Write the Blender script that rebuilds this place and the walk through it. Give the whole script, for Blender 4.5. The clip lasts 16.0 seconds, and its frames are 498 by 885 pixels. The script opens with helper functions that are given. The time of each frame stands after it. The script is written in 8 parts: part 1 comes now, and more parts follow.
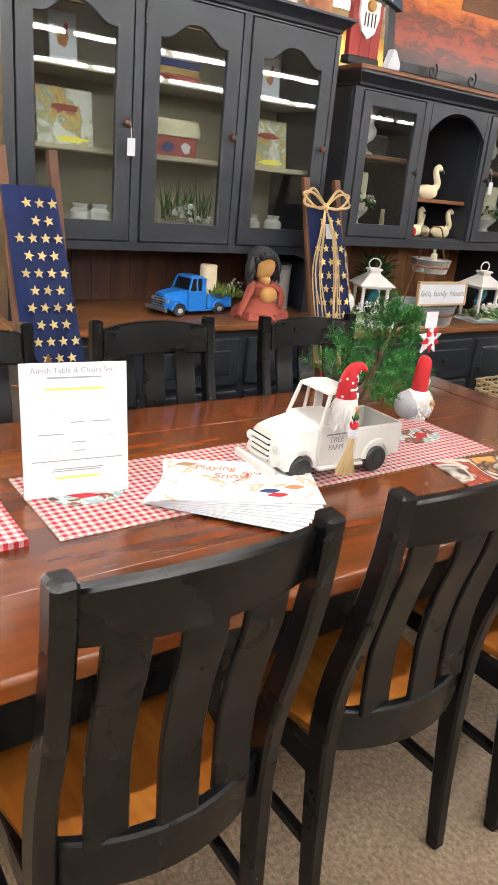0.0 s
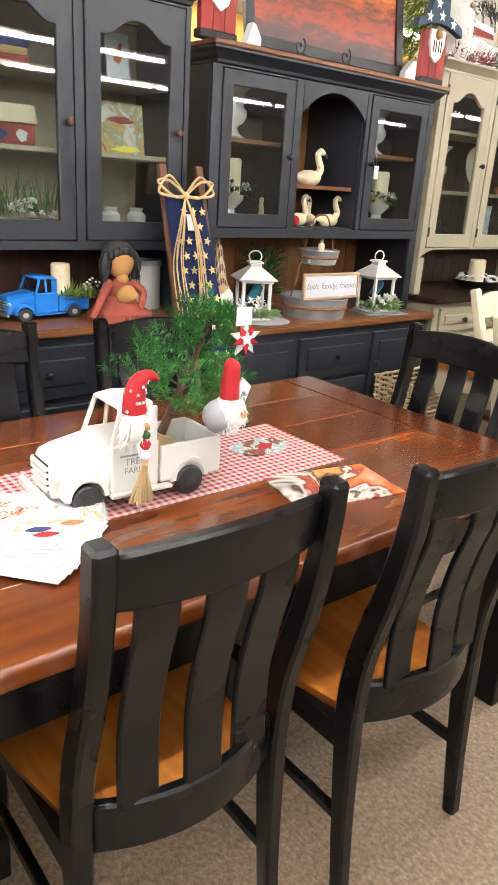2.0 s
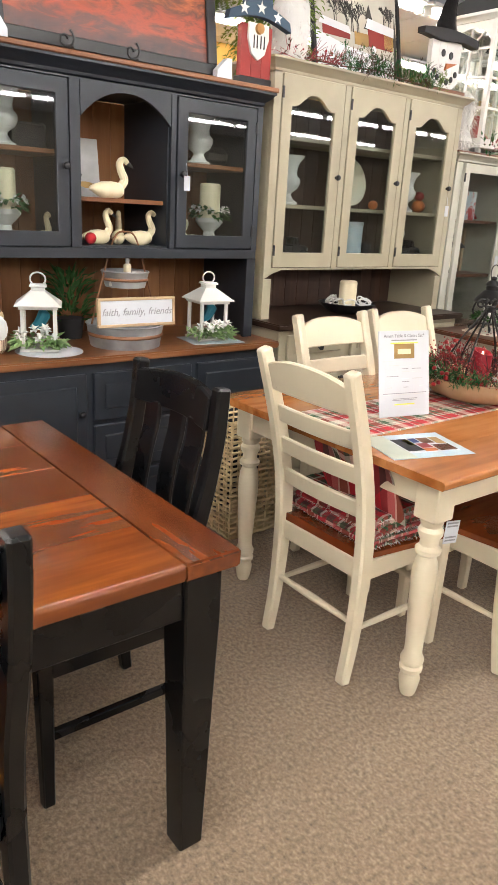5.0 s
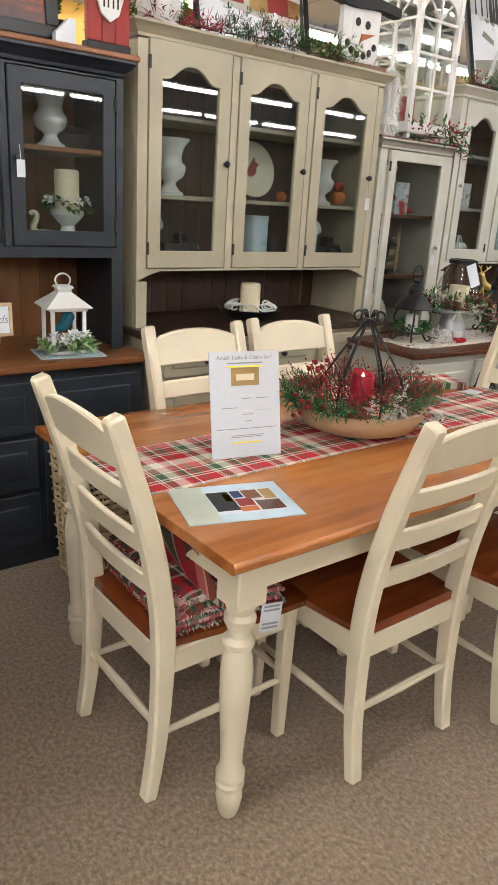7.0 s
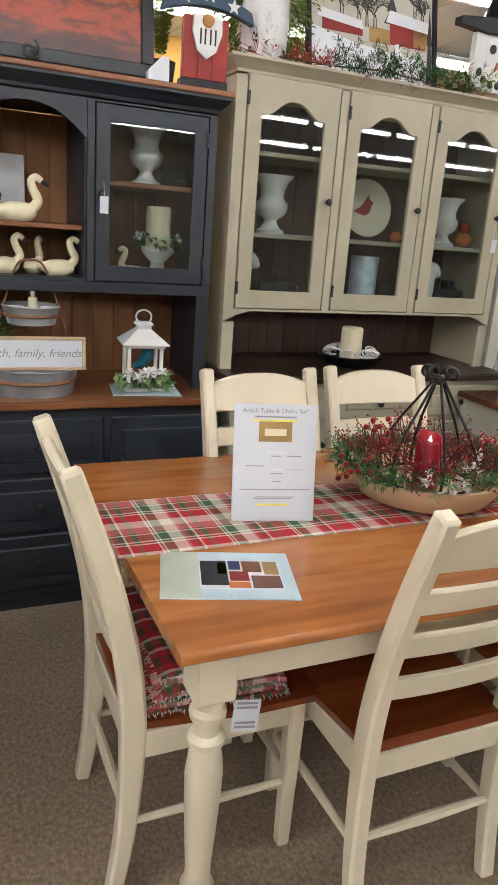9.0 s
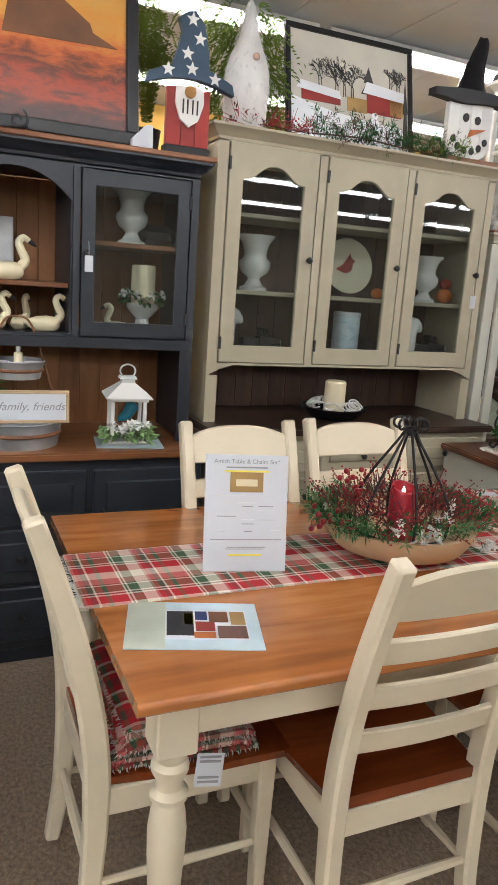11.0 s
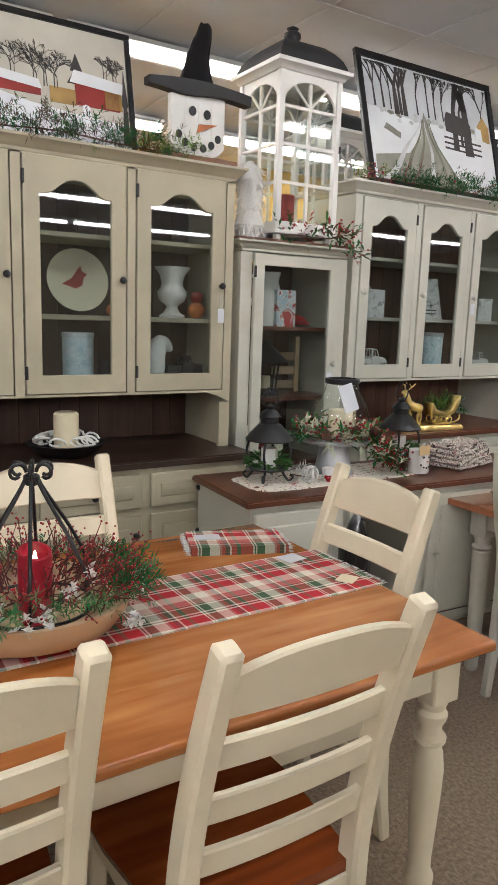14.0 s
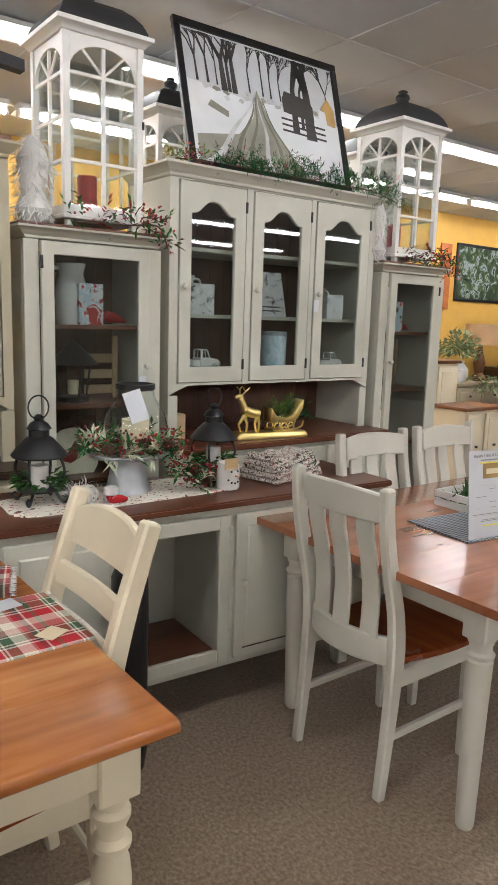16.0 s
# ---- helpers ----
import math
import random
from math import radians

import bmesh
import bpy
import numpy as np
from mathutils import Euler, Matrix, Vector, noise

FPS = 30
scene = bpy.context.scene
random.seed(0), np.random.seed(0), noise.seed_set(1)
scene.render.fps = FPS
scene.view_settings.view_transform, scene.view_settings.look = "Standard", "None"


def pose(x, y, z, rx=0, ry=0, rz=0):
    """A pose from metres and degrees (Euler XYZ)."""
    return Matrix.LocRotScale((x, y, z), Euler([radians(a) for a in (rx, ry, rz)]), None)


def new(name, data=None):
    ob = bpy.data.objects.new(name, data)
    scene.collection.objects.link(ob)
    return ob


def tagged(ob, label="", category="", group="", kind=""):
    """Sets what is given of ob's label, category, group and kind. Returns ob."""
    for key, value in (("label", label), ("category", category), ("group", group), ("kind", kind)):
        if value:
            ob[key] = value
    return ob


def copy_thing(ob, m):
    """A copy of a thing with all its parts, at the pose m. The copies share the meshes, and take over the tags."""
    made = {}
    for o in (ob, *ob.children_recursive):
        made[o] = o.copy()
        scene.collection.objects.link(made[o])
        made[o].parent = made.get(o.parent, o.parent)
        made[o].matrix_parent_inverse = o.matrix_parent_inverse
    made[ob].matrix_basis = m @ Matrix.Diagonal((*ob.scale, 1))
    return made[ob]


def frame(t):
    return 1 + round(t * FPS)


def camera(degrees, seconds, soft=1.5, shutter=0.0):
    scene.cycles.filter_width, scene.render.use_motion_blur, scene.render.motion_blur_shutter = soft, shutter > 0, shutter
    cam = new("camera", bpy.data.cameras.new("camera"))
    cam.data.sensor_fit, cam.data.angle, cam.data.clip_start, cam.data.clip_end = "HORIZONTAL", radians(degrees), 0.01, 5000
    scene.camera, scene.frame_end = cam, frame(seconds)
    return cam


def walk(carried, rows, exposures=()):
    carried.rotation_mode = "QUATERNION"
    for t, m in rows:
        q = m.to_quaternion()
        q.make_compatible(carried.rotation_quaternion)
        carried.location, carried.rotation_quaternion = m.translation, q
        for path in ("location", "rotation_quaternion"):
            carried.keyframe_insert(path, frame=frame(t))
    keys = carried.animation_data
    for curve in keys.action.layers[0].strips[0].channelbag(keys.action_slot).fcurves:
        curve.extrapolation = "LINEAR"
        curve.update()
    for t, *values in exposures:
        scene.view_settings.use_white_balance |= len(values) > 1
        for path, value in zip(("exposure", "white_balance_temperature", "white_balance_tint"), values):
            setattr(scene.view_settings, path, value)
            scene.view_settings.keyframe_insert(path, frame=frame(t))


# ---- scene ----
cam = camera(38.6, 16.0)
METRES, EYE, TILT, LEAN, TURN = 4.36, 1.43, 0.0, 0.0, -36.4
ROWS = [
    (0.0, 0.0, 0.0, 0.0, 1.86, -20.07, -5.11),
    (0.5, 0.0007, 0.0246, 0.0003, -0.99, -19.99, -6.57),
    (1.0, 0.0082, 0.0347, -0.0014, -3.01, -20.74, -6.03),
    (1.5, 0.0367, 0.0449, -0.0007, -3.06, -20.24, -4.04),
    (2.0, 0.0841, 0.0582, -0.0031, -1.99, -19.89, -3.54),
    (2.5, 0.1198, 0.0622, -0.006, -1.38, -20.03, -3.17),
    (3.0, 0.1472, 0.0785, -0.0055, -1.43, -20.02, -3.24),
    (3.5, 0.1792, 0.1004, -0.0026, -1.97, -20.25, -4.97),
    (4.0, 0.2188, 0.1193, -0.0017, -0.53, -19.57, -3.13),
    (4.5, 0.2647, 0.1349, -0.0005, 1.8, -18.68, -3.15),
    (5.0, 0.2963, 0.1559, -0.0007, -1.21, -18.25, -3.12),
    (7.5, 0.4494, 0.2929, 0.0068, -0.86, -18.69, -3.51),
    (8.0, 0.4693, 0.3118, 0.0093, 3.28, -17.88, -3.07),
    (8.5, 0.4911, 0.3226, 0.0083, 12.54, -17.84, -3.99),
    (11.0, 0.5212, 0.3224, 0.0089, 13.22, -12.34, -3.97),
    (11.5, 0.528, 0.3368, 0.0097, 10.2, -12.11, -4.45),
    (12.0, 0.5375, 0.367, 0.0135, 8.14, -11.77, -5.14),
    (12.5, 0.5561, 0.3891, 0.0136, 3.82, -10.82, -4.15),
    (13.0, 0.5896, 0.407, 0.0148, 5.14, -9.98, -3.19),
    (13.5, 0.6315, 0.4234, 0.0136, 6.65, -9.7, -3.44),
    (14.0, 0.6568, 0.4445, 0.0098, 4.29, -10.06, -1.86),
    (14.5, 0.6826, 0.4783, 0.0149, -0.82, -9.21, -2.9),
    (15.0, 0.7085, 0.5008, 0.0126, -4.39, -9.06, -2.01),
    (15.5, 0.7515, 0.5207, 0.0143, -0.43, -9.7, -2.22),
    (16.0, 0.7872, 0.5328, 0.011, -0.26, -9.9, -1.82),
]
walk(cam, [(t, pose(0, 0, EYE, TILT, LEAN, TURN) @ pose(METRES * x, METRES * y, METRES * z, 90 + pitch, roll, yaw)) for t, x, y, z, yaw, pitch, roll in ROWS], [(0.0, 1.36, 6500, 10), (3.0, 1.68, 6500, 10), (5.0, 1.5, 6500, 10), (7.5, 1.02, 6250, 9), (11.0, 0.91, 6130, 9), (16.0, 0.90, 6140, 9)])

# ---- light ----
world = bpy.data.worlds.new("world")
scene.world = world
world.use_nodes = True
world.node_tree.nodes["Background"].inputs[0].default_value = (0.9, 0.92, 1.0, 1)
world.node_tree.nodes["Background"].inputs[1].default_value = 0.02
TUBE = 24.0

# ---- materials ----


def nodes_of(name):
    m = bpy.data.materials.new(name)
    m.use_nodes = True
    nt = m.node_tree
    return m, nt, nt.nodes["Principled BSDF"]


def add(nt, kind, **values):
    n = nt.nodes.new(kind)
    for k, v in values.items():
        n.inputs[k.replace("_", " ")].default_value = v
    return n


def coords(nt, scale=(1, 1, 1), shift=True):
    tc = nt.nodes.new("ShaderNodeTexCoord")
    mp = add(nt, "ShaderNodeMapping", Scale=scale)
    nt.links.new(tc.outputs["Object"], mp.inputs["Vector"])
    if shift:
        info = nt.nodes.new("ShaderNodeObjectInfo")
        k = nt.nodes.new("ShaderNodeMath")
        k.operation = "MULTIPLY"
        k.inputs[1].default_value = 37.0
        nt.links.new(info.outputs["Random"], k.inputs[0])
        nt.links.new(k.outputs[0], mp.inputs["Location"])
    return mp.outputs["Vector"]


def ramp(nt, fac, stops, constant=False):
    r = nt.nodes.new("ShaderNodeValToRGB")
    r.color_ramp.interpolation = "CONSTANT" if constant else "LINEAR"
    el = r.color_ramp.elements
    while len(el) < len(stops):
        el.new(0.5)
    for e, (p, c) in zip(el, stops):
        e.position, e.color = p, (*c, 1)
    nt.links.new(fac, r.inputs[0])
    return r.outputs[0]


def bump(nt, b, height, strength, dist):
    n = add(nt, "ShaderNodeBump", Strength=strength, Distance=dist)
    nt.links.new(height, n.inputs["Height"])
    nt.links.new(n.outputs[0], b.inputs["Normal"])


def tint(c, k):
    return tuple(min(1, v * k) for v in c)


def painted(name, c, rough=0.45, vary=0.12, metal=0.0, grain=1.0, spec=0.5, chips=None):
    """Brushed paint or another plain hard surface, with blotches, fine grain and worn chips."""
    m, nt, b = nodes_of(name)
    v = coords(nt)
    big = add(nt, "ShaderNodeTexNoise", Scale=6.0, Detail=4.0)
    fine = add(nt, "ShaderNodeTexNoise", Scale=140.0, Detail=3.0)
    for n in (big, fine):
        nt.links.new(v, n.inputs["Vector"])
    col = ramp(nt, big.outputs[0], [(0.3, tint(c, 1 - vary)), (0.7, tint(c, 1 + vary))])
    if chips:
        wear = add(nt, "ShaderNodeTexNoise", Scale=28.0, Detail=6.0, Roughness=0.7)
        nt.links.new(v, wear.inputs["Vector"])
        mask = ramp(nt, wear.outputs[0], [(0.70, (0, 0, 0)), (0.74, (1, 1, 1))])
        mix = nt.nodes.new("ShaderNodeMixRGB")
        mix.inputs[2].default_value = (*chips, 1)
        nt.links.new(mask, mix.inputs[0])
        nt.links.new(col, mix.inputs[1])
        col = mix.outputs[0]
    nt.links.new(col, b.inputs["Base Color"])
    rr = nt.nodes.new("ShaderNodeMapRange")
    rr.inputs[3].default_value, rr.inputs[4].default_value = rough * 0.8, min(1, rough * 1.2)
    nt.links.new(big.outputs[0], rr.inputs[0])
    nt.links.new(rr.outputs[0], b.inputs["Roughness"])
    b.inputs["Metallic"].default_value = metal
    b.inputs["Specular IOR Level"].default_value = spec
    bump(nt, b, fine.outputs[0], 0.12 * grain, 0.002)
    return m


def wood(name, dark, mid, light, along="x", rough=0.25, coat=0.0, tight=1.0, figure=0.12, streak=0.32):
    """Stained boards: long streaks, broad figure and dark knots."""
    m, nt, b = nodes_of(name)
    a, s = 0.6 * tight, 5.0 * tight
    v = coords(nt, {"x": (a, s, s), "y": (s, a, s), "z": (s, s, a)}[along])
    n1 = add(nt, "ShaderNodeTexNoise", Scale=1.1, Detail=2.5, Roughness=0.5, Distortion=figure)
    n2 = add(nt, "ShaderNodeTexNoise", Scale=7.0, Detail=2.5, Roughness=0.5)
    for n in (n1, n2):
        nt.links.new(v, n.inputs["Vector"])
    mix = nt.nodes.new("ShaderNodeMixRGB")
    mix.inputs[0].default_value = streak
    nt.links.new(n1.outputs[0], mix.inputs[1])
    nt.links.new(n2.outputs[0], mix.inputs[2])
    col = ramp(nt, mix.outputs[0], [(0.26, dark), (0.5, mid), (0.72, light)])
    v2 = coords(nt, (1, 1, 1))
    blot = add(nt, "ShaderNodeTexNoise", Scale=2.6, Detail=3.0)
    nt.links.new(v2, blot.inputs["Vector"])
    over = nt.nodes.new("ShaderNodeMixRGB")
    over.blend_type = "MULTIPLY"
    over.inputs[0].default_value = 1.0
    nt.links.new(col, over.inputs[1])
    nt.links.new(ramp(nt, blot.outputs[0], [(0.3, (0.72, 0.68, 0.66)), (0.65, (1, 1, 1))]), over.inputs[2])
    nt.links.new(over.outputs[0], b.inputs["Base Color"])
    rr = nt.nodes.new("ShaderNodeMapRange")
    rr.inputs[3].default_value, rr.inputs[4].default_value = rough, rough * 1.35
    nt.links.new(blot.outputs[0], rr.inputs[0])
    nt.links.new(rr.outputs[0], b.inputs["Roughness"])
    b.inputs["Coat Weight"].default_value = coat
    b.inputs["Coat Roughness"].default_value = 0.2
    return m


def carpet_mat():
    m, nt, b = nodes_of("carpet")
    v = coords(nt, (1, 0.72, 1), shift=False)
    big = add(nt, "ShaderNodeTexNoise", Scale=1.1, Detail=3.0)
    mid = add(nt, "ShaderNodeTexNoise", Scale=88.0, Detail=5.0, Roughness=0.75)
    fine = add(nt, "ShaderNodeTexNoise", Scale=260.0, Detail=3.0, Roughness=0.8)
    for n in (big, mid, fine):
        nt.links.new(v, n.inputs["Vector"])
    col = ramp(nt, mid.outputs[0], [(0.32, (0.125, 0.085, 0.052)), (0.5, (0.275, 0.196, 0.123)), (0.68, (0.44, 0.33, 0.218))])
    over = nt.nodes.new("ShaderNodeMixRGB")
    over.blend_type = "MULTIPLY"
    over.inputs[0].default_value = 1.0
    nt.links.new(col, over.inputs[1])
    nt.links.new(ramp(nt, big.outputs[0], [(0.35, (0.82, 0.8, 0.78)), (0.65, (1, 1, 1))]), over.inputs[2])
    nt.links.new(over.outputs[0], b.inputs["Base Color"])
    b.inputs["Roughness"].default_value = 0.95
    b.inputs["Sheen Weight"].default_value = 0.2
    bump(nt, b, fine.outputs[0], 0.7, 0.006)
    return m


def stripes(nt, v, axis, period, stops):
    sep = nt.nodes.new("ShaderNodeSeparateXYZ")
    nt.links.new(v, sep.inputs[0])
    k = nt.nodes.new("ShaderNodeMath")
    k.operation = "DIVIDE"
    k.inputs[1].default_value = period
    nt.links.new(sep.outputs["XYZ".index(axis)], k.inputs[0])
    f = nt.nodes.new("ShaderNodeMath")
    f.operation = "FRACT"
    nt.links.new(k.outputs[0], f.inputs[0])
    return ramp(nt, f.outputs[0], stops, True)


def woven(name, sx, sy, period, rough=0.9):
    """Cloth of two sets of coloured stripes that cross."""
    m, nt, b = nodes_of(name)
    v = coords(nt, shift=False)
    mix = nt.nodes.new("ShaderNodeMixRGB")
    mix.inputs[0].default_value = 0.5
    nt.links.new(stripes(nt, v, "X", period, sx), mix.inputs[1])
    nt.links.new(stripes(nt, v, "Y", period, sy), mix.inputs[2])
    weave = add(nt, "ShaderNodeTexNoise", Scale=420.0, Detail=2.0)
    nt.links.new(v, weave.inputs["Vector"])
    over = nt.nodes.new("ShaderNodeMixRGB")
    over.blend_type = "MULTIPLY"
    over.inputs[0].default_value = 1.0
    nt.links.new(mix.outputs[0], over.inputs[1])
    nt.links.new(ramp(nt, weave.outputs[0], [(0.3, (0.75, 0.75, 0.75)), (0.7, (1, 1, 1))]), over.inputs[2])
    nt.links.new(over.outputs[0], b.inputs["Base Color"])
    b.inputs["Roughness"].default_value = rough
    bump(nt, b, weave.outputs[0], 0.5, 0.002)
    return m


def glass_mat(name, tintc=(0.9, 0.94, 0.93), rough=0.02):
    m, nt, b = nodes_of(name)
    nt.nodes.remove(b)
    tr = nt.nodes.new("ShaderNodeBsdfTransparent")
    tr.inputs[0].default_value = (*tintc, 1)
    gl = nt.nodes.new("ShaderNodeBsdfGlossy")
    gl.inputs["Roughness"].default_value = rough
    lw = nt.nodes.new("ShaderNodeLayerWeight")
    pw = nt.nodes.new("ShaderNodeMath")
    pw.operation = "POWER"
    pw.inputs[1].default_value = 4.0
    nt.links.new(lw.outputs["Facing"], pw.inputs[0])
    fr = nt.nodes.new("ShaderNodeMath")
    fr.operation = "MULTIPLY_ADD"
    fr.inputs[1].default_value, fr.inputs[2].default_value = 0.9, 0.075
    nt.links.new(pw.outputs[0], fr.inputs[0])
    mix = nt.nodes.new("ShaderNodeMixShader")
    nt.links.new(fr.outputs[0], mix.inputs[0])
    nt.links.new(tr.outputs[0], mix.inputs[1])
    nt.links.new(gl.outputs[0], mix.inputs[2])
    nt.links.new(mix.outputs[0], nt.nodes["Material Output"].inputs[0])
    return m


def glow(name, c, strength):
    m, nt, b = nodes_of(name)
    b.inputs["Base Color"].default_value = (0.8, 0.8, 0.8, 1)
    b.inputs["Emission Color"].default_value = (*c, 1)
    b.inputs["Emission Strength"].default_value = strength
    return m


BLACK = painted("black_paint", (0.0035, 0.0038, 0.0045), 0.28, 0.08, grain=0.15, spec=0.35)
SLATE = painted("slate_black_paint", (0.015, 0.019, 0.026), 0.4, 0.15)
SAGE = painted("sage_paint", (0.365, 0.325, 0.23), 0.5, 0.06, chips=(0.29, 0.24, 0.16))
GREY = painted("grey_green_paint", (0.465, 0.455, 0.385), 0.5, 0.05, chips=(0.24, 0.21, 0.17))
CREAM = painted("cream_paint", (0.67, 0.595, 0.44), 0.42, 0.04, chips=(0.45, 0.36, 0.24))
STONE = painted("stone_paint", (0.54, 0.52, 0.45), 0.42, 0.05, chips=(0.33, 0.29, 0.23))
WHITE = painted("white_paint", (0.64, 0.63, 0.60), 0.5, 0.05, chips=(0.45, 0.42, 0.36))
IRON = painted("black_iron", (0.007, 0.007, 0.008), 0.42, 0.2)
DARKTOP = wood("dark_table_wood", (0.075, 0.018, 0.005), (0.17, 0.042, 0.009), (0.31, 0.09, 0.016), "x", 0.17, 0.35, figure=0.3, streak=0.38)
DARKEND = wood("dark_board_end_wood", (0.06, 0.014, 0.005), (0.13, 0.031, 0.008), (0.24, 0.066, 0.014), "y", 0.17, 0.35, figure=0.3, streak=0.38)
SEATWOOD = wood("amber_seat_wood", (0.13, 0.032, 0.006), (0.36, 0.12, 0.018), (0.58, 0.235, 0.04), "y", 0.25, 0.3, figure=0.4, streak=0.42)
HONEY = wood("honey_table_wood", (0.17, 0.042, 0.008), (0.42, 0.145, 0.034), (0.60, 0.26, 0.082), "x", 0.2, 0.3, figure=0.9, streak=0.36)
REDSEAT = wood("red_brown_seat_wood", (0.09, 0.017, 0.005), (0.22, 0.047, 0.011), (0.36, 0.095, 0.022), "x", 0.22, 0.35, figure=0.5)
PINKTOP = wood("russet_table_wood", (0.20, 0.065, 0.026), (0.34, 0.125, 0.055), (0.44, 0.18, 0.085), "x", 0.2, 0.4, figure=0.5)
COUNTER = wood("brown_counter_wood", (0.10, 0.035, 0.012), (0.20, 0.075, 0.026), (0.29, 0.12, 0.045), "x", 0.35, 0.1)
UMBER = wood("umber_counter_wood", (0.016, 0.008, 0.005), (0.035, 0.017, 0.010), (0.06, 0.03, 0.018), "x", 0.35, 0.1)
CHERRY = wood("cherry_counter_wood", (0.06, 0.018, 0.008), (0.12, 0.036, 0.015), (0.18, 0.06, 0.025), "x", 0.3, 0.15)
PLANK = wood("amber_back_boards", (0.16, 0.06, 0.018), (0.28, 0.12, 0.038), (0.38, 0.18, 0.07), "z", 0.5)
PLANKDARK = wood("dark_back_boards", (0.03, 0.014, 0.009), (0.065, 0.03, 0.018), (0.11, 0.055, 0.03), "z", 0.5)
PLANKRED = wood("red_brown_back_boards", (0.045, 0.016, 0.009), (0.10, 0.038, 0.02), (0.15, 0.06, 0.03), "z", 0.5)
CARPET = carpet_mat()
GLASS = glass_mat("cabinet_glass", (0.80, 0.84, 0.83))
JARGLASS = glass_mat("jar_glass", (0.95, 0.97, 0.96))
CEIL = painted("ceiling_tile", (0.53, 0.555, 0.585), 0.9, 0.03, grain=3)
GRID = painted("ceiling_grid", (0.66, 0.65, 0.62), 0.6, 0.03)
YELLOW = painted("yellow_wall_paint", (0.62, 0.36, 0.07), 0.7, 0.05)
# dark tone stands in for the dim shop reflected in the cabinet glass
BEIGE = painted("taupe_wall_paint", (0.24, 0.205, 0.16), 0.7, 0.05)
LIT = glow("lit_tube", (1.0, 0.97, 0.945), TUBE)
PAPER = painted("white_paper", (0.56, 0.58, 0.62), 0.7, 0.02)
INK = painted("grey_ink", (0.25, 0.25, 0.27), 0.8, 0.05)
HILITE = painted("yellow_marker", (0.85, 0.72, 0.08), 0.8, 0.03)
PORCELAIN = painted("white_ceramic", (0.66, 0.65, 0.62), 0.25, 0.04)
IVORY = painted("ivory_resin", (0.70, 0.62, 0.42), 0.4, 0.06)
WAX = painted("cream_wax", (0.66, 0.58, 0.40), 0.5, 0.06)
GREEN = painted("green_leaf", (0.05, 0.13, 0.035), 0.8, 0.4, spec=0.15)
LIME = painted("fern_leaf", (0.15, 0.22, 0.045), 0.8, 0.35, spec=0.15)
PINE = painted("pine_needle", (0.022, 0.11, 0.035), 0.8, 0.4, spec=0.15)
TWIG = painted("brown_twig", (0.09, 0.05, 0.03), 0.8, 0.3)
BERRY = painted("red_berry", (0.28, 0.012, 0.016), 0.3, 0.25)
RED = painted("red_felt", (0.40, 0.010, 0.016), 0.85, 0.1)
FUR = painted("white_fur", (0.64, 0.63, 0.61), 0.95, 0.08, grain=4)
GALV = painted("galvanised_steel", (0.40, 0.42, 0.44), 0.5, 0.4, metal=0.75)
GOLD = painted("gold_leaf", (0.86, 0.66, 0.27), 0.34, 0.2, metal=1.0)
ROPE = painted("raffia", (0.45, 0.32, 0.16), 0.9, 0.2, grain=4)
BOWL = wood("pale_bowl_wood", (0.45, 0.31, 0.17), (0.55, 0.40, 0.24), (0.63, 0.48, 0.31), "x", 0.55)
NAVY = painted("navy_cloth", (0.02, 0.035, 0.13), 0.9, 0.2, grain=3)
STAR = painted("straw_star", (0.60, 0.45, 0.20), 0.8, 0.15)
POLE = wood("brown_pole_wood", (0.07, 0.03, 0.015), (0.14, 0.06, 0.03), (0.2, 0.1, 0.05), "z", 0.6)

# ---- mesh tools ----


def thing(name, m, label, category, group="", kind=""):
    ob = new(name)
    ob.empty_display_size = 0.1
    ob.matrix_basis = m if isinstance(m, Matrix) else pose(*m)
    return tagged(ob, label, category, group, kind)


def link_mesh(name, bm, material, smooth=35):
    me = bpy.data.meshes.new(name)
    bmesh.ops.recalc_face_normals(bm, faces=bm.faces)
    bm.to_mesh(me)
    bm.free()
    mats = material if isinstance(material, (list, tuple)) else [material]
    for k in mats:
        me.materials.append(k)
    me.polygons.foreach_set("use_smooth", [True] * len(me.polygons))
    me.set_sharp_from_angle(angle=radians(smooth))
    return new(name, me)


def part(name, bm, material, parent, label="", smooth=35):
    ob = link_mesh(name, bm, material, smooth)
    ob.parent = parent
    if label:
        ob["label"] = label
    return ob


def single(name, bm, material, m, label, category, group="", kind="", smooth=35):
    ob = link_mesh(name, bm, material, smooth)
    ob.matrix_basis = m if isinstance(m, Matrix) else pose(*m)
    return tagged(ob, label, category, group, kind)


def soften(bm, size, steps=1, angle=40):
    es = [e for e in bm.edges if len(e.link_faces) == 2 and e.calc_face_angle(0) > radians(angle)]
    bmesh.ops.bevel(bm, geom=es, offset=size, offset_type="OFFSET", segments=steps, affect="EDGES", clamp_overlap=True)
    return bm


def box(x0, x1, y0, y1, z0, z1, bevel=0.0, bm=None, steps=1):
    b = bmesh.new()
    vs = [b.verts.new((x, y, z)) for z in (z0, z1) for y in (y0, y1) for x in (x0, x1)]
    for f in ((0, 1, 3, 2), (4, 6, 7, 5), (0, 4, 5, 1), (2, 3, 7, 6), (0, 2, 6, 4), (1, 5, 7, 3)):
        b.faces.new([vs[i] for i in f])
    bmesh.ops.recalc_face_normals(b, faces=b.faces)
    if bevel:
        soften(b, bevel, steps)
    return join(bm, b)


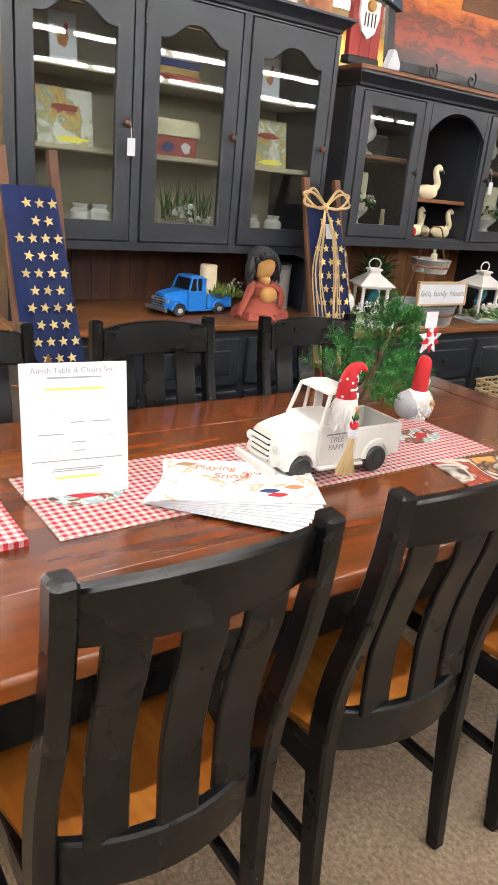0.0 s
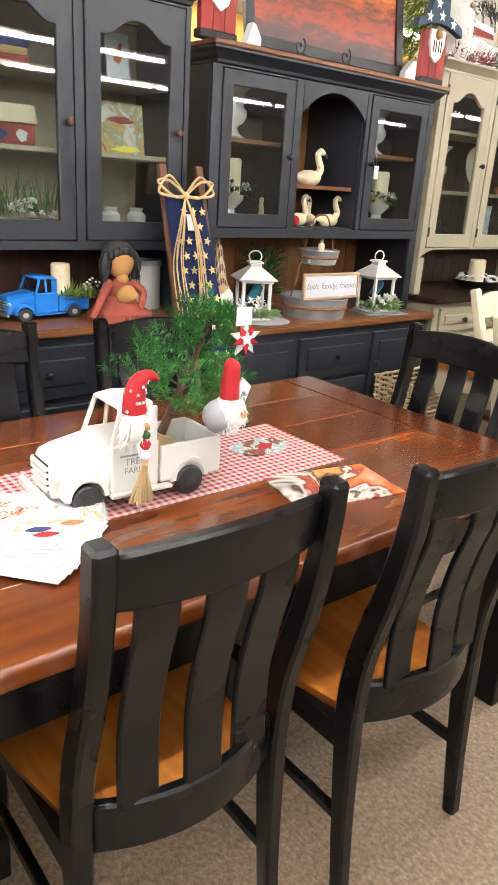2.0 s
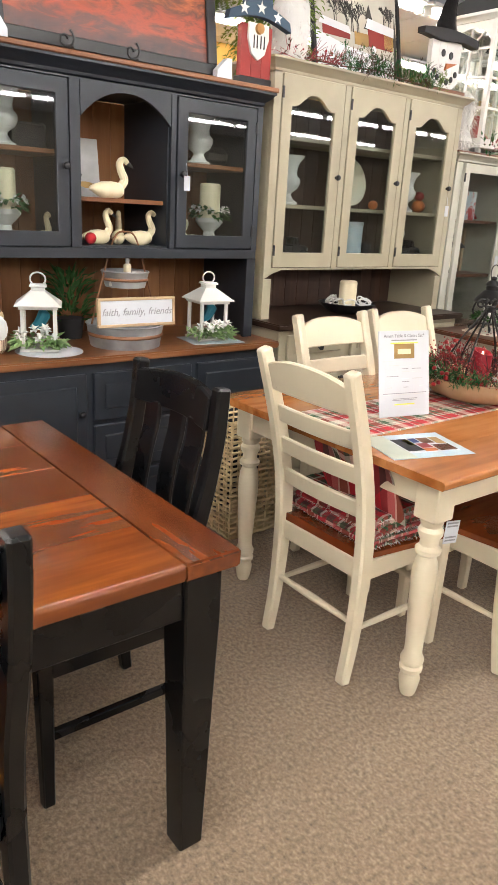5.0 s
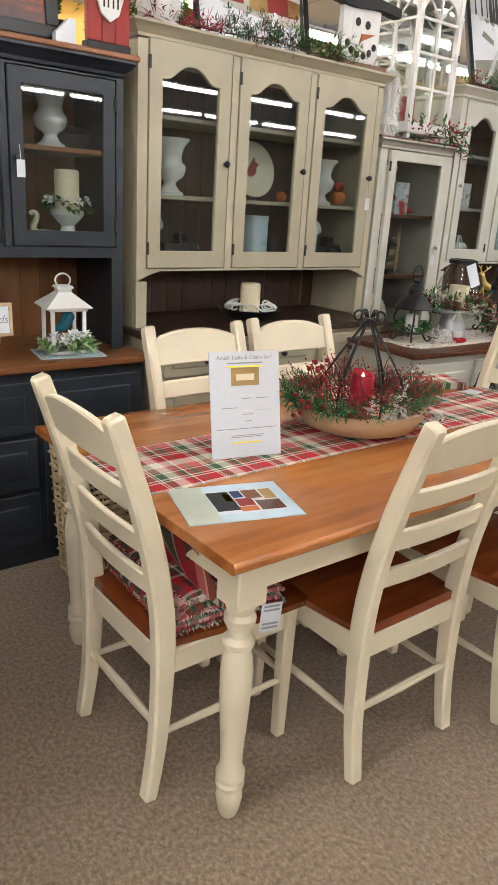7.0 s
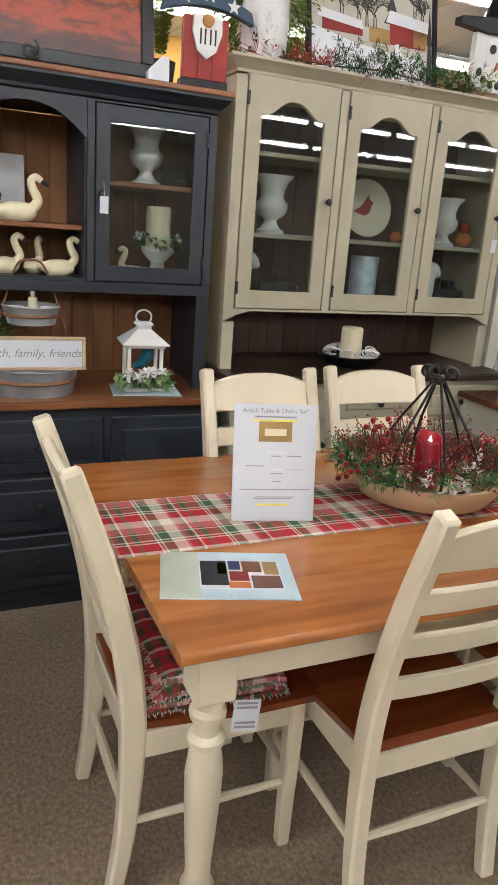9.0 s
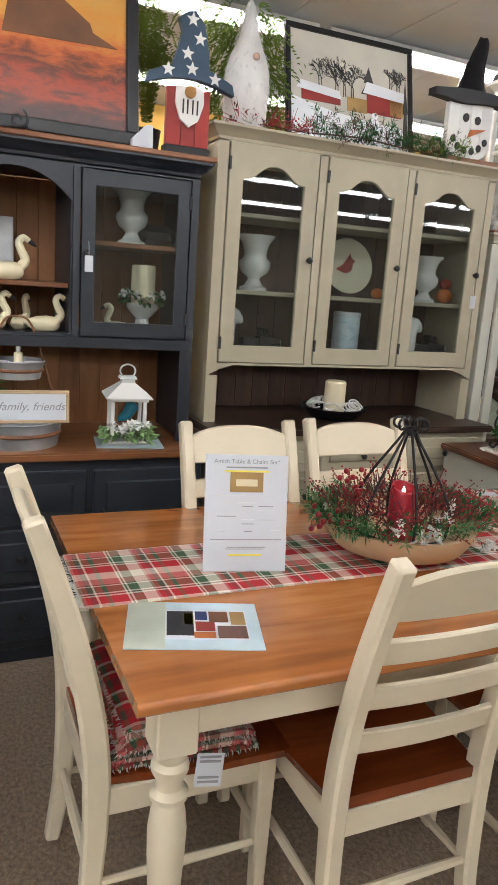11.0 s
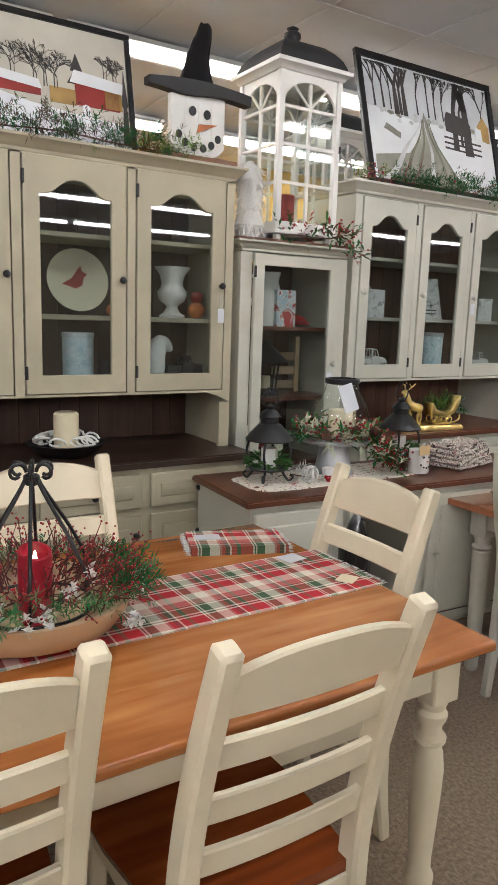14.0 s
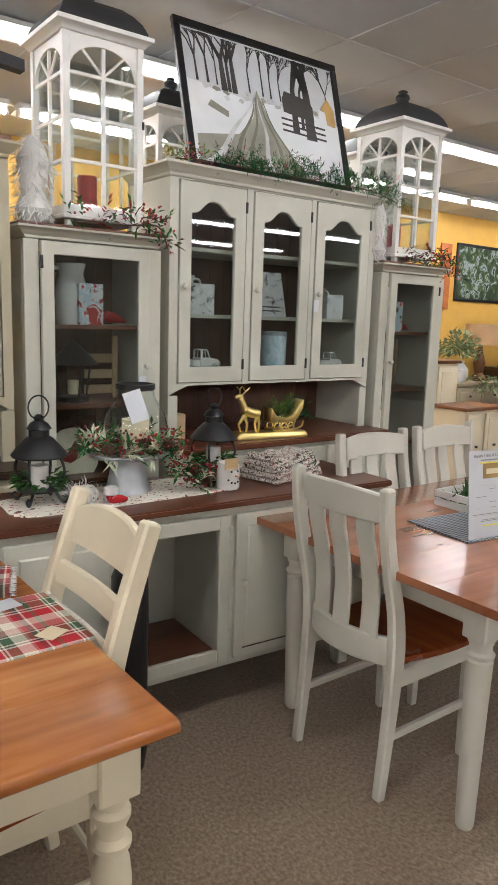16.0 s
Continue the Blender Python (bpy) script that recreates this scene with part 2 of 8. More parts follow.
def join(bm, b):
    if bm is None:
        return b
    made = {}
    for v in b.verts:
        made[v] = bm.verts.new(v.co)
    for f in b.faces:
        g = bm.faces.new([made[v] for v in f.verts])
        g.material_index = f.material_index
    b.free()
    return bm


def loft(sections, bm=None, bevel=0.0, caps=True, closed=False):
    """A skin over rings of points of equal number."""
    b = bmesh.new()
    rings = [[b.verts.new(p) for p in s] for s in sections]
    n = len(rings[0])
    pairs = list(zip(rings, rings[1:])) + ([(rings[-1], rings[0])] if closed else [])
    for r, s in pairs:
        for i in range(n):
            j = (i + 1) % n
            b.faces.new((r[i], r[j], s[j], s[i]))
    if caps and not closed:
        b.faces.new(rings[0][::-1])
        b.faces.new(rings[-1])
    bmesh.ops.recalc_face_normals(b, faces=b.faces)
    if bevel:
        soften(b, bevel)
    return join(bm, b)


def lathe(profile, n=20, at=(0, 0, 0), bm=None, caps=True):
    """A turned shape from (radius, height) pairs."""
    return loft([[(at[0] + r * math.cos(2 * math.pi * i / n), at[1] + r * math.sin(2 * math.pi * i / n), at[2] + z)
                  for i in range(n)] for r, z in profile], bm, caps=caps)


def smooth_path(pts, steps=6):
    """Points along a rounded line through pts."""
    p = [Vector(q) for q in pts]
    out = []
    for i in range(len(p) - 1):
        a, b, c, d = p[max(i - 1, 0)], p[i], p[i + 1], p[min(i + 2, len(p) - 1)]
        for k in range(steps):
            t = k / steps
            out.append(0.5 * (2 * b + (c - a) * t + (2 * a - 5 * b + 4 * c - d) * t * t + (3 * b - a - 3 * c + d) * t ** 3))
    return out + [p[-1]]


def tube(pts, r, n=8, bm=None, closed=False):
    """A round bar along points; r is one radius or one for each point."""
    p = [Vector(q) for q in pts]
    rs = [float(v) for v in r] if isinstance(r, (list, tuple)) else [r] * len(p)
    secs, up = [], None
    for i, q in enumerate(p):
        d = (p[min(i + 1, len(p) - 1)] - p[max(i - 1, 0)])
        d = d.normalized() if d.length > 1e-9 else Vector((0, 0, 1))
        if up is None:
            up = d.orthogonal().normalized()
        up = up - d * up.dot(d)
        up = up.normalized() if up.length > 1e-6 else d.orthogonal().normalized()
        side = d.cross(up)
        secs.append([q + rs[i] * (math.cos(a) * up + math.sin(a) * side) for a in (2 * math.pi * k / n for k in range(n))])
    return loft(secs, bm, closed=closed)


def prism(outline, d0, d1, plane="xz", bm=None, bevel=0.0):
    """An outline of two coordinates, given thickness along the third."""
    b = bmesh.new()

    def at(u, v, w):
        return {"xz": (u, w, v), "xy": (u, v, w), "yz": (w, u, v)}[plane]
    lo = [b.verts.new(at(u, v, d0)) for u, v in outline]
    hi = [b.verts.new(at(u, v, d1)) for u, v in outline]
    n = len(lo)
    b.faces.new(lo[::-1])
    b.faces.new(hi)
    for i in range(n):
        j = (i + 1) % n
        b.faces.new((lo[i], lo[j], hi[j], hi[i]))
    bmesh.ops.recalc_face_normals(b, faces=b.faces)
    if bevel:
        soften(b, bevel)
    return join(bm, b)


def bar(path, x0, x1, thick, bm=None, bevel=0.003):
    """A flat bar whose side view follows a rounded line of (y, z) points; thick: one depth or one a point."""
    p = smooth_path([(0, y, z) for y, z in path], 5)
    if isinstance(thick, (list, tuple)):
        th = np.interp(np.linspace(0, len(thick) - 1, len(p)), range(len(thick)), thick)
    else:
        th = [thick] * len(p)
    secs = []
    for i, q in enumerate(p):
        d = (p[min(i + 1, len(p) - 1)] - p[max(i - 1, 0)]).normalized()
        nrm = Vector((0, d.z, -d.y)) * (th[i] / 2)
        secs.append([(x0, q.y - nrm.y, q.z - nrm.z), (x1, q.y - nrm.y, q.z - nrm.z), (x1, q.y + nrm.y, q.z + nrm.z), (x0, q.y + nrm.y, q.z + nrm.z)])
    return loft(secs, bm, bevel)


def rail(x0, x1, y_of, z0_of, z1_of, thick, lean=0.0, n=10, bm=None, bevel=0.003):
    """A board from side to side, bowed in plan and shaped above and below."""
    secs = []
    for k in range(n + 1):
        x = x0 + (x1 - x0) * k / n
        u = 2 * k / n - 1
        y, a, b = y_of(u), z0_of(u), z1_of(u)
        secs.append([(x, y, a), (x, y + thick, a), (x, y + thick - lean * (b - a), b), (x, y - lean * (b - a), b)])
    return loft(secs, bm, bevel)


def ball(r, at=(0, 0, 0), scale=(1, 1, 1), bm=None, n=10):
    b = bmesh.new()
    bmesh.ops.create_uvsphere(b, u_segments=n, v_segments=max(5, n * 2 // 3), radius=r)
    for v in b.verts:
        v.co = Vector((v.co.x * scale[0] + at[0], v.co.y * scale[1] + at[1], v.co.z * scale[2] + at[2]))
    return join(bm, b)


def moved(b, m, bm=None):
    b.transform(m)
    return join(bm, b)


def knob_mesh(at, r=0.014, out=-1):
    """A round drawer knob that stands out along y."""
    x, y, z = at
    prof = [(r * 0.55, 0), (r * 0.4, 0.008), (r * 0.9, 0.013), (r, 0.02), (r * 0.75, 0.027), (r * 0.2, 0.03)]
    return loft([[(x + a * math.cos(2 * math.pi * i / 12), y + out * h, z + a * math.sin(2 * math.pi * i / 12)) for i in range(12)] for a, h in prof])

# ---- the shell ----
FX0, FX1, FY0, FY1, CZ = -5.0, 15.0, -8.5, 6.05, 2.9
single("floor", box(FX0, FX1, FY0, FY1, -0.12, 0.0), CARPET, (0, 0, 0), "brown speckled short-pile carpet over the shop floor", "carpet", kind="structure")
single("wall_north", box(FX0 - 0.15, FX1 + 0.15, FY1, FY1 + 0.15, -0.12, 3.1), YELLOW, (0, 0, 0), "mustard yellow painted shop wall", "wall", kind="structure")
# unseen walls added to close the room and keep the reflections dark
single("wall_south", box(FX0 - 0.15, FX1 + 0.15, FY0 - 0.15, FY0, -0.12, 3.1), BEIGE, (0, 0, 0), "plain dark taupe wall, unseen, added to close the shop", "wall", kind="structure")
single("wall_west", box(FX0 - 0.15, FX0, FY0, FY1, -0.12, 3.1), BEIGE, (0, 0, 0), "plain dark taupe end wall, unseen, added to close the shop", "wall", kind="structure")
single("wall_east", box(FX1, FX1 + 0.15, FY0, FY1, -0.12, 3.1), BEIGE, (0, 0, 0), "plain dark taupe end wall, unseen, added to close the shop", "wall", kind="structure")


def ceiling():
    bm = box(FX0, FX1, FY0, FY1, CZ + 0.012, CZ + 0.12)
    x = FX0 + 0.3
    while x < FX1:
        box(x - 0.009, x + 0.009, FY0, FY1, CZ + 0.008, CZ + 0.014, bm=bm)
        x += 0.61
    y = FY0 + 0.27
    while y < FY1:
        box(FX0, FX1, y - 0.009, y + 0.009, CZ + 0.0075, CZ + 0.0145, bm=bm)
        y += 1.22
    single("ceiling", bm, CEIL, (0, 0, 0), "white suspended ceiling of large square panels in a metal grid", "ceiling", kind="structure")


ceiling()


def strip_light():
    t = thing("ceiling_light", (0, 0, CZ), "long white fluorescent strip light, lit, fixed under the ceiling", "ceiling light", "strip lights")
    # wide flaps are added to keep the tube's light off the ceiling
    part("housing", prism([(-0.045, 0), (0.045, 0), (0.05, -0.02), (0.13, -0.052), (0.125, -0.056), (0.03, -0.04), (-0.03, -0.04), (-0.125, -0.056), (-0.13, -0.052), (-0.05, -0.02)], -0.6, 0.6, "yz"), WHITE, t, "white metal housing with added flaps that shade the ceiling")
    part("tube", prism([(0.026 * math.cos(a), -0.066 + 0.022 * math.sin(a)) for a in (2 * math.pi * k / 8 for k in range(8))], -0.58, 0.58, "yz"), LIT, t, "glowing fluorescent tube")
    for s in (-1, 1):
        part("end_cap", box(s * 0.59 - 0.01, s * 0.59 + 0.01, -0.03, 0.03, -0.095, -0.04, 0.003), WHITE, t)
    return t


# the two 5-lamp rows are unseen, added to brighten the left aisle carpet
LIGHT_ROWS = ((-6.1, 14), (-3.66, 14), (-1.22, 5), (-0.45, 5), (0.75, 14), (3.66, 14), (5.05, 14))
first_light = strip_light()
first_light.matrix_basis = pose(-3.6, LIGHT_ROWS[0][0], CZ)
for j, (y, count) in enumerate(LIGHT_ROWS):
    for i in range(count):
        if i or j:
            copy_thing(first_light, pose(-3.6 + 1.27 * i, y, CZ))

# ---- cabinets ----


def arch_door(parent, x0, x1, z0, z1, y, paint, knob_x, stile=0.06, rise=0.012, knob_z=None, bottom=0.07, arched=True, knob_mat=IRON, top=0.07, hinge_side=None):
    """A framed glass door; its top rail dips at the sides and rises in the middle."""
    d = 0.022
    a, b = x0 + stile, x1 - stile
    low = z1 - top - (rise + 0.05 if arched else 0)
    line = []
    for k in range(17):
        u = 2 * k / 16 - 1
        if arched:
            h = 0.5 + 0.5 * math.cos(math.pi * min(1, abs(u) / 0.86) ** 1.25)
            line.append((a + (b - a) * k / 16, low + (rise + 0.045) * h))
        else:
            line.append((a + (b - a) * k / 16, low))
    inner_line = [(a, z0 + bottom), *line, (b, z0 + bottom)]
    outer_line = [(x0, z0), *[(x0 + (x1 - x0) * k / 16, z1) for k in range(17)], (x1, z0)]
    bm = loft([[(p, yy, q) for p, q in ring] for ring, yy in ((outer_line, y), (inner_line, y), (inner_line, y + d), (outer_line, y + d))], closed=True, bevel=0.002)
    door = part("door", bm, paint, parent)
    pane = part("pane", prism([(a + 0.0005, z0 + bottom - 0.008), (b - 0.0005, z0 + bottom - 0.008), (b - 0.0005, low + 0.002)] + [(x, z + 0.004) for x, z in line[::-1][1:-1]] + [(a + 0.0005, low + 0.002)], y + 0.010, y + 0.013), GLASS, door, "clear glass pane")
    pane.visible_shadow = False
    kz = knob_z if knob_z is not None else z0 + 0.44
    part("knob", knob_mesh((knob_x, y, kz)), knob_mat, door, "round knob")
    side = hinge_side if hinge_side is not None else (x0 if knob_x > (x0 + x1) / 2 else x1)
    for hz in (z0 + 0.08, z1 - 0.08):
        part("hinge", box(side - 0.006, side + 0.006, y - 0.006, y + 0.001, hz - 0.025, hz + 0.025, 0.002), IRON, door)
    return door


def raised_panel(name, parent, x0, x1, z0, z1, y, paint, knob_at=None, knob_mat=IRON, margin=0.045):
    """A drawer front or door with a raised field."""
    bm = box(x0, x1, y, y + 0.02, z0, z1, 0.004)
    m = min(margin, (z1 - z0) * 0.28)
    loft([[(x0 + m, y + 0.001, z0 + m), (x1 - m, y + 0.001, z0 + m), (x1 - m, y + 0.001, z1 - m), (x0 + m, y + 0.001, z1 - m)],
          [(x0 + m + 0.006, y - 0.006, z0 + m + 0.006), (x1 - m - 0.006, y - 0.006, z0 + m + 0.006), (x1 - m - 0.006, y - 0.006, z1 - m - 0.006), (x0 + m + 0.006, y - 0.006, z1 - m - 0.006)],
          [(x0 + m + 0.028, y - 0.010, z0 + m + 0.028), (x1 - m - 0.028, y - 0.010, z0 + m + 0.028), (x1 - m - 0.028, y - 0.010, z1 - m - 0.028), (x0 + m + 0.028, y - 0.010, z1 - m - 0.028)]], bm)
    p = part(name, bm, paint, parent)
    if knob_at:
        part("knob", knob_mesh((knob_at[0], y - (0.008 if name == "drawer" else 0), knob_at[1])), knob_mat, p, "round knob")
    return p


def cornice(parent, x0, x1, y0, y1, z0, z1, paint, cap=None, sides=True):
    """A stepped crown moulding round the front and the two ends, with its flat top."""
    h = z1 - z0
    steps = [(0.0, 0.0), (0.012, 0.12), (0.014, 0.3), (0.03, 0.5), (0.045, 0.8), (0.05, 0.84), (0.05, 1.0)]
    big = 0.05
    secs = []
    for o, k in steps:
        e = o - big
        secs.append([(x0 - e, y0 - e, z0 + k * h), (x1 + e, y0 - e, z0 + k * h), (x1 + e, y1, z0 + k * h), (x0 - e, y1, z0 + k * h)])
    part("cornice", loft(secs), paint, parent)
    if cap:
        part("top_board", box(x0 - 0.008, x1 + 0.008, y0 - 0.008, y1, z1 + 0.0005, z1 + 0.02, 0.004), cap, parent, "stained wooden top board")


def boards(parent, x0, x1, y, z0, z1, material, width=0.09, name="back_board"):
    n = max(1, round((x1 - x0) / width))
    w = (x1 - x0) / n
    for i in range(n):
        part(name, box(x0 + i * w, x0 + (i + 1) * w, y, y + 0.012, z0, z1, 0.003), material, parent)


def scallop(parent, x0, x1, y, z0, z1, paint, drop=0.045):
    """The rail under the upper case, cut out between two curved ends."""
    line = []
    for k in range(25):
        u = 2 * k / 24 - 1
        w = (1 - abs(u)) * (x1 - x0) / 2
        h = 1 if w > 0.1 else (0.5 - 0.5 * math.cos(math.pi * w / 0.1))
        line.append((x0 + (x1 - x0) * k / 24, z0 + drop * h))
    part("rail", prism([(x0, z1), *line, (x1, z1)], y, y + 0.02), paint, parent)


def face(parent, xs, z0, z1, y, paint, name="stile"):
    for a, b in xs:
        part(name, box(a, b, y, y + 0.02, z0, z1, 0.002), paint, parent)


def hutch(label, x0, x1, yf, yb, base_y, zc, zu, zt, doors, paint, top, back, base_x, cap=None, knob_mat=IRON, shelf=None, shelves=(), corn=0.06, door_z=None, knob_z=None, scallops=True, inner=None, over=0.04):
    """A china hutch: base with counter, upper case with glass doors."""
    t = thing("hutch", (0, 0, 0), label, "hutch")
    inner = inner or paint
    bx0, bx1 = base_x
    # base
    for a in (bx0, bx1 - 0.02):
        part("base_side", box(a, a + 0.02, base_y + 0.02, yb, 0, zc - 0.03, 0.002), paint, t)
    part("base_bottom", box(bx0 + 0.02, bx1 - 0.02, base_y + 0.02, yb, 0.08, 0.1), paint, t)
    part("base_back", box(bx0 + 0.02, bx1 - 0.02, yb - 0.01, yb, 0.1, zc - 0.03), paint, t)
    part("base_frame", box(bx0, bx1, base_y, base_y + 0.02, 0.06, zc - 0.03, 0.002), paint, t)
    part("plinth", box(bx0 + 0.012, bx1 - 0.012, base_y + 0.012, base_y + 0.03, 0, 0.06, 0.002), paint, t)
    part("countertop", box(bx0 - 0.03, bx1 + 0.03, base_y - 0.03, yb, zc - 0.03, zc, 0.006, steps=2), top, t, "stained wooden counter")
    # upper case
    for a in (x0, x1 - 0.022):
        part("side_panel", box(a, a + 0.022, yf + 0.02, yb, zc, zt - corn, 0.002), paint, t)
    part("case_bottom", box(x0 + 0.022, x1 - 0.022, yf + 0.02, yb - 0.014, zu + 0.03, zu + 0.05), inner, t)
    part("case_top", box(x0 + 0.022, x1 - 0.022, yf + 0.02, yb - 0.014, zt - corn - 0.02, zt - corn), inner, t)
    boards(t, x0 + 0.022, x1 - 0.022, yb - 0.013, zc, zt - corn - 0.02, back)
    cornice(t, x0 - over, x1 + 0.04, yf - 0.04, yb, zt - corn, zt, paint, cap)
    dz0, dz1 = door_z
    part("top_rail", box(x0, x1, yf, yf + 0.02, dz1 + 0.004, zt - corn), paint, t)
    if scallops:
        scallop(t, x0 + 0.0, x1 - 0.0, yf, zu - 0.045, dz0 - 0.004, paint)
    else:
        part("rail", box(x0, x1, yf, yf + 0.02, zu, dz0 - 0.004, 0.002), paint, t)
    edges = [x0] + [v for d in doors for v in d] + [x1]
    for a, b in zip(edges[::2], edges[1::2]):
        if b - a > 0.008:
            part("stile", box(a + (0.003 if a > x0 else 0), b - (0.003 if b < x1 else 0), yf, yf + 0.02, dz0 - 0.004, dz1 + 0.004), paint, t)
    for a, b in ((x0, x0 + 0.05), (x1 - 0.05, x1)):
        part("post", box(a, b, yf, yf + 0.02, zc, zu - (0.045 if scallops else 0.0)), paint, t)
    for z in shelves:
        part("shelf", box(x0 + 0.023, x1 - 0.023, yf + 0.06, yb - 0.014, z - 0.018, z, 0.002), shelf or inner, t)
    return t


def base_fronts(t, x0, x1, y, z_low, z_mid, z_high, n, paint, knob_mat=IRON, stacked=()):
    w = (x1 - x0) / n
    for i in range(n):
        a, b = x0 + i * w + 0.02, x0 + (i + 1) * w - 0.02
        raised_panel("drawer", t, a, b, z_mid + 0.015, z_high, y - 0.018, paint, ((a + b) / 2, (z_mid + z_high) / 2 + 0.007), knob_mat)
        if i in stacked:
            step = (z_mid - z_low) / 3
            for j in range(3):
                z0 = z_low + j * step
                raised_panel("drawer", t, a, b, z0, z0 + step - 0.015, y - 0.018, paint, ((a + b) / 2, z0 + step / 2), knob_mat)
        else:
            raised_panel("cupboard_door", t, a, b, z_low, z_mid - 0.015, y - 0.018, paint, (b - 0.03, z_mid - 0.09), knob_mat)


YB = 2.92
h1 = hutch("slate-black painted hutch with three arched glass doors", 0.76, 2.14, 2.53, YB, 2.38, 0.895, 1.15, 2.085,
           [(0.80, 1.215), (1.255, 1.66), (1.70, 2.115)], SLATE, COUNTER, PLANKRED, (0.76, 2.14), shelves=(1.50, 1.76), door_z=(1.185, 2.015), knob_z=1.588, inner=SAGE)
# lighter beige panel laid over the red-brown boards behind the doors
part("inner_back", box(0.785, 2.115, 2.894, 2.906, 1.205, 1.995), SAGE, h1, "beige panel over the back boards")
for (a, b), k in zip([(0.80, 1.215), (1.255, 1.66), (1.70, 2.115)], (1.19, 1.635, 2.088)):
    arch_door(h1, a + 0.003, b - 0.003, 1.185, 2.015, 2.526, SLATE, k, knob_z=1.588, knob_mat=PLANKRED)
base_fronts(h1, 0.78, 2.12, 2.38, 0.1, 0.62, 0.83, 3, SLATE)

h2 = hutch("slate-black painted hutch with an arched open middle and wooden counter", 2.235, 3.60, 2.51, YB, 2.38, 0.83, 1.20, 1.915,
           [(2.285, 2.672), (2.72, 3.12), (3.15, 3.567)], SLATE, COUNTER, PLANK, (2.20, 3.62), cap=COUNTER, shelf=COUNTER, door_z=(1.245, 1.845), scallops=False, inner=SLATE, over=0.02)
arch_door(h2, 2.288, 2.669, 1.245, 1.845, 2.506, SLATE, 2.65, knob_z=1.542, arched=False, stile=0.05, bottom=0.055, top=0.055)
arch_door(h2, 3.153, 3.564, 1.245, 1.845, 2.506, SLATE, 3.172, knob_z=1.546, arched=False, stile=0.05, bottom=0.055, top=0.055)
arc = [(2.72 + 0.4 * k / 20, 1.725 + 0.10 * (1 - abs(2 * k / 20 - 1) ** 2.2)) for k in range(21)]
part("arch_rail", prism([(2.72, 1.849), *arc, (3.12, 1.849)], 2.51, 2.53), SLATE, h2)
for a, b, z in ((2.258, 2.685, 1.60), (2.71, 3.115, 1.435), (3.142, 3.577, 1.60)):
    part("shelf", box(a, b, 2.555, 2.906, z - 0.018, z, 0.002), COUNTER, h2, "stained wooden shelf")
for x in (2.697, 3.128):
    part("divider", box(x - 0.011, x + 0.011, 2.53, 2.906, 1.25, 1.835), SLATE, h2)
raised_panel("cupboard_door", h2, 2.235, 2.66, 0.10, 0.76, 2.362, SLATE, (2.63, 0.6))
raised_panel("cupboard_door", h2, 3.19, 3.60, 0.10, 0.76, 2.362, SLATE, (3.22, 0.6))
for z0, z1 in ((0.56, 0.76), (0.335, 0.54), (0.10, 0.315)):
    raised_panel("drawer", h2, 2.69, 3.16, z0, z1, 2.362, SLATE, (2.925, (z0 + z1) / 2))

H3D = [(3.722, 4.122), (4.163, 4.563), (4.602, 5.005)]
h3 = hutch("sage-tan painted hutch with three arched glass doors", 3.675, 5.045, 2.535, YB, 2.385, 0.905, 1.145, 2.075,
           H3D, SAGE, UMBER, PLANKDARK, (3.675, 5.045), shelves=(1.455, 1.765), door_z=(1.158, 2.018), inner=SAGE)
for (a, b), k in zip(H3D, (4.10, 4.54, 4.985)):
    arch_door(h3, a + 0.003, b - 0.003, 1.158, 2.018, 2.531, SAGE, k, knob_z=1.594)
base_fronts(h3, 3.70, 5.02, 2.385, 0.1, 0.70, 0.85, 3, SAGE, stacked=(2,))

H5D = [(5.812, 6.175), (6.217, 6.577), (6.611, 6.993)]
h5 = hutch("grey-green painted hutch with three arched glass doors", 5.765, 7.035, 2.61, YB + 0.08, 2.47, 0.905, 1.165, 2.13,
           H5D, GREY, CHERRY, PLANKRED, (5.765, 7.035), shelves=(1.49, 1.79), door_z=(1.18, 2.062), inner=GREY)
for (a, b), k in zip(H5D, (5.832, 6.237, 6.631)):
    arch_door(h5, a + 0.003, b - 0.003, 1.18, 2.062, 2.604, GREY, k, knob_z=1.61, knob_mat=GREY)
base_fronts(h5, 5.78, 7.02, 2.47, 0.1, 0.66, 0.85, 3, GREY, knob_mat=GREY)


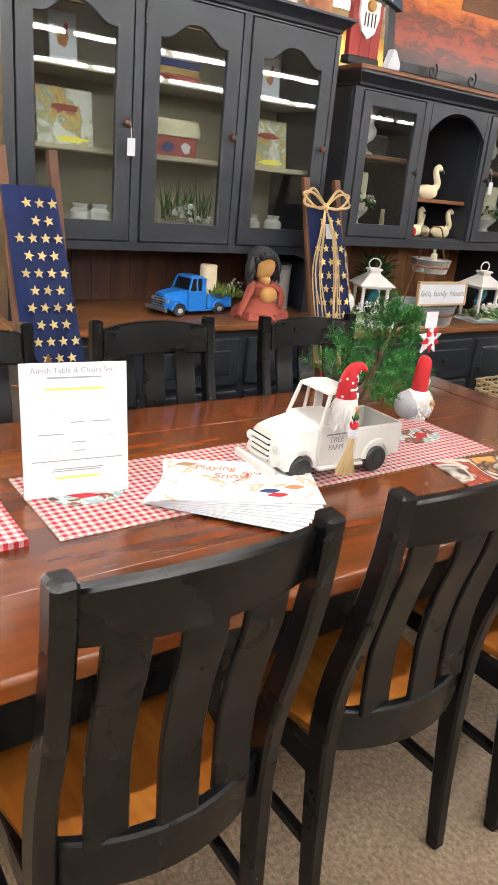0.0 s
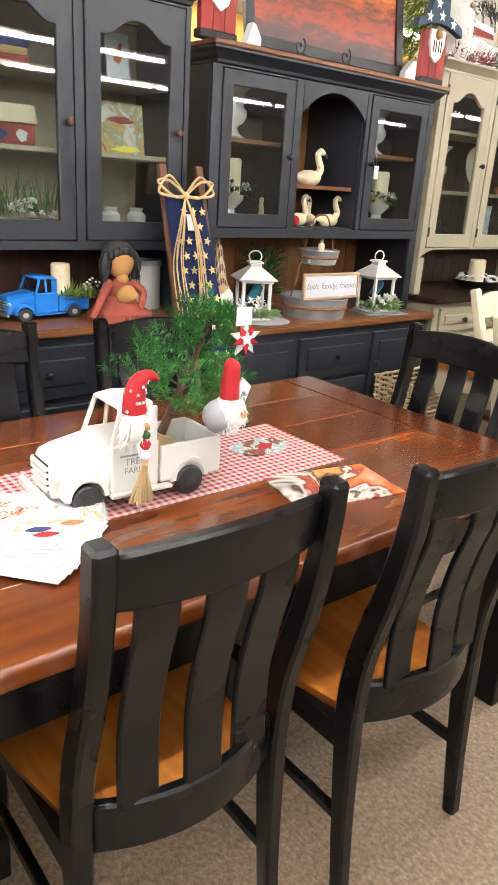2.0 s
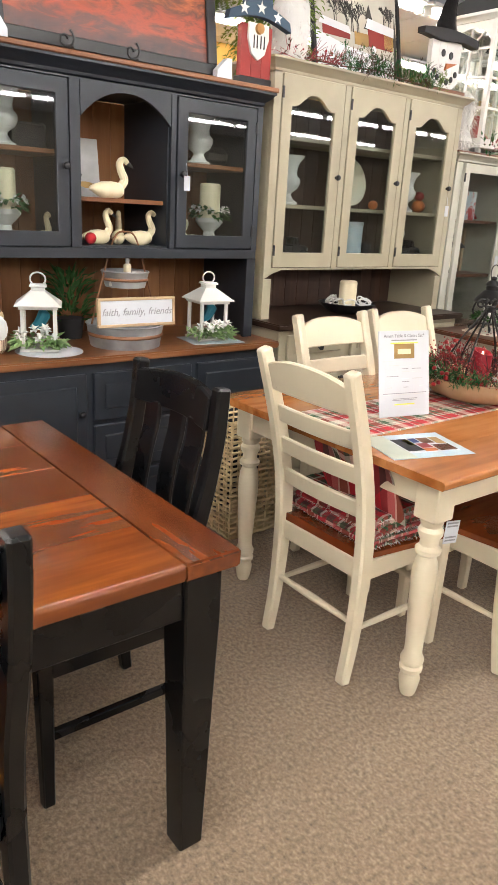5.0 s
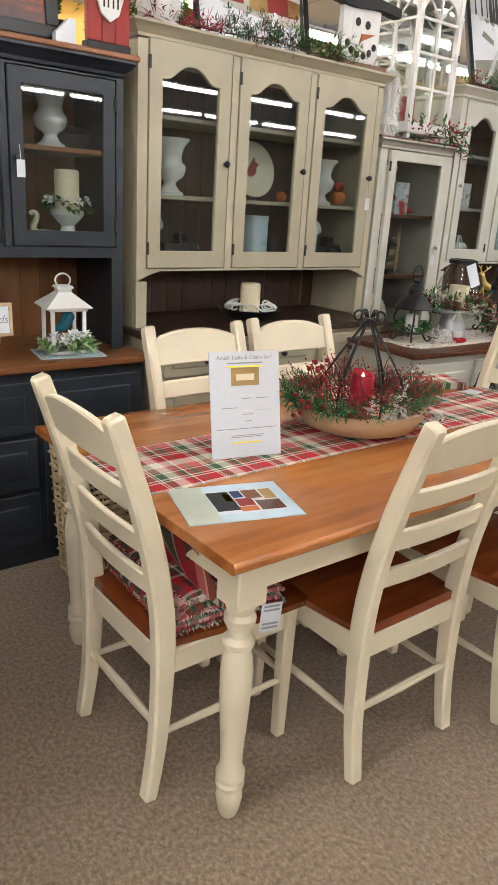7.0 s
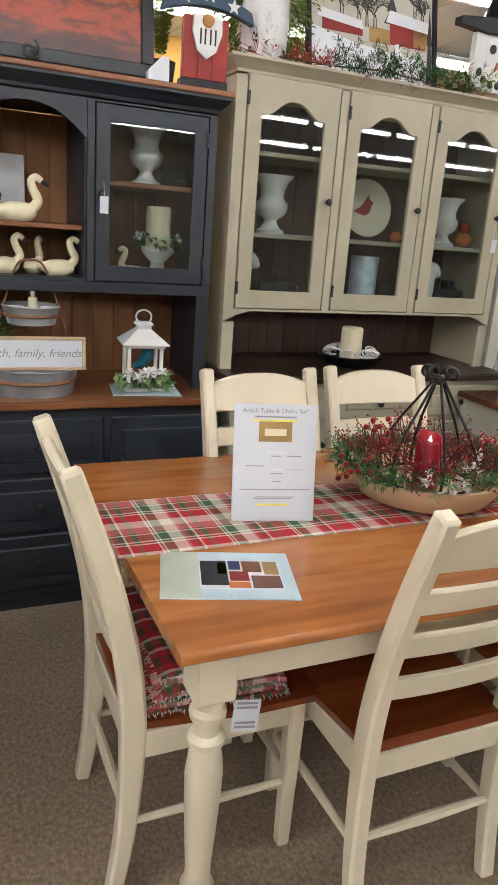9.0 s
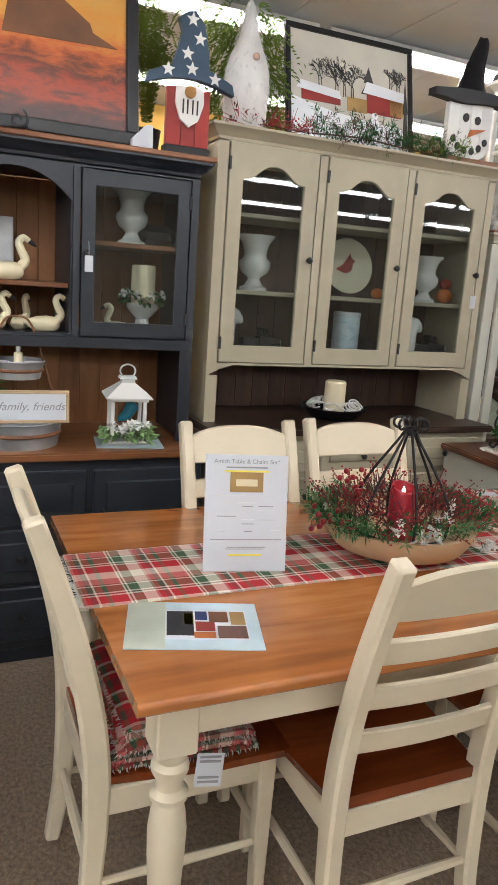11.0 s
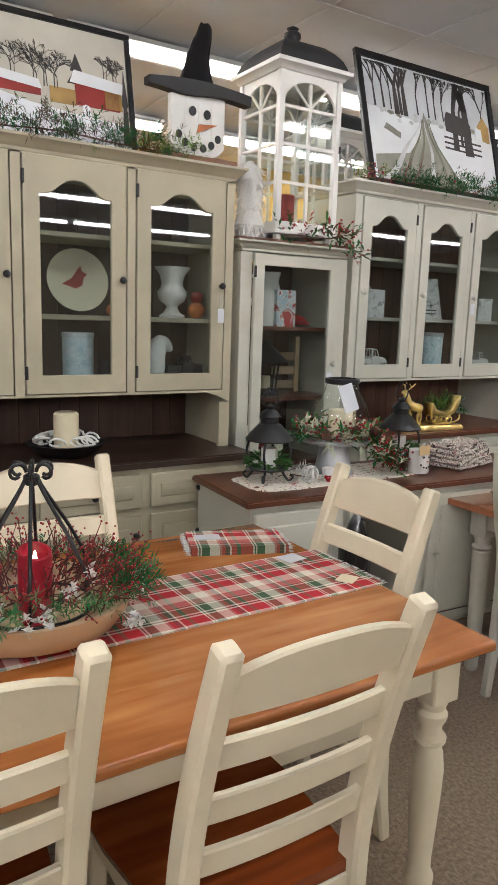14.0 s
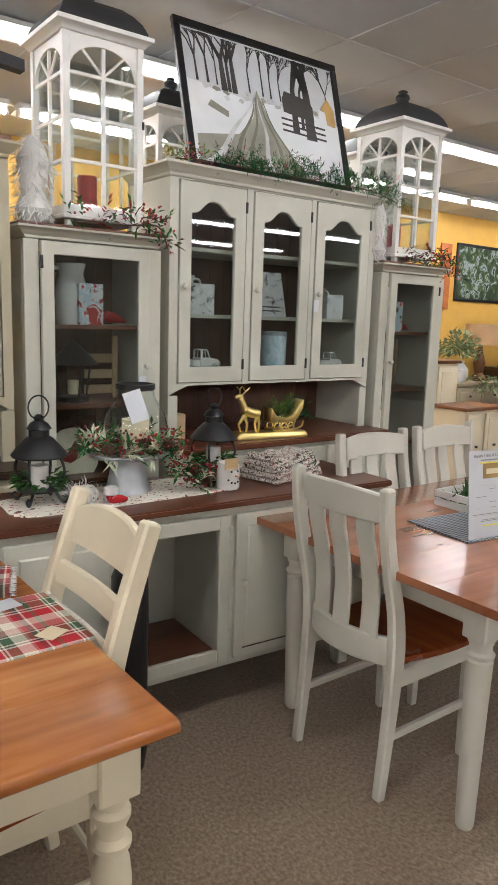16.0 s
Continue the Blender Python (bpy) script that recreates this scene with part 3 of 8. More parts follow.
def tall_cabinet(x0, x1, yf, knob_x):
    t = thing("display_cabinet", (0, 0, 0), "tall grey-green painted cabinet with one glass door", "cabinet", "tall glass-door cabinets")
    zt = 1.80
    yb = YB + 0.08
    for a in (x0, x1 - 0.022):
        part("side_panel", box(a, a + 0.022, yf + 0.02, yb, 0, zt - 0.05, 0.002), GREY, t)
    boards(t, x0 + 0.022, x1 - 0.022, yb - 0.013, 0.1, zt - 0.06, PLANKRED)
    cornice(t, x0 - 0.03, x1 + 0.03, yf - 0.035, yb, zt - 0.05, zt, GREY, None)
    part("top_board", box(x0 - 0.025, x1 + 0.025, yf - 0.02, yb, zt + 0.0005, zt + 0.012, 0.003), CHERRY, t, "stained wooden top board")
    part("stile", box(x0, x0 + 0.06, yf, yf + 0.02, 0, zt - 0.05, 0.002), GREY, t)
    part("stile", box(x1 - 0.06, x1, yf, yf + 0.02, 0, zt - 0.05, 0.002), GREY, t)
    part("plinth", box(x0 + 0.06, x1 - 0.06, yf, yf + 0.02, 0, 0.1), GREY, t)
    for z in (0.42, 0.78, 1.10, 1.43):
        part("shelf", box(x0 + 0.023, x1 - 0.023, yf + 0.05, yb - 0.014, z - 0.018, z, 0.002), CHERRY, t)
    arch_door(t, x0 + 0.063, x1 - 0.063, 0.102, zt - 0.053, yf - 0.02, GREY, knob_x, knob_z=1.262, arched=False, stile=0.05, top=0.05, knob_mat=GREY)
    return t


h4 = tall_cabinet(5.105, 5.70, 2.57, 5.618)
h6 = tall_cabinet(7.095, 7.63, 2.60, 7.175)


def console():
    """The low unit that stands, a little turned, before the tall cabinets."""
    x0, x1, y0, y1, zc, zb = 0.03, 1.60, 0.035, 0.472, 0.835, 0.19
    t = thing("console_cabinet", pose(4.738, 1.878, 0, 0, 0, -3.6), "low grey-green painted console with cherry top and open middle", "console")
    for a in (x0, x1 - 0.02):
        part("side_panel", box(a, a + 0.02, y0 + 0.02, y1, zb, zc - 0.025, 0.002), GREY, t)
    part("back_panel", box(x0 + 0.02, x1 - 0.02, y1 - 0.012, y1, zb, zc - 0.025), GREY, t)
    part("bottom", box(x0 + 0.02, x1 - 0.02, y0 + 0.02, y1 - 0.012, zb + 0.005, zb + 0.025), CHERRY, t, "stained wooden bottom board")
    part("bottom_rail", box(x0, x1, y0, y0 + 0.02, zb, zb + 0.045, 0.003), GREY, t)
    part("top_rail", box(x0, x1, y0, y0 + 0.02, 0.765, zc - 0.025, 0.002), GREY, t)
    part("countertop", box(x0 - 0.03, x1 + 0.025, 0, y1, zc - 0.025, zc, 0.006, steps=2), CHERRY, t, "stained cherry wood top")
    for a in (x0 + 0.06, x1 - 0.13):
        for c in (y0 + 0.07, y1 - 0.09):
            part("foot", loft([[(a + 0.035 + p * r, c + 0.035 + q * r, h) for p, q in ((-1, -1), (1, -1), (1, 1), (-1, 1))] for r, h in ((0.026, 0), (0.035, 0.10), (0.035, zb))], bevel=0.004), GREY, t)
    xs = (x0, x0 + 0.41, x0 + 0.83, x0 + 1.185, x1)
    for x in xs[1:4]:
        part("divider", box(x - 0.01, x + 0.01, y0 + 0.021, y1 - 0.012, zb + 0.026, zc - 0.026), GREY, t)
        part("stile", box(x - 0.022, x + 0.022, y0, y0 + 0.02, zb + 0.045, 0.765), GREY, t)
    for x in (xs[0], x1 - 0.022):
        part("stile", box(x, x + 0.022, y0, y0 + 0.02, zb + 0.045, 0.765), GREY, t)
    z0, z1 = zb + 0.03, 0.78
    panels = ((xs[0] + 0.014, xs[1] - 0.014, 1), (xs[2] + 0.014, xs[3] - 0.014, -1), (xs[3] + 0.014, x1 - 0.014, 1))
    for a, c, side in panels:
        raised_panel("cupboard_door", t, a, c, z0, z1, y0 - 0.021, GREY, ((c - 0.03) if side > 0 else (a + 0.03), 0.52), GREY)
        part("bead", box(a + 0.036, c - 0.036, y0 - 0.0235, y0 - 0.0205, z0 + 0.036, z0 + 0.04), UMBER, t, "thin dark line along the bottom of the raised panel")
    a, c = xs[1] + 0.014, xs[2] - 0.014
    for p, q, u, v in ((a, a + 0.045, z0, z1), (c - 0.045, c, z0, z1), (a + 0.045, c - 0.045, z0, z0 + 0.05), (a + 0.045, c - 0.045, z1 - 0.05, z1)):
        part("open_frame", box(p, q, y0 - 0.021, y0 - 0.001, u, v, 0.003), GREY, t)
    for h in (z0 + 0.07, z1 - 0.09):
        part("hinge", box(c - 0.006, c + 0.006, y0 - 0.026, y0 - 0.018, h, h + 0.05, 0.002), GREY, t)
    return t


console()

# ---- tables ----


def turned_leg(z1, block):
    """Profile of a turned table leg under its square block."""
    k = z1
    return [(0.78 * r, h) for r, h in ((0.026, 0.0), (0.033, 0.02 * k), (0.040, 0.07 * k), (0.043, 0.10 * k), (0.034, 0.135 * k), (0.045, 0.15 * k), (0.047, 0.17 * k), (0.040, 0.185 * k), (0.046, 0.20 * k), (0.047, 0.22 * k), (0.036, 0.25 * k),
            (0.035, 0.30 * k), (0.042, 0.45 * k), (0.048, 0.60 * k), (0.050, 0.70 * k), (0.044, 0.77 * k), (0.034, 0.805 * k), (0.048, 0.82 * k), (0.050, 0.84 * k), (0.036, 0.86 * k), (0.034, 0.885 * k),
            (0.047, 0.92 * k), (0.048, 0.94 * k), (0.038, 0.96 * k), (0.044, 0.98 * k), (0.044, k))]


def plain_leg(z1, block):
    k = z1
    return [(0.021, 0.0), (0.026, 0.012 * k), (0.028, 0.03 * k), (0.031, 0.3 * k), (0.036, 0.7 * k), (0.039, 0.89 * k), (0.033, 0.90 * k), (0.041, 0.912 * k), (0.042, 0.925 * k), (0.033, 0.94 * k), (0.032, 0.965 * k), (0.038, 0.985 * k), (0.039, k)]


def table(label, x0, x1, y0, y1, z, thick, paint, tops, ends, legs, inset, leg_r, boards_n=5, end_w=0.14, group=""):
    t = thing("dining_table", (0, 0, 0), label, "table")
    zt = z - thick
    if ends:
        a, b = x0 + end_w, x1 - end_w
        part("breadboard_end", box(x0, a - 0.0012, y0, y1, zt, z, 0.006, steps=2), ends, t)
        part("breadboard_end", box(b + 0.0012, x1, y0, y1, zt, z, 0.006, steps=2), ends, t)
    else:
        a, b = x0, x1
    w = (y1 - y0) / boards_n
    for i in range(boards_n):
        u0, u1, r = y0 + i * w, y0 + (i + 1) * w, min(0.012, thick * 0.4)
        e = 0.0012 if ends else 0.0005
        left = [(u0 + r - r * math.sin(q), z - r + r * math.cos(q)) for q in (0, 0.4, 0.8, 1.2, 1.571)] + [(u0, zt + r * 0.5), (u0 + r * 0.5, zt)] if i == 0 else [(u0 + e, z), (u0, z - e), (u0, zt)]
        right = [(u1 - r * 0.5, zt), (u1, zt + r * 0.5)] + [(u1 - r + r * math.sin(q), z - r + r * math.cos(q)) for q in (1.571, 1.2, 0.8, 0.4, 0)] if i == boards_n - 1 else [(u1, zt), (u1, z - e), (u1 - e, z)]
        part("tabletop_board", prism(left + right, a, b, "yz"), tops, t)
    ap = 0.095
    ix, iy = inset
    jx, jy = ix + 0.012, iy + 0.012
    for (p, q, r, s) in ((x0 + ix + 0.05, x1 - ix - 0.05, y0 + jy, y0 + jy + 0.022), (x0 + ix + 0.05, x1 - ix - 0.05, y1 - jy - 0.022, y1 - jy),
                         (x0 + jx, x0 + jx + 0.022, y0 + iy + 0.05, y1 - iy - 0.05), (x1 - jx - 0.022, x1 - jx, y0 + iy + 0.05, y1 - iy - 0.05)):
        part("apron", box(p, q, r, s, zt - ap, zt, 0.003), paint, t)
    for lx in (x0 + ix + leg_r, x1 - ix - leg_r):
        for ly in (y0 + iy + leg_r, y1 - iy - leg_r):
            if legs is None:
                bm = loft([[(lx + sx * r, ly + sy * r, h) for sx, sy in ((-1, -1), (1, -1), (1, 1), (-1, 1))] for r, h in ((leg_r * 0.70, 0), (leg_r * 0.9, 0.42), (leg_r, 0.6), (leg_r, zt))], bevel=0.004)
            else:
                bm = lathe(legs(zt - 0.13, leg_r), 20, (lx, ly, 0))
                box(lx - leg_r, lx + leg_r, ly - leg_r, ly + leg_r, zt - 0.13, zt, 0.004, bm)
            part("leg", bm, paint, t)
    return t


table("dark red-brown wooden dining table on black square legs", -0.20, 2.27, 0.815, 1.86, 0.76, 0.04, BLACK, DARKTOP, DARKEND, None, (0.044, 0.006), 0.044)
table("honey-brown wooden dining table on cream turned legs", 2.962, 4.762, 0.835, 1.876, 0.76, 0.026, CREAM, HONEY, None, turned_leg, (0.052, 0.049), 0.041)
table("russet wooden dining table on stone-coloured turned legs", 5.695, 7.6, 0.81, 1.884, 0.76, 0.026, STONE, PINKTOP, None, plain_leg, (0.095, 0.095), 0.04)

# ---- chairs ----


def slat_chair(label, group, paint, seat_mat):
    """A chair with three bowed upright slats; it faces +y."""
    t = thing("dining_chair", (0, 0, 0), label, "chair", group)
    post = [(-0.222, 0.0), (-0.202, 0.2), (-0.188, 0.40), (-0.186, 0.50), (-0.200, 0.62), (-0.237, 0.76), (-0.262, 0.89), (-0.272, 1.01)]
    for s in (-1, 1):
        part("back_post", bar(post, s * 0.195 - 0.0175, s * 0.195 + 0.0175, [0.032, 0.04, 0.052, 0.056, 0.052, 0.046, 0.042, 0.04], bevel=0.006), paint, t)
        part("front_leg", loft([[(s * 0.19 + a * r, 0.20 + b * r, h) for a, b in ((-1, -1), (1, -1), (1, 1), (-1, 1))] for r, h in ((0.015, 0), (0.02, 0.425))], bevel=0.004), paint, t)
        part("side_stretcher", box(s * 0.192 - 0.01, s * 0.192 + 0.01, -0.20, 0.19, 0.19, 0.215, 0.003), paint, t)
        part("side_apron", box(s * 0.192 - 0.011, s * 0.192 + 0.011, -0.185, 0.19, 0.365, 0.425, 0.003), paint, t)
    part("front_apron", box(-0.175, 0.175, 0.19, 0.212, 0.365, 0.425, 0.003), paint, t)
    bow, low = 0.032, 0.05
    part("crest_rail", rail(-0.178, 0.178, lambda u: -0.258 - bow * (1 - u * u), lambda u: 0.897, lambda u: 0.985 + 0.014 * (1 - u * u), 0.024, 0.15, bevel=0.005), paint, t)
    part("lower_rail", rail(-0.178, 0.178, lambda u: -0.197 - low * (1 - u * u), lambda u: 0.432, lambda u: 0.527, 0.024, 0.0, bevel=0.005), paint, t)
    for x in (-0.107, 0.0, 0.107):
        k, q = bow * (1 - (x / 0.178) ** 2), low * (1 - (x / 0.178) ** 2)
        part("back_slat", bar([(-0.186 - q, 0.515), (-0.183 - q, 0.59), (-0.19 - 0.6 * q - 0.4 * k, 0.67), (-0.216 - k, 0.77), (-0.237 - k, 0.85), (-0.243 - k, 0.91)], x - 0.035, x + 0.035, 0.013, bevel=0.003), paint, t)
    secs = []
    for k in range(9):
        u = k / 8
        y = -0.186 + 0.428 * u
        w = 0.172 + 0.045 * min(1, u * 1.8)
        row = []
        for j in range(9):
            v = 2 * j / 8 - 1
            row.append((w * v, y - 0.03 * (1 - u) ** 2 * (1 - v * v), 0.455 - 0.010 * (1 - v * v) * math.sin(math.pi * min(1, u * 1.1)) - (0.006 if abs(v) == 1 else 0)))
        row += [(w * v, y, 0.426) for v in (0.97, -0.97)]
        secs.append(row)
    part("seat", loft(secs), seat_mat, t, "scooped amber wooden seat" if seat_mat is SEATWOOD else "scooped red-brown wooden seat")
    return t


def ladder_chair(label, group, paint, seat_mat):
    """A chair with a shaped crest and three cross slats; it faces +y."""
    t = thing("ladder_back_chair", (0, 0, 0), label, "chair", group)
    post = [(-0.225, 0.0), (-0.20, 0.18), (-0.19, 0.42), (-0.205, 0.60), (-0.25, 0.80), (-0.322, 1.025)]
    for s in (-1, 1):
        part("back_post", bar(post, s * 0.188 - 0.02, s * 0.188 + 0.02, [0.036, 0.044, 0.056, 0.054, 0.05, 0.042], bevel=0.007), paint, t)
        part("front_leg", loft([[(s * 0.19 + a * r, 0.20 + b * r, h) for a, b in ((-1, -1), (1, -1), (1, 1), (-1, 1))] for r, h in ((0.016, 0), (0.021, 0.425))], bevel=0.005), paint, t)
        part("side_stretcher", tube([(s * 0.19, -0.2, 0.19), (s * 0.19, 0.0, 0.19), (s * 0.19, 0.2, 0.19)], [0.008, 0.012, 0.008]), paint, t)
        part("side_apron", box(s * 0.19 - 0.011, s * 0.19 + 0.011, -0.185, 0.19, 0.36, 0.425, 0.003), paint, t)
    part("front_apron", box(-0.175, 0.175, 0.19, 0.212, 0.36, 0.425, 0.003), paint, t)
    part("back_apron", box(-0.175, 0.175, -0.20, -0.178, 0.36, 0.425, 0.003), paint, t)
    part("back_stretcher", tube([(-0.19, -0.2, 0.21), (0, -0.2, 0.21), (0.19, -0.2, 0.21)], [0.009, 0.013, 0.009]), paint, t)
    part("front_stretcher", tube([(-0.19, 0.2, 0.21), (0, 0.2, 0.21), (0.19, 0.2, 0.21)], [0.009, 0.013, 0.009]), paint, t)

    def y_at(z):
        return float(np.interp(z, [q[1] for q in post], [q[0] for q in post]))
    bow = 0.010
    ya = y_at(0.90)
    part("crest_rail", rail(-0.172, 0.172, lambda u: ya - 0.01 - bow * (1 - u * u), lambda u: 0.893, lambda u: 0.978 + 0.03 * (1 - abs(u) ** 2.5), 0.022, 0.32, bevel=0.005), paint, t)
    for z in (0.565, 0.675, 0.785):
        yy = y_at(z)
        part("cross_slat", rail(-0.172, 0.172, lambda u: yy - 0.008 - bow * (1 - u * u), lambda u: z, lambda u: z + 0.058, 0.018, 0.22, bevel=0.004), paint, t)
    secs = []
    for k in range(9):
        u = k / 8
        y = -0.195 + 0.44 * u
        w = 0.19 + 0.035 * min(1, u * 1.6)
        row = []
        for j in range(9):
            v = 2 * j / 8 - 1
            row.append((w * v, y, 0.455 - 0.010 * (1 - v * v) * math.sin(math.pi * min(1, u * 1.1)) - (0.006 if abs(v) == 1 else 0)))
        row += [(w * v, y, 0.426) for v in (0.97, -0.97)]
        secs.append(row)
    part("seat", loft(secs), seat_mat, t, "scooped red-brown wooden seat")
    return t


g = "black chairs round the dark table"
c = slat_chair("black painted slat-back chair with an amber wooden seat", g, BLACK, SEATWOOD)
c.matrix_basis = pose(0.44, 0.925, 0, 0, 0, 0)
for x, y, a in ((0.985, 0.935, 0), (1.54, 0.895, 0), (1.04, 1.69, 180), (1.645, 1.67, 180), (0.44, 1.69, 180), (2.16, 1.33, 90)):
    copy_thing(c, pose(x, y, 0, 0, 0, a))
g = "cream chairs round the honey table"
c = ladder_chair("cream painted ladder-back chair with a red-brown wooden seat", g, CREAM, REDSEAT)
c.matrix_basis = pose(3.58, 1.045, 0)
for x, y, a in ((4.115, 0.96, 0), (3.59, 1.64, 180), (4.065, 1.67, 180), (3.137, 1.262, -90), (4.57, 1.37, 90)):
    copy_thing(c, pose(x, y, 0, 0, 0, a))
g = "stone-coloured chairs round the russet table"
c = slat_chair("stone-coloured painted slat-back chair with a brown seat", g, STONE, REDSEAT)
c.matrix_basis = pose(5.925, 1.37, 0, 0, 0, -90)
for x, y, a in ((6.43, 1.70, 180), (6.93, 1.71, 180)):
    copy_thing(c, pose(x, y, 0, 0, 0, a))

# ---- small builders ----
ORANGE = painted("burnt_orange_paint", (0.45, 0.13, 0.03), 0.6, 0.3)
BLUE = painted("bright_blue_enamel", (0.015, 0.17, 0.55), 0.3, 0.08)
TEAL = painted("teal_feather", (0.01, 0.16, 0.22), 0.6, 0.2)
BARNRED = painted("barn_red_paint", (0.26, 0.025, 0.02), 0.65, 0.2, chips=(0.1, 0.03, 0.02))
HATBLUE = painted("faded_navy_paint", (0.028, 0.058, 0.095), 0.65, 0.2, chips=(0.2, 0.2, 0.2))
RUST = painted("rusty_brown_metal", (0.20, 0.085, 0.035), 0.6, 0.3)
SKIN = painted("tan_muslin", (0.42, 0.22, 0.07), 0.9, 0.12, grain=3)
CHARCOAL = painted("charcoal", (0.02, 0.02, 0.022), 0.7, 0.2)
TYRE = painted("dark_rubber", (0.025, 0.026, 0.028), 0.45, 0.2)
PALEBLUE = painted("pale_blue_tin", (0.42, 0.52, 0.57), 0.5, 0.25)
SNOWGREY = painted("grey_print", (0.55, 0.55, 0.55), 0.6, 0.3)
SNOW = painted("snow_print", (0.72, 0.73, 0.75), 0.5, 0.06)
BARK = painted("bark_print", (0.05, 0.045, 0.042), 0.6, 0.3)
LANE = painted("lane_print", (0.28, 0.27, 0.22), 0.6, 0.3)
LANEDARK = painted("dark_lane_print", (0.17, 0.165, 0.12), 0.6, 0.35)
BARNTAN = painted("ochre_print", (0.36, 0.22, 0.07), 0.6, 0.3)
SILH = painted("brown_silhouette_print", (0.14, 0.055, 0.02), 0.6, 0.3)
CANE = painted("pale_cane", (0.50, 0.38, 0.22), 0.7, 0.15)
SMOKE = painted("black_plastic_film", (0.012, 0.012, 0.014), 0.15, 0.2)
FLAME = glow("led_flame", (1.0, 0.85, 0.6), 3.0)
R, W, G_, DK, PK = (0.50, 0.008, 0.02), (0.80, 0.74, 0.63), (0.045, 0.11, 0.05), (0.10, 0.03, 0.03), (0.55, 0.22, 0.2)
GINGHAM = woven("red_gingham", [(0, (0.46, 0.011, 0.028)), (0.5, (0.62, 0.58, 0.55))], [(0, (0.46, 0.011, 0.028)), (0.5, (0.62, 0.58, 0.55))], 0.019)
PLAID = woven("red_green_plaid", [(0, R), (0.22, W), (0.25, G_), (0.27, W), (0.3, G_), (0.44, W), (0.62, PK), (0.66, R), (0.72, DK), (0.8, W), (0.83, R), (0.93, G_)],
              [(0, W), (0.12, R), (0.34, W), (0.38, DK), (0.42, W), (0.46, G_), (0.66, W), (0.69, G_), (0.72, PK), (0.9, W)], 0.17)
MATCHECK = woven("navy_check", [(0, (0.03, 0.035, 0.06)), (0.55, (0.45, 0.45, 0.45))], [(0, (0.03, 0.035, 0.06)), (0.55, (0.45, 0.45, 0.45))], 0.016)
GNOMECHECK = woven("brown_check", [(0, (0.12, 0.04, 0.03)), (0.5, (0.55, 0.45, 0.32))], [(0, (0.12, 0.04, 0.03)), (0.5, (0.55, 0.45, 0.32))], 0.012)
RNG = random.Random(7)


def sky_print():
    """The print of a sunset: amber sky over dark red cloud."""
    m, nt, b = nodes_of("sunset_print")
    tc = nt.nodes.new("ShaderNodeTexCoord")
    sep = nt.nodes.new("ShaderNodeSeparateXYZ")
    nt.links.new(tc.outputs["Object"], sep.inputs[0])
    mp = add(nt, "ShaderNodeMapping", Scale=(5, 5, 14))
    nt.links.new(tc.outputs["Object"], mp.inputs[0])
    n = add(nt, "ShaderNodeTexNoise", Scale=1.6, Detail=7.0, Roughness=0.65, Distortion=0.6)
    nt.links.new(mp.outputs[0], n.inputs["Vector"])
    k = nt.nodes.new("ShaderNodeMath")
    k.operation = "MULTIPLY_ADD"
    k.inputs[1].default_value, k.inputs[2].default_value = 0.55, -0.27
    nt.links.new(n.outputs[0], k.inputs[0])
    s = nt.nodes.new("ShaderNodeMath")
    s.operation = "MULTIPLY_ADD"
    s.inputs[1].default_value = 1.6
    nt.links.new(sep.outputs[2], s.inputs[0])
    nt.links.new(k.outputs[0], s.inputs[2])
    col = ramp(nt, s.outputs[0], [(0.0, (0.03, 0.012, 0.01)), (0.16, (0.09, 0.025, 0.015)), (0.27, (0.34, 0.05, 0.015)), (0.36, (0.10, 0.025, 0.012)), (0.48, (0.45, 0.10, 0.02)), (0.62, (0.55, 0.24, 0.04)), (0.95, (0.50, 0.30, 0.08))])
    nt.links.new(col, b.inputs["Base Color"])
    b.inputs["Roughness"].default_value = 0.35
    return m


SUNSET = sky_print()


def blotched(name, stops, scale, hard=True):
    """Cloth or paper with a small all-over print of a few colours."""
    m, nt, b = nodes_of(name)
    v = coords(nt)
    n = add(nt, "ShaderNodeTexNoise", Scale=scale, Detail=3.0, Roughness=0.6, Distortion=0.8)
    nt.links.new(v, n.inputs["Vector"])
    nt.links.new(ramp(nt, n.outputs[0], stops, hard), b.inputs["Base Color"])
    b.inputs["Roughness"].default_value = 0.9
    f = add(nt, "ShaderNodeTexNoise", Scale=300.0)
    nt.links.new(v, f.inputs["Vector"])
    bump(nt, b, f.outputs[0], 0.3, 0.002)
    return m


SNOWCARD = blotched("snowman_card_print", [(0.0, (0.35, 0.03, 0.03)), (0.42, (0.35, 0.03, 0.03)), (0.47, (0.62, 0.62, 0.62)), (0.56, (0.3, 0.42, 0.5)), (0.62, (0.6, 0.6, 0.6)), (0.68, (0.03, 0.03, 0.03))], 16, False)
TINPRINT = blotched("patterned_tin", [(0.0, (0.30, 0.42, 0.48)), (0.44, (0.36, 0.48, 0.54)), (0.5, (0.62, 0.67, 0.70)), (0.56, (0.38, 0.49, 0.55)), (0.62, (0.60, 0.65, 0.68))], 34, False)
SKETCH = blotched("snow_sketch_print", [(0.0, (0.2, 0.2, 0.2)), (0.38, (0.6, 0.6, 0.6)), (0.5, (0.62, 0.62, 0.62)), (0.6, (0.45, 0.45, 0.46)), (0.66, (0.1, 0.1, 0.1))], 30, False)
GARDEN = blotched("garden_print", [(0.0, (0.012, 0.018, 0.012)), (0.42, (0.02, 0.04, 0.014)), (0.53, (0.06, 0.09, 0.03)), (0.60, (0.3, 0.33, 0.36)), (0.66, (0.015, 0.025, 0.014))], 9, False)
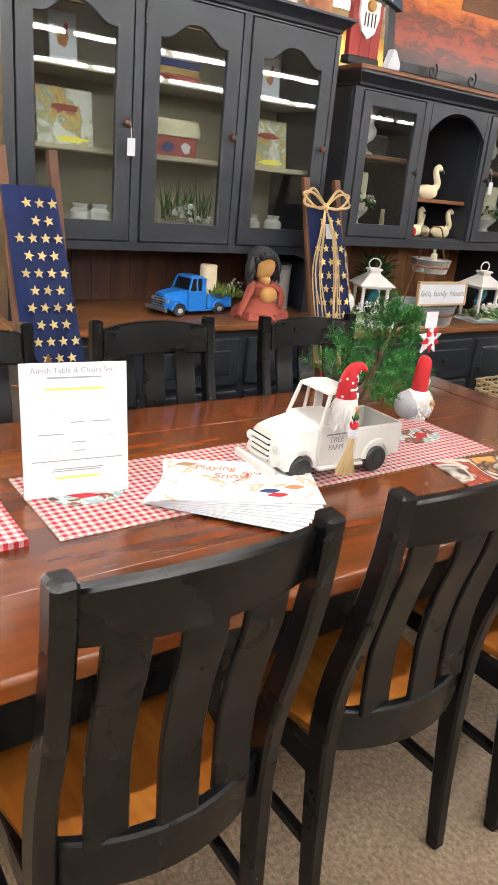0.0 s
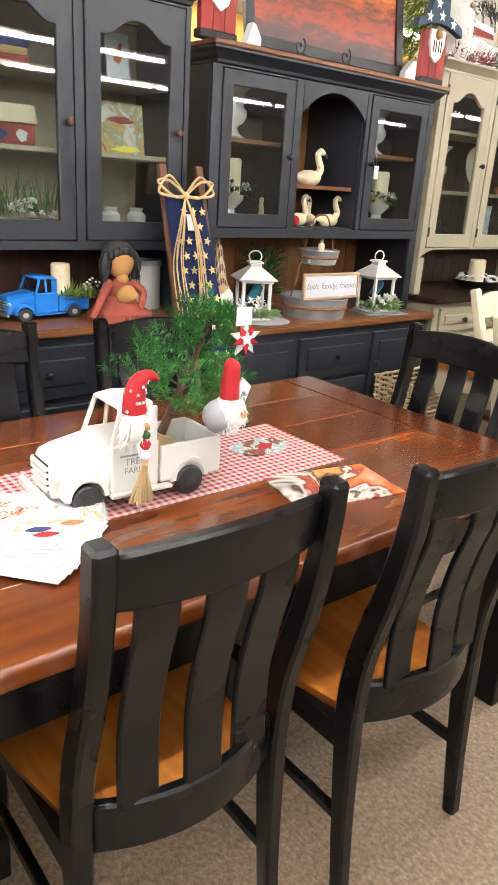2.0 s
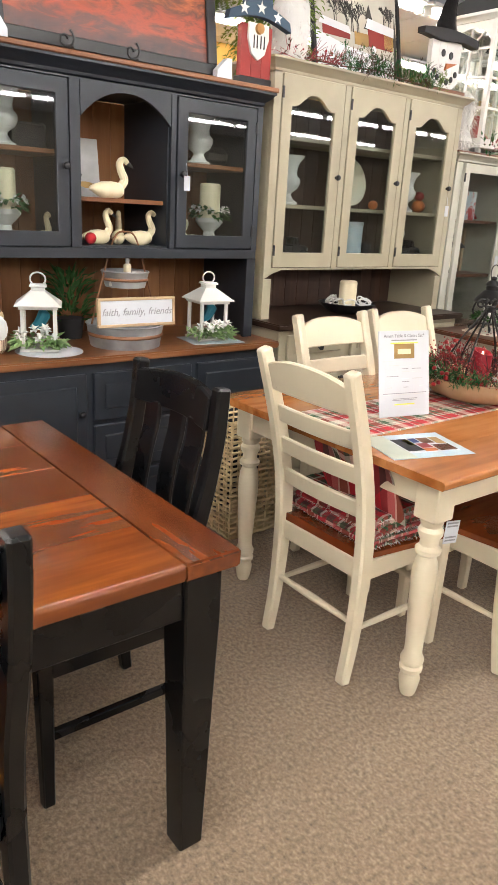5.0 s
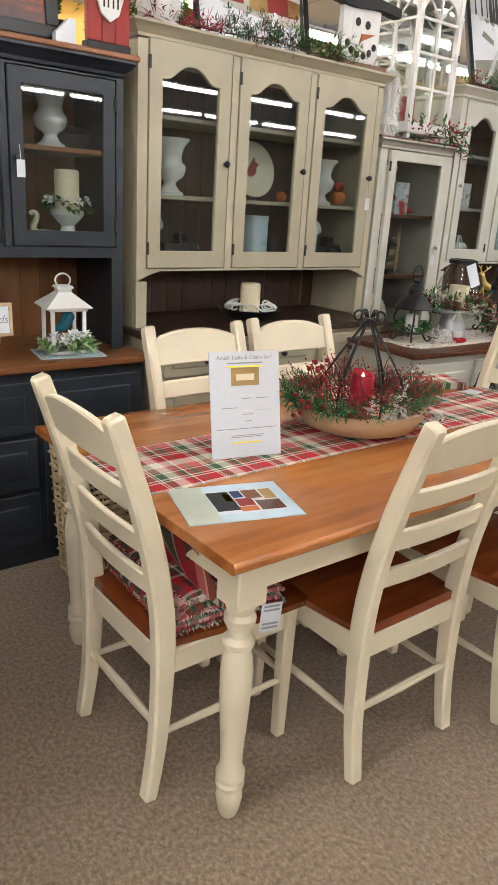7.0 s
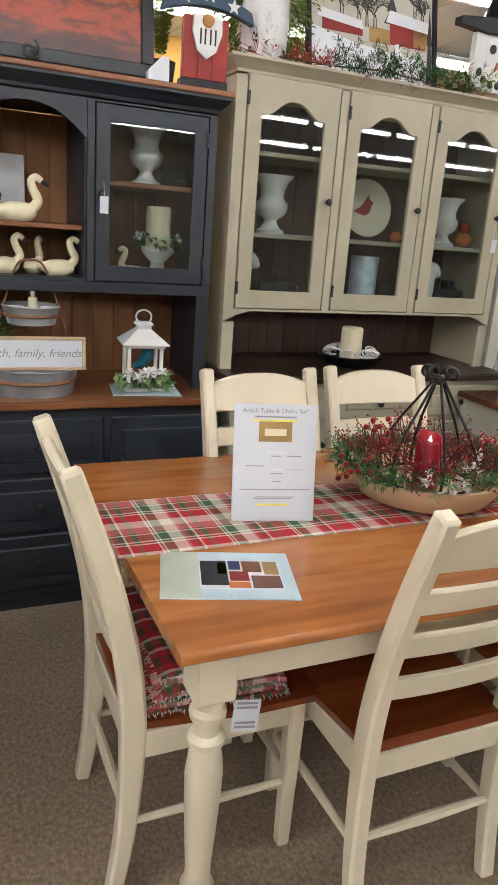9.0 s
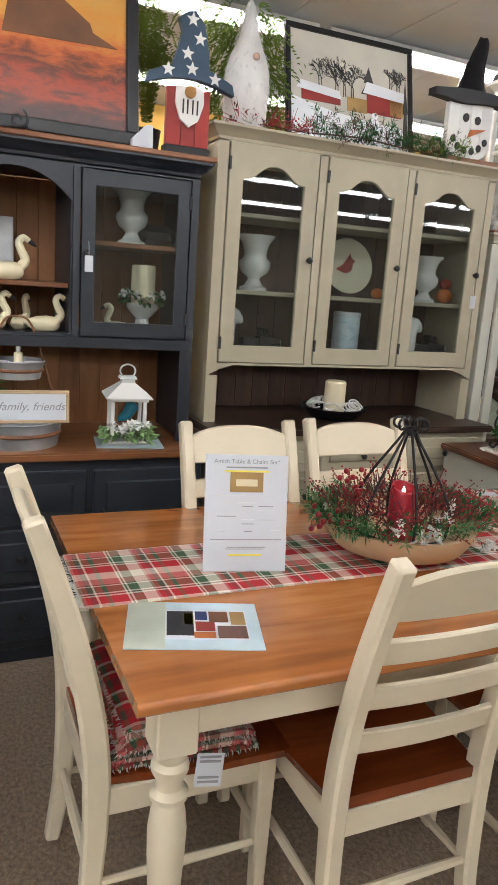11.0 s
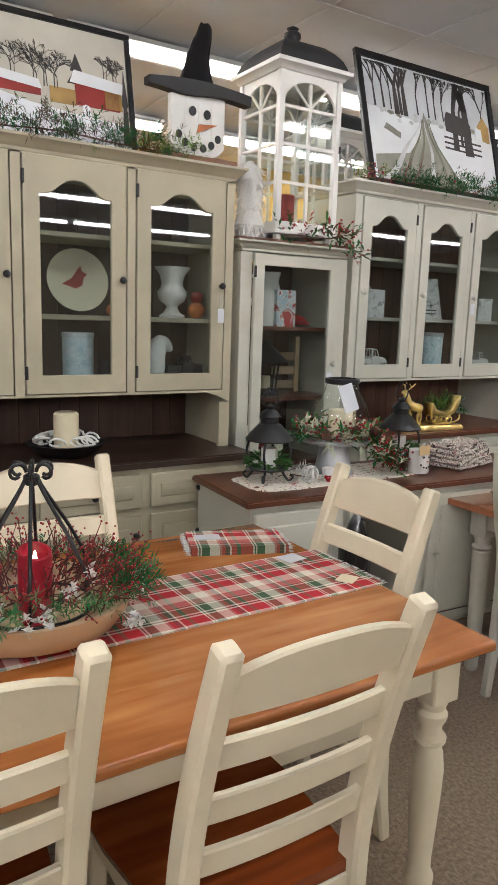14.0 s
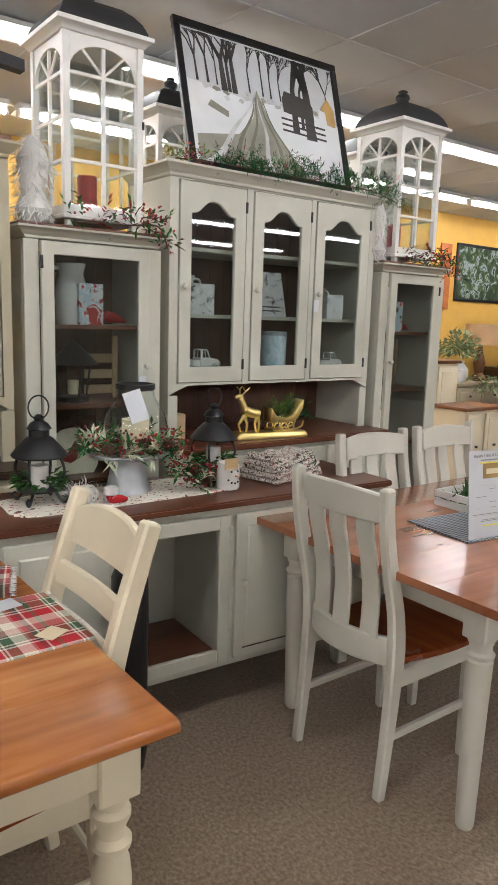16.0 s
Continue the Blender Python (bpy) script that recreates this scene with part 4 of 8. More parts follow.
MATPRINT = blotched("autumn_print", [(0.0, (0.55, 0.5, 0.42)), (0.40, (0.5, 0.13, 0.02)), (0.5, (0.22, 0.02, 0.02)), (0.54, (0.6, 0.55, 0.48)), (0.6, (0.03, 0.02, 0.02)), (0.66, (0.55, 0.25, 0.06))], 7, False)
TOWELPRINT = blotched("watercolour_print", [(0.0, (0.45, 0.5, 0.55)), (0.36, (0.62, 0.64, 0.68)), (0.56, (0.63, 0.65, 0.69)), (0.62, (0.5, 0.3, 0.12)), (0.66, (0.6, 0.6, 0.6)), (0.72, (0.3, 0.05, 0.06))], 14, False)
PATCHPRINT = blotched("winter_patch_print", [(0.0, (0.6, 0.6, 0.6)), (0.42, (0.25, 0.36, 0.42)), (0.5, (0.62, 0.62, 0.6)), (0.57, (0.05, 0.14, 0.06)), (0.62, (0.4, 0.03, 0.03)), (0.67, (0.06, 0.06, 0.06))], 26, False)
FARMPRINT = blotched("farm_print", [(0.0, (0.5, 0.5, 0.48)), (0.42, (0.62, 0.6, 0.55)), (0.52, (0.28, 0.3, 0.2)), (0.57, (0.55, 0.4, 0.12)), (0.66, (0.3, 0.06, 0.05))], 12, False)


def leaf(bm, p, d, length, width, droop=0.0):
    """One small leaf: two faces folded along the middle."""
    d = Vector(d).normalized()
    s = d.cross(Vector((0, 0, 1)))
    s = s.normalized() if s.length > 1e-3 else Vector((1, 0, 0))
    up = s.cross(d)
    p = Vector(p)
    m = p + d * length * 0.45 + up * width * 0.3
    t = p + d * length - Vector((0, 0, droop))
    a, b, c, e = bm.verts.new(p), bm.verts.new(m + s * width / 2), bm.verts.new(t), bm.verts.new(m - s * width / 2)
    bm.faces.new((a, b, c))
    bm.faces.new((a, c, e))


def rand_dir(zlo=-1.0, zhi=1.0):
    a = RNG.uniform(0, 2 * math.pi)
    z = RNG.uniform(zlo, zhi)
    r = math.sqrt(max(0, 1 - z * z))
    return Vector((r * math.cos(a), r * math.sin(a), z))


def sprig(bm, p, d, length, n, nl, nw=0.004):
    """A needled shoot."""
    d, p = Vector(d).normalized(), Vector(p)
    for i in range(n):
        q = p + d * length * i / n
        e = (rand_dir() - d * 0.0)
        e = (e - d * e.dot(d)).normalized() + d * RNG.uniform(0.5, 1.0)
        leaf(bm, q, e, nl * RNG.uniform(0.7, 1.1), nw)


def flower(bm_petal, p, r, up=Vector((0, -0.6, 0.8))):
    for k in range(6):
        a = 2 * math.pi * k / 6 + RNG.uniform(-0.2, 0.2)
        u = up.orthogonal().normalized()
        v = up.cross(u)
        leaf(bm_petal, p, math.cos(a) * u + math.sin(a) * v + up * 0.35, r, r * 0.75)


def words(name, text, size, m, material, parent, align="CENTER", shear=0.0):
    cu = bpy.data.curves.new(name, "FONT")
    cu.body, cu.size, cu.align_x, cu.extrude, cu.shear = text, size, align, 0.0004, shear
    tmp = bpy.data.objects.new(name, cu)
    scene.collection.objects.link(tmp)
    me = bpy.data.meshes.new_from_object(tmp.evaluated_get(bpy.context.evaluated_depsgraph_get()))
    bpy.data.objects.remove(tmp)
    me.materials.clear()
    me.materials.append(material)
    ob = new(name, me)
    ob.parent = parent
    ob.matrix_basis = m
    return ob


UPRIGHT = Matrix.Rotation(radians(90), 4, "X")


def swan(at, turn, k=1.0):
    """A carved swan that looks along +x."""
    body = [((-0.10) * k, 0.03 * k, 0.002), (-0.085 * k, 0.038 * k, 0.014 * k), (-0.04 * k, 0.034 * k, 0.036 * k), (0.01 * k, 0.034 * k, 0.040 * k), (0.05 * k, 0.036 * k, 0.032 * k), (0.068 * k, 0.038 * k, 0.014 * k)]
    bm = tube(smooth_path([(x, 0, z) for x, z, r in body], 4), list(np.interp(np.linspace(0, 5, 21), range(6), [q[2] for q in body])), 12)
    neck = smooth_path([(0.05 * k, 0, 0.045 * k), (0.075 * k, 0, 0.08 * k), (0.058 * k, 0, 0.12 * k), (0.05 * k, 0, 0.15 * k), (0.068 * k, 0, 0.168 * k), (0.09 * k, 0, 0.155 * k)], 4)
    tube(neck, list(np.linspace(0.021 * k, 0.012 * k, len(neck))), 10, bm)
    t = single("swan_figure", bm, IVORY, pose(*at, 0, 0, turn), "cream carved wooden swan figure on a cabinet shelf", "figurine", "swans in the black hutch")
    part("beak", tube([(0.086 * k, 0, 0.158 * k), (0.105 * k, 0, 0.146 * k), (0.118 * k, 0, 0.136 * k)], [0.011 * k, 0.008 * k, 0.003 * k], 8), CHARCOAL, t, "black beak")
    return t


def urn(at, k=1.0):
    prof = [(0.042, 0), (0.042, 0.012), (0.028, 0.022), (0.018, 0.045), (0.022, 0.055), (0.038, 0.07), (0.046, 0.095), (0.046, 0.115), (0.036, 0.13), (0.035, 0.15), (0.042, 0.185), (0.058, 0.21), (0.060, 0.216), (0.052, 0.214), (0.036, 0.18), (0.02, 0.16)]
    b = lathe([(r * k * 1.32, z * k) for r, z in prof], 28)
    for v in b.verts:
        if 0.06 * k < v.co.z < 0.13 * k or v.co.z < 0.0:
            a = math.atan2(v.co.y, v.co.x)
            s = 1 + 0.05 * math.cos(14 * a)
            v.co.x *= s
            v.co.y *= s
    return single("urn_vase", b, PORCELAIN, at, "white ceramic pedestal urn with a ribbed body", "vase", "white urns", smooth=60)


def candle_stand(at):
    t = thing("candle_pedestal", pose(*at) @ Matrix.Scale(1.4, 4), "cream candle on a white pedestal with a flower ring", "candle", "pedestal candles")
    part("pedestal", lathe([(0.04, 0), (0.04, 0.012), (0.022, 0.025), (0.018, 0.045), (0.034, 0.06), (0.046, 0.075), (0.046, 0.088)], 20), PORCELAIN, t)
    part("candle", lathe([(0.034, 0.088), (0.034, 0.19), (0.03, 0.196), (0.01, 0.188)], 20), WAX, t, "cream pillar candle")
    bm, bf = bmesh.new(), bmesh.new()
    for i in range(60):
        a = RNG.uniform(0, 2 * math.pi)
        p = (0.045 * math.cos(a), 0.045 * math.sin(a), 0.1 + RNG.uniform(-0.015, 0.015))
        leaf(bm, p, (math.cos(a), math.sin(a), RNG.uniform(-0.6, 0.8)), 0.035, 0.016)
    for i in range(9):
        a = 2 * math.pi * i / 9
        flower(bf, Vector((0.058 * math.cos(a), 0.058 * math.sin(a), 0.112)), 0.018, Vector((math.cos(a), math.sin(a), 0.5)).normalized())
    part("leaves", bm, GREEN, t)
    part("flowers", bf, PORCELAIN, t, "small white flowers")


def card(name, at, w, h, material, label, cat, turn=0, lean=-8, thick=0.008, marks=()):
    """A flat print or box that stands upright; marks: coloured shapes (x, z, w, h, material)."""
    t = thing(name, pose(*at, lean, 0, turn), label, cat)
    part("panel", box(-w / 2, w / 2, 0, thick, 0, h, 0.0015), material, t)
    for x, z, a, b, mm in marks:
        n = 16
        part("mark", prism([(x + a / 2 * k * math.cos(2 * math.pi * i / n), z + b / 2 * k * math.sin(2 * math.pi * i / n)) for i, k in ((i, RNG.uniform(0.65, 1.05)) for i in range(n))], -0.0012, 0.0004), mm, t)
    return t


def pitcher(at, k, label, turn=180):
    t = thing("pitcher", pose(*at, 0, 0, turn), label, "pitcher")
    part("body", lathe([(0.045 * k, 0), (0.05 * k, 0.02 * k), (0.05 * k, 0.10 * k), (0.042 * k, 0.13 * k), (0.036 * k, 0.15 * k), (0.044 * k, 0.18 * k), (0.04 * k, 0.178 * k), (0.03 * k, 0.15 * k)], 22), PORCELAIN, t)
    part("handle", tube(smooth_path([(0.04 * k, 0, 0.165 * k), (0.075 * k, 0, 0.16 * k), (0.08 * k, 0, 0.11 * k), (0.05 * k, 0, 0.06 * k)], 5), 0.006 * k, 8), PORCELAIN, t)
    return t


PLATEWARE = painted("cream_glaze", (0.74, 0.68, 0.52), 0.2, 0.03)


def plate(at, r, bird, label):
    t = thing("display_plate", pose(*at, 78, 0, 0), label, "plate")
    part("dish", lathe([(0.01, 0), (r * 0.6, 0), (r * 0.66, 0.004), (r, 0.014), (r, 0.018), (r * 0.64, 0.008), (0.01, 0.006)], 32), PLATEWARE, t, "round cream plate")
    if bird:
        part("bird", prism([(1.35 * u, 1.35 * v) for u, v in ((-0.05, -0.012), (-0.02, 0.004), (0.0, 0.03), (0.012, 0.045), (0.016, 0.028), (0.032, 0.02), (0.02, 0.008), (0.014, -0.015), (-0.008, -0.026))], 0.0075, 0.0095, "xy"), BARNRED, t, "printed red bird")
    return t


def canister(at, r, h, material, label):
    t = thing("canister", at, label, "canister")
    part("body", lathe([(r, 0), (r, h * 0.9)], 24), material, t)
    part("rim", lathe([(r * 1.04, h * 0.9), (r * 1.05, h * 0.93), (r * 1.02, h), (r * 0.9, h), (r * 0.88, h * 0.92)], 24), GALV, t)
    return t


def pickup(name, m, k, paint, label, open_cab=False, letters=False):
    """A small model of an old pickup truck, nose towards -x, about half a metre long at k = 1."""
    t = thing(name, m, label, "model truck")
    w = 0.095
    # bonnet, cab and bed
    hood = []
    for x, hw, z0, z1 in ((-0.245, 0.055, 0.05, 0.13), (-0.235, 0.062, 0.05, 0.155), (-0.20, 0.066, 0.05, 0.165), (-0.12, 0.075, 0.05, 0.178), (-0.095, 0.082, 0.05, 0.182)):
        hood.append([(x * k, s * a * hw * k, z * k) for s, a, z in ((-1, 1, z0), (1, 1, z0), (1, 1, z1 - 0.02), (1, 0.7, z1), (-1, 0.7, z1), (-1, 1, z1 - 0.02))])
    part("bonnet", loft(hood), paint, t)
    lower = [[(x * k, y * k, z * k) for y, z in ((-w, 0.045), (w, 0.045), (w, 0.175), (-w, 0.175))] for x in (-0.095, 0.045)]
    part("cab", loft(lower, bevel=0.004 * k), paint, t)
    roof = [[(x * k, s * y * k, z * k) for s, y, z in ((-1, 0.078, z0), (1, 0.078, z0), (1, 0.07, z0 + 0.014), (-1, 0.07, z0 + 0.014))] for x, z0 in ((-0.065, 0.262), (-0.02, 0.268), (0.038, 0.264))]
    part("roof", loft(roof, bevel=0.004 * k), paint, t)
    for s in (-1, 1):
        part("pillar", tube([(-0.088 * k, s * 0.086 * k, 0.172 * k), (-0.058 * k, s * 0.074 * k, 0.268 * k)], 0.007 * k, 6), paint, t)
        part("pillar", tube([(-0.025 * k, s * 0.088 * k, 0.172 * k), (-0.022 * k, s * 0.074 * k, 0.268 * k)], 0.006 * k, 6), paint, t)
        part("pillar", box(0.012 * k, 0.042 * k, s * 0.084 * k - 0.006 * k, s * 0.084 * k + 0.006 * k, 0.172 * k, 0.268 * k, 0.002 * k), paint, t)
        for x in (-0.165, 0.14):
            arch = [(x + 0.06 * math.cos(math.pi * i / 10), 0.05 + 0.062 * math.sin(math.pi * i / 10)) for i in range(11)]
            inn = [(x + 0.046 * math.cos(math.pi * i / 10), 0.05 + 0.048 * math.sin(math.pi * i / 10)) for i in range(10, -1, -1)]
            part("mudguard", prism([(u * k, v * k) for u, v in arch + inn], (s * 0.085 - 0.022) * k, (s * 0.085 + 0.022) * k), paint, t)
            wh = part("wheel", moved(lathe([(0.01 * k, -0.014 * k), (0.038 * k, -0.014 * k), (0.043 * k, -0.008 * k), (0.043 * k, 0.008 * k), (0.038 * k, 0.014 * k), (0.01 * k, 0.014 * k)], 24), Matrix.Translation((x * k, s * 0.095 * k, 0.0435 * k)) @ Matrix.Rotation(radians(90), 4, "X")), TYRE, t, "dark wheel")
            part("hub", moved(lathe([(0.018 * k, 0), (0.018 * k, 0.003 * k), (0.006 * k, 0.006 * k)], 14), Matrix.Translation((x * k, s * 0.109 * k, 0.0435 * k)) @ Matrix.Rotation(radians(90 * s * -1), 4, "X")), TYRE if open_cab else GALV, wh)
        part("headlight", ball(0.016 * k, (-0.238 * k, s * 0.072 * k, 0.11 * k), (0.6, 1, 1)), PORCELAIN if open_cab else GALV, t)
        part("running_board", box(-0.10 * k, 0.08 * k, (s * 0.1 - 0.012) * k, (s * 0.1 + 0.012) * k, 0.035 * k, 0.045 * k, 0.002 * k), paint, t)
        part("bed_side", box(0.05 * k, 0.245 * k, (s * 0.092 - 0.006) * k, (s * 0.092 + 0.006) * k, 0.05 * k, 0.155 * k, 0.003 * k), paint, t)
    if not open_cab:
        part("cab_glass", box(-0.06 * k, 0.03 * k, -0.078 * k, 0.078 * k, 0.176 * k, 0.262 * k), SMOKE, t, "dark glazing")
    part("bed_floor", box(0.05 * k, 0.245 * k, -0.086 * k, 0.086 * k, 0.05 * k, 0.065 * k), paint, t)
    part("tailgate", box(0.238 * k, 0.25 * k, -0.086 * k, 0.086 * k, 0.066 * k, 0.155 * k, 0.003 * k), paint, t)
    # charcoal plate before the bonnet stands in for shade between the bars
    part("grille_recess", box(-0.2475 * k, -0.244 * k, -0.046 * k, 0.046 * k, 0.064 * k, 0.136 * k), CHARCOAL, t, "dark plate standing in for the shade between grille bars")
    for z in (0.068, 0.086, 0.104, 0.122):
        part("grille_bar", box(-0.256 * k, -0.243 * k, -0.05 * k, 0.05 * k, z * k, (z + 0.010) * k, 0.002 * k), paint if open_cab else GALV, t)
    part("bumper", box(-0.272 * k, -0.255 * k, -0.105 * k, 0.105 * k, 0.035 * k, 0.062 * k, 0.004 * k), paint if open_cab else GALV, t)
    if letters:
        for txt, z, s in (("TREE", 0.118, 0.026), ("FARM", 0.094, 0.024)):
            words("lettering", txt, s * k, Matrix.Translation((-0.028 * k, -w * k - 0.0006, z * k)) @ UPRIGHT, INK, t)
        part("script_line", box(-0.07 * k, 0.015 * k, -w * k - 0.0012, -w * k - 0.0002, 0.142 * k, 0.147 * k), INK, t)
    return t


def price_sign(at, turn, w, h, label, photo=True, lean=-6, heading="Amish Table & Chairs Set*"):
    """A printed sheet in a clear stand."""
    t = thing("price_sign", pose(*at, lean, 0, turn), label, "sign", "printed table signs")
    part("sheet", box(-w / 2, w / 2, 0, 0.003, 0.0, h, 0.0008), PAPER, t)
    part("foot", box(-w / 2, w / 2, 0.003, 0.06, 0.0, 0.003), JARGLASS, t, "clear acrylic foot")
    words("heading", heading, w * 0.074, Matrix.Translation((0, -0.0008, h * 0.925)) @ UPRIGHT, INK, t)
    part("subheading", box(-w * 0.25, w * 0.25, -0.0007, 0, h * 0.885, h * 0.897), INK, t)
    part("marker_line", box(-w * 0.27, w * 0.27, -0.0006, 0, h * (0.852 if photo else 0.80), h * (0.866 if photo else 0.815)), HILITE, t)
    if photo:
        part("photo", box(-w * 0.2, w * 0.2, -0.0006, 0, h * 0.68, h * 0.85), BARNTAN, t, "small printed photo of a table")
        part("photo_table", box(-w * 0.13, w * 0.13, -0.0012, -0.0005, h * 0.73, h * 0.79), WAX, t)
    r = random.Random(3)
    for z, a, b in ((0.645, -0.42, -0.02), (0.60, -0.3, -0.1), (0.585, -0.1, 0.12), (0.555, -0.05, 0.08), (0.555, 0.15, 0.33), (0.52, -0.05, 0.1), (0.52, 0.15, 0.33), (0.47, -0.35, -0.12), (0.44, -0.05, 0.1), (0.44, 0.15, 0.36), (0.405, -0.05, 0.1), (0.34, -0.35, -0.25), (0.34, -0.02, 0.08), (0.35, 0.3, 0.42),
                    (0.27, -0.42, 0.44), (0.255, -0.42, 0.40), (0.205, -0.22, 0.25), (0.19, -0.24, 0.22)):
        part("text_line", box(w * a, w * b, -0.0007, 0, h * z, h * (z + 0.007)), SNOWGREY if r.random() < 0.6 else INK, t)
    part("marker_line", box(-w * 0.2, w * 0.2, -0.0006, 0, h * 0.135, h * 0.15), HILITE, t)
    return t


def cloth(x0, x1, y0, y1, z, material, name, label, cat, fringe=None, thick=0.003, nx=40, ny=8, wav=0.0015, turn=0.0, m=None):
    """A thin cloth laid flat with slight waves and, if asked, fringed ends."""
    cx, cy = (x0 + x1) / 2, (y0 + y1) / 2
    b = bmesh.new()
    hx, hy = (x1 - x0) / 2, (y1 - y0) / 2
    top = [[b.verts.new((-hx + 2 * hx * i / nx, -hy + 2 * hy * j / ny, thick + wav * (1 + noise.noise(Vector((i * 0.4, j * 0.5, x0)))))) for j in range(ny + 1)] for i in range(nx + 1)]
    for i in range(nx):
        for j in range(ny):
            b.faces.new((top[i][j], top[i + 1][j], top[i + 1][j + 1], top[i][j + 1]))
    ret = bmesh.ops.extrude_face_region(b, geom=b.faces[:])
    for v in ret["geom"]:
        if isinstance(v, bmesh.types.BMVert):
            v.co.z = 0.0004
    t = single(name, b, material, m or pose(cx, cy, z, 0, 0, turn), label, cat, smooth=60)
    if fringe:
        bf = bmesh.new()
        k = int(hy * 2 / 0.006)
        for s in (-1, 1):
            for i in range(k):
                leaf(bf, (s * hx, -hy + (i + 0.5) * 2 * hy / k, 0.0025), (s, RNG.uniform(-0.4, 0.4), 0.02), 0.02, 0.004)
        tagged(part("fringe", bf, fringe, t), kind="stuff")
    return t


def frame_picture(at, w, h, lean, material, label, border=0.03, turn=0):
    t = thing("framed_picture", pose(*at, lean, 0, turn), label, "picture")
    part("print", box(-w / 2 + border * 0.8, w / 2 - border * 0.8, 0.012, 0.018, border * 0.8, h - border * 0.8), material, t, "printed picture")
    for a, b, c, d in ((-w / 2, w / 2, 0, border), (-w / 2, w / 2, h - border, h), (-w / 2, -w / 2 + border, border, h - border), (w / 2 - border, w / 2, border, h - border)):
        part("frame_bar", box(a, b, 0, 0.025, c, d, 0.003), IRON, t, "black wooden frame")
    return t


def shape(parent, name, outline, material, lift=0.0):
    return part(name, prism(outline, 0.0100 - lift, 0.0125 - lift), material, parent)


def bare_tree(parent, x, z, h, material, seed, w=0.012, spread=0.5, top=0.46, xlim=0.29):
    """A leafless painted tree on a print."""
    r = random.Random(seed)
    bm = bmesh.new()

    def limb(x, z, a, l, w, n):
        x2, z2 = max(-xlim, min(xlim, x + l * math.sin(a))), min(top, z + l * math.cos(a))
        if z >= top - 0.002 or abs(x) >= xlim - 0.001:
            return
        nx, nz = math.cos(a) * w / 2, -math.sin(a) * w / 2
        prism([(x - nx, z - nz), (x + nx, z + nz), (x2 + nx * 0.6, z2 + nz * 0.6), (x2 - nx * 0.6, z2 - nz * 0.6)], 0.0092, 0.0118, bm=bm)
        if n:
            for k in range(3 if n > 1 else 2):
                limb(x2, z2, a + r.uniform(-1, 1) * spread * 1.3, l * r.uniform(0.55, 0.8), w * 0.6, n - 1)
    limb(x, z, r.uniform(-0.05, 0.05), h * 0.38, w, 4)
    part("painted_tree", bm, material, parent)


def garland(name, pts, n, label, mats=(GREEN, LIME), berries=0, needle=False, length=0.06, spread=0.05, twigs=0, size=0.014, up=(-0.5, 0.9)):
    """Loose greenery laid along a line."""
    t = thing(name, (0, 0, 0), label, "garland")
    p = smooth_path(pts, 8)
    part("stem", tube(p, 0.003, 5), TWIG, t)
    bms = [bmesh.new() for _ in mats]
    bt, bb = bmesh.new(), bmesh.new()
    for i in range(n):
        q = p[RNG.randrange(len(p))] + Vector((RNG.uniform(-1, 1), RNG.uniform(-1, 1), RNG.uniform(-0.3, 0.8))) * spread * 0.5
        d = rand_dir(*up)
        bm = bms[RNG.randrange(len(mats))]
        if needle:
            sprig(bm, q, d, length, 16, 0.03, 0.0045)
        else:
            for k in range(4):
                leaf(bm, q + d * length * k / 4, d + rand_dir() * 0.8, size * RNG.uniform(1.2, 2.2), size * 0.6)
    for i in range(twigs):
        q = p[RNG.randrange(len(p))]
        d = rand_dir(-0.2, 0.9)
        tube([q, q + d * length * 0.8 + rand_dir() * 0.01, q + d * length * 1.6 + rand_dir() * 0.02], [0.0016, 0.0013, 0.0008], 4, bt)
    for i in range(berries):
        q = p[RNG.randrange(len(p))] + Vector((RNG.uniform(-1, 1), RNG.uniform(-1, 1), RNG.uniform(0, 1))) * spread * 0.8
        ball(RNG.uniform(0.004, 0.006), q, bm=bb, n=6)
    for k, (bm, mm) in enumerate(zip(bms, mats)):
        tagged(part("foliage", bm, mm, t), kind="stuff")
    if twigs:
        tagged(part("twig_spray", bt, BERRY, t, "dark red twigs"), kind="stuff")
    else:
        bt.free()
    if berries:
        tagged(part("berry_cluster", bb, BERRY, t, "small red berries"), kind="stuff")
    else:
        bb.free()
    return t


def fur_lump(bm, secs, n=260, l=0.03, wild=0.0):
    """Strands over a turned body given as (radius, height)."""
    for i in range(n):
        k = RNG.random() * (len(secs) - 1)
        j = int(k)
        f = k - j
        r = secs[j][0] * (1 - f) + secs[min(j + 1, len(secs) - 1)][0] * f
        z = secs[j][1] * (1 - f) + secs[min(j + 1, len(secs) - 1)][1] * f
        a = RNG.uniform(0, 2 * math.pi)
        leaf(bm, (r * 0.95 * math.cos(a), r * 0.95 * math.sin(a), z), Vector((math.cos(a) * 0.6, math.sin(a) * 0.6, -1)) + rand_dir() * wild, l, 0.006)


def star_outline(r, cx=0, cz=0, inner=0.42, turn=0.0):
    return [(cx + (r if i % 2 == 0 else r * inner) * math.sin(math.pi * i / 5 + turn), cz + (r if i % 2 == 0 else r * inner) * math.cos(math.pi * i / 5 + turn)) for i in range(10)]

# ---- on top of the cabinets ----
ZT2, ZT3, ZT5, ZT4 = 1.936, 2.076, 2.131, 1.813
p = frame_picture((2.885, 2.53, ZT2 + 0.012), 0.95, 0.66, -8, SUNSET, "black-framed sunset print with a barn, leaning on the hutch top", 0.045)
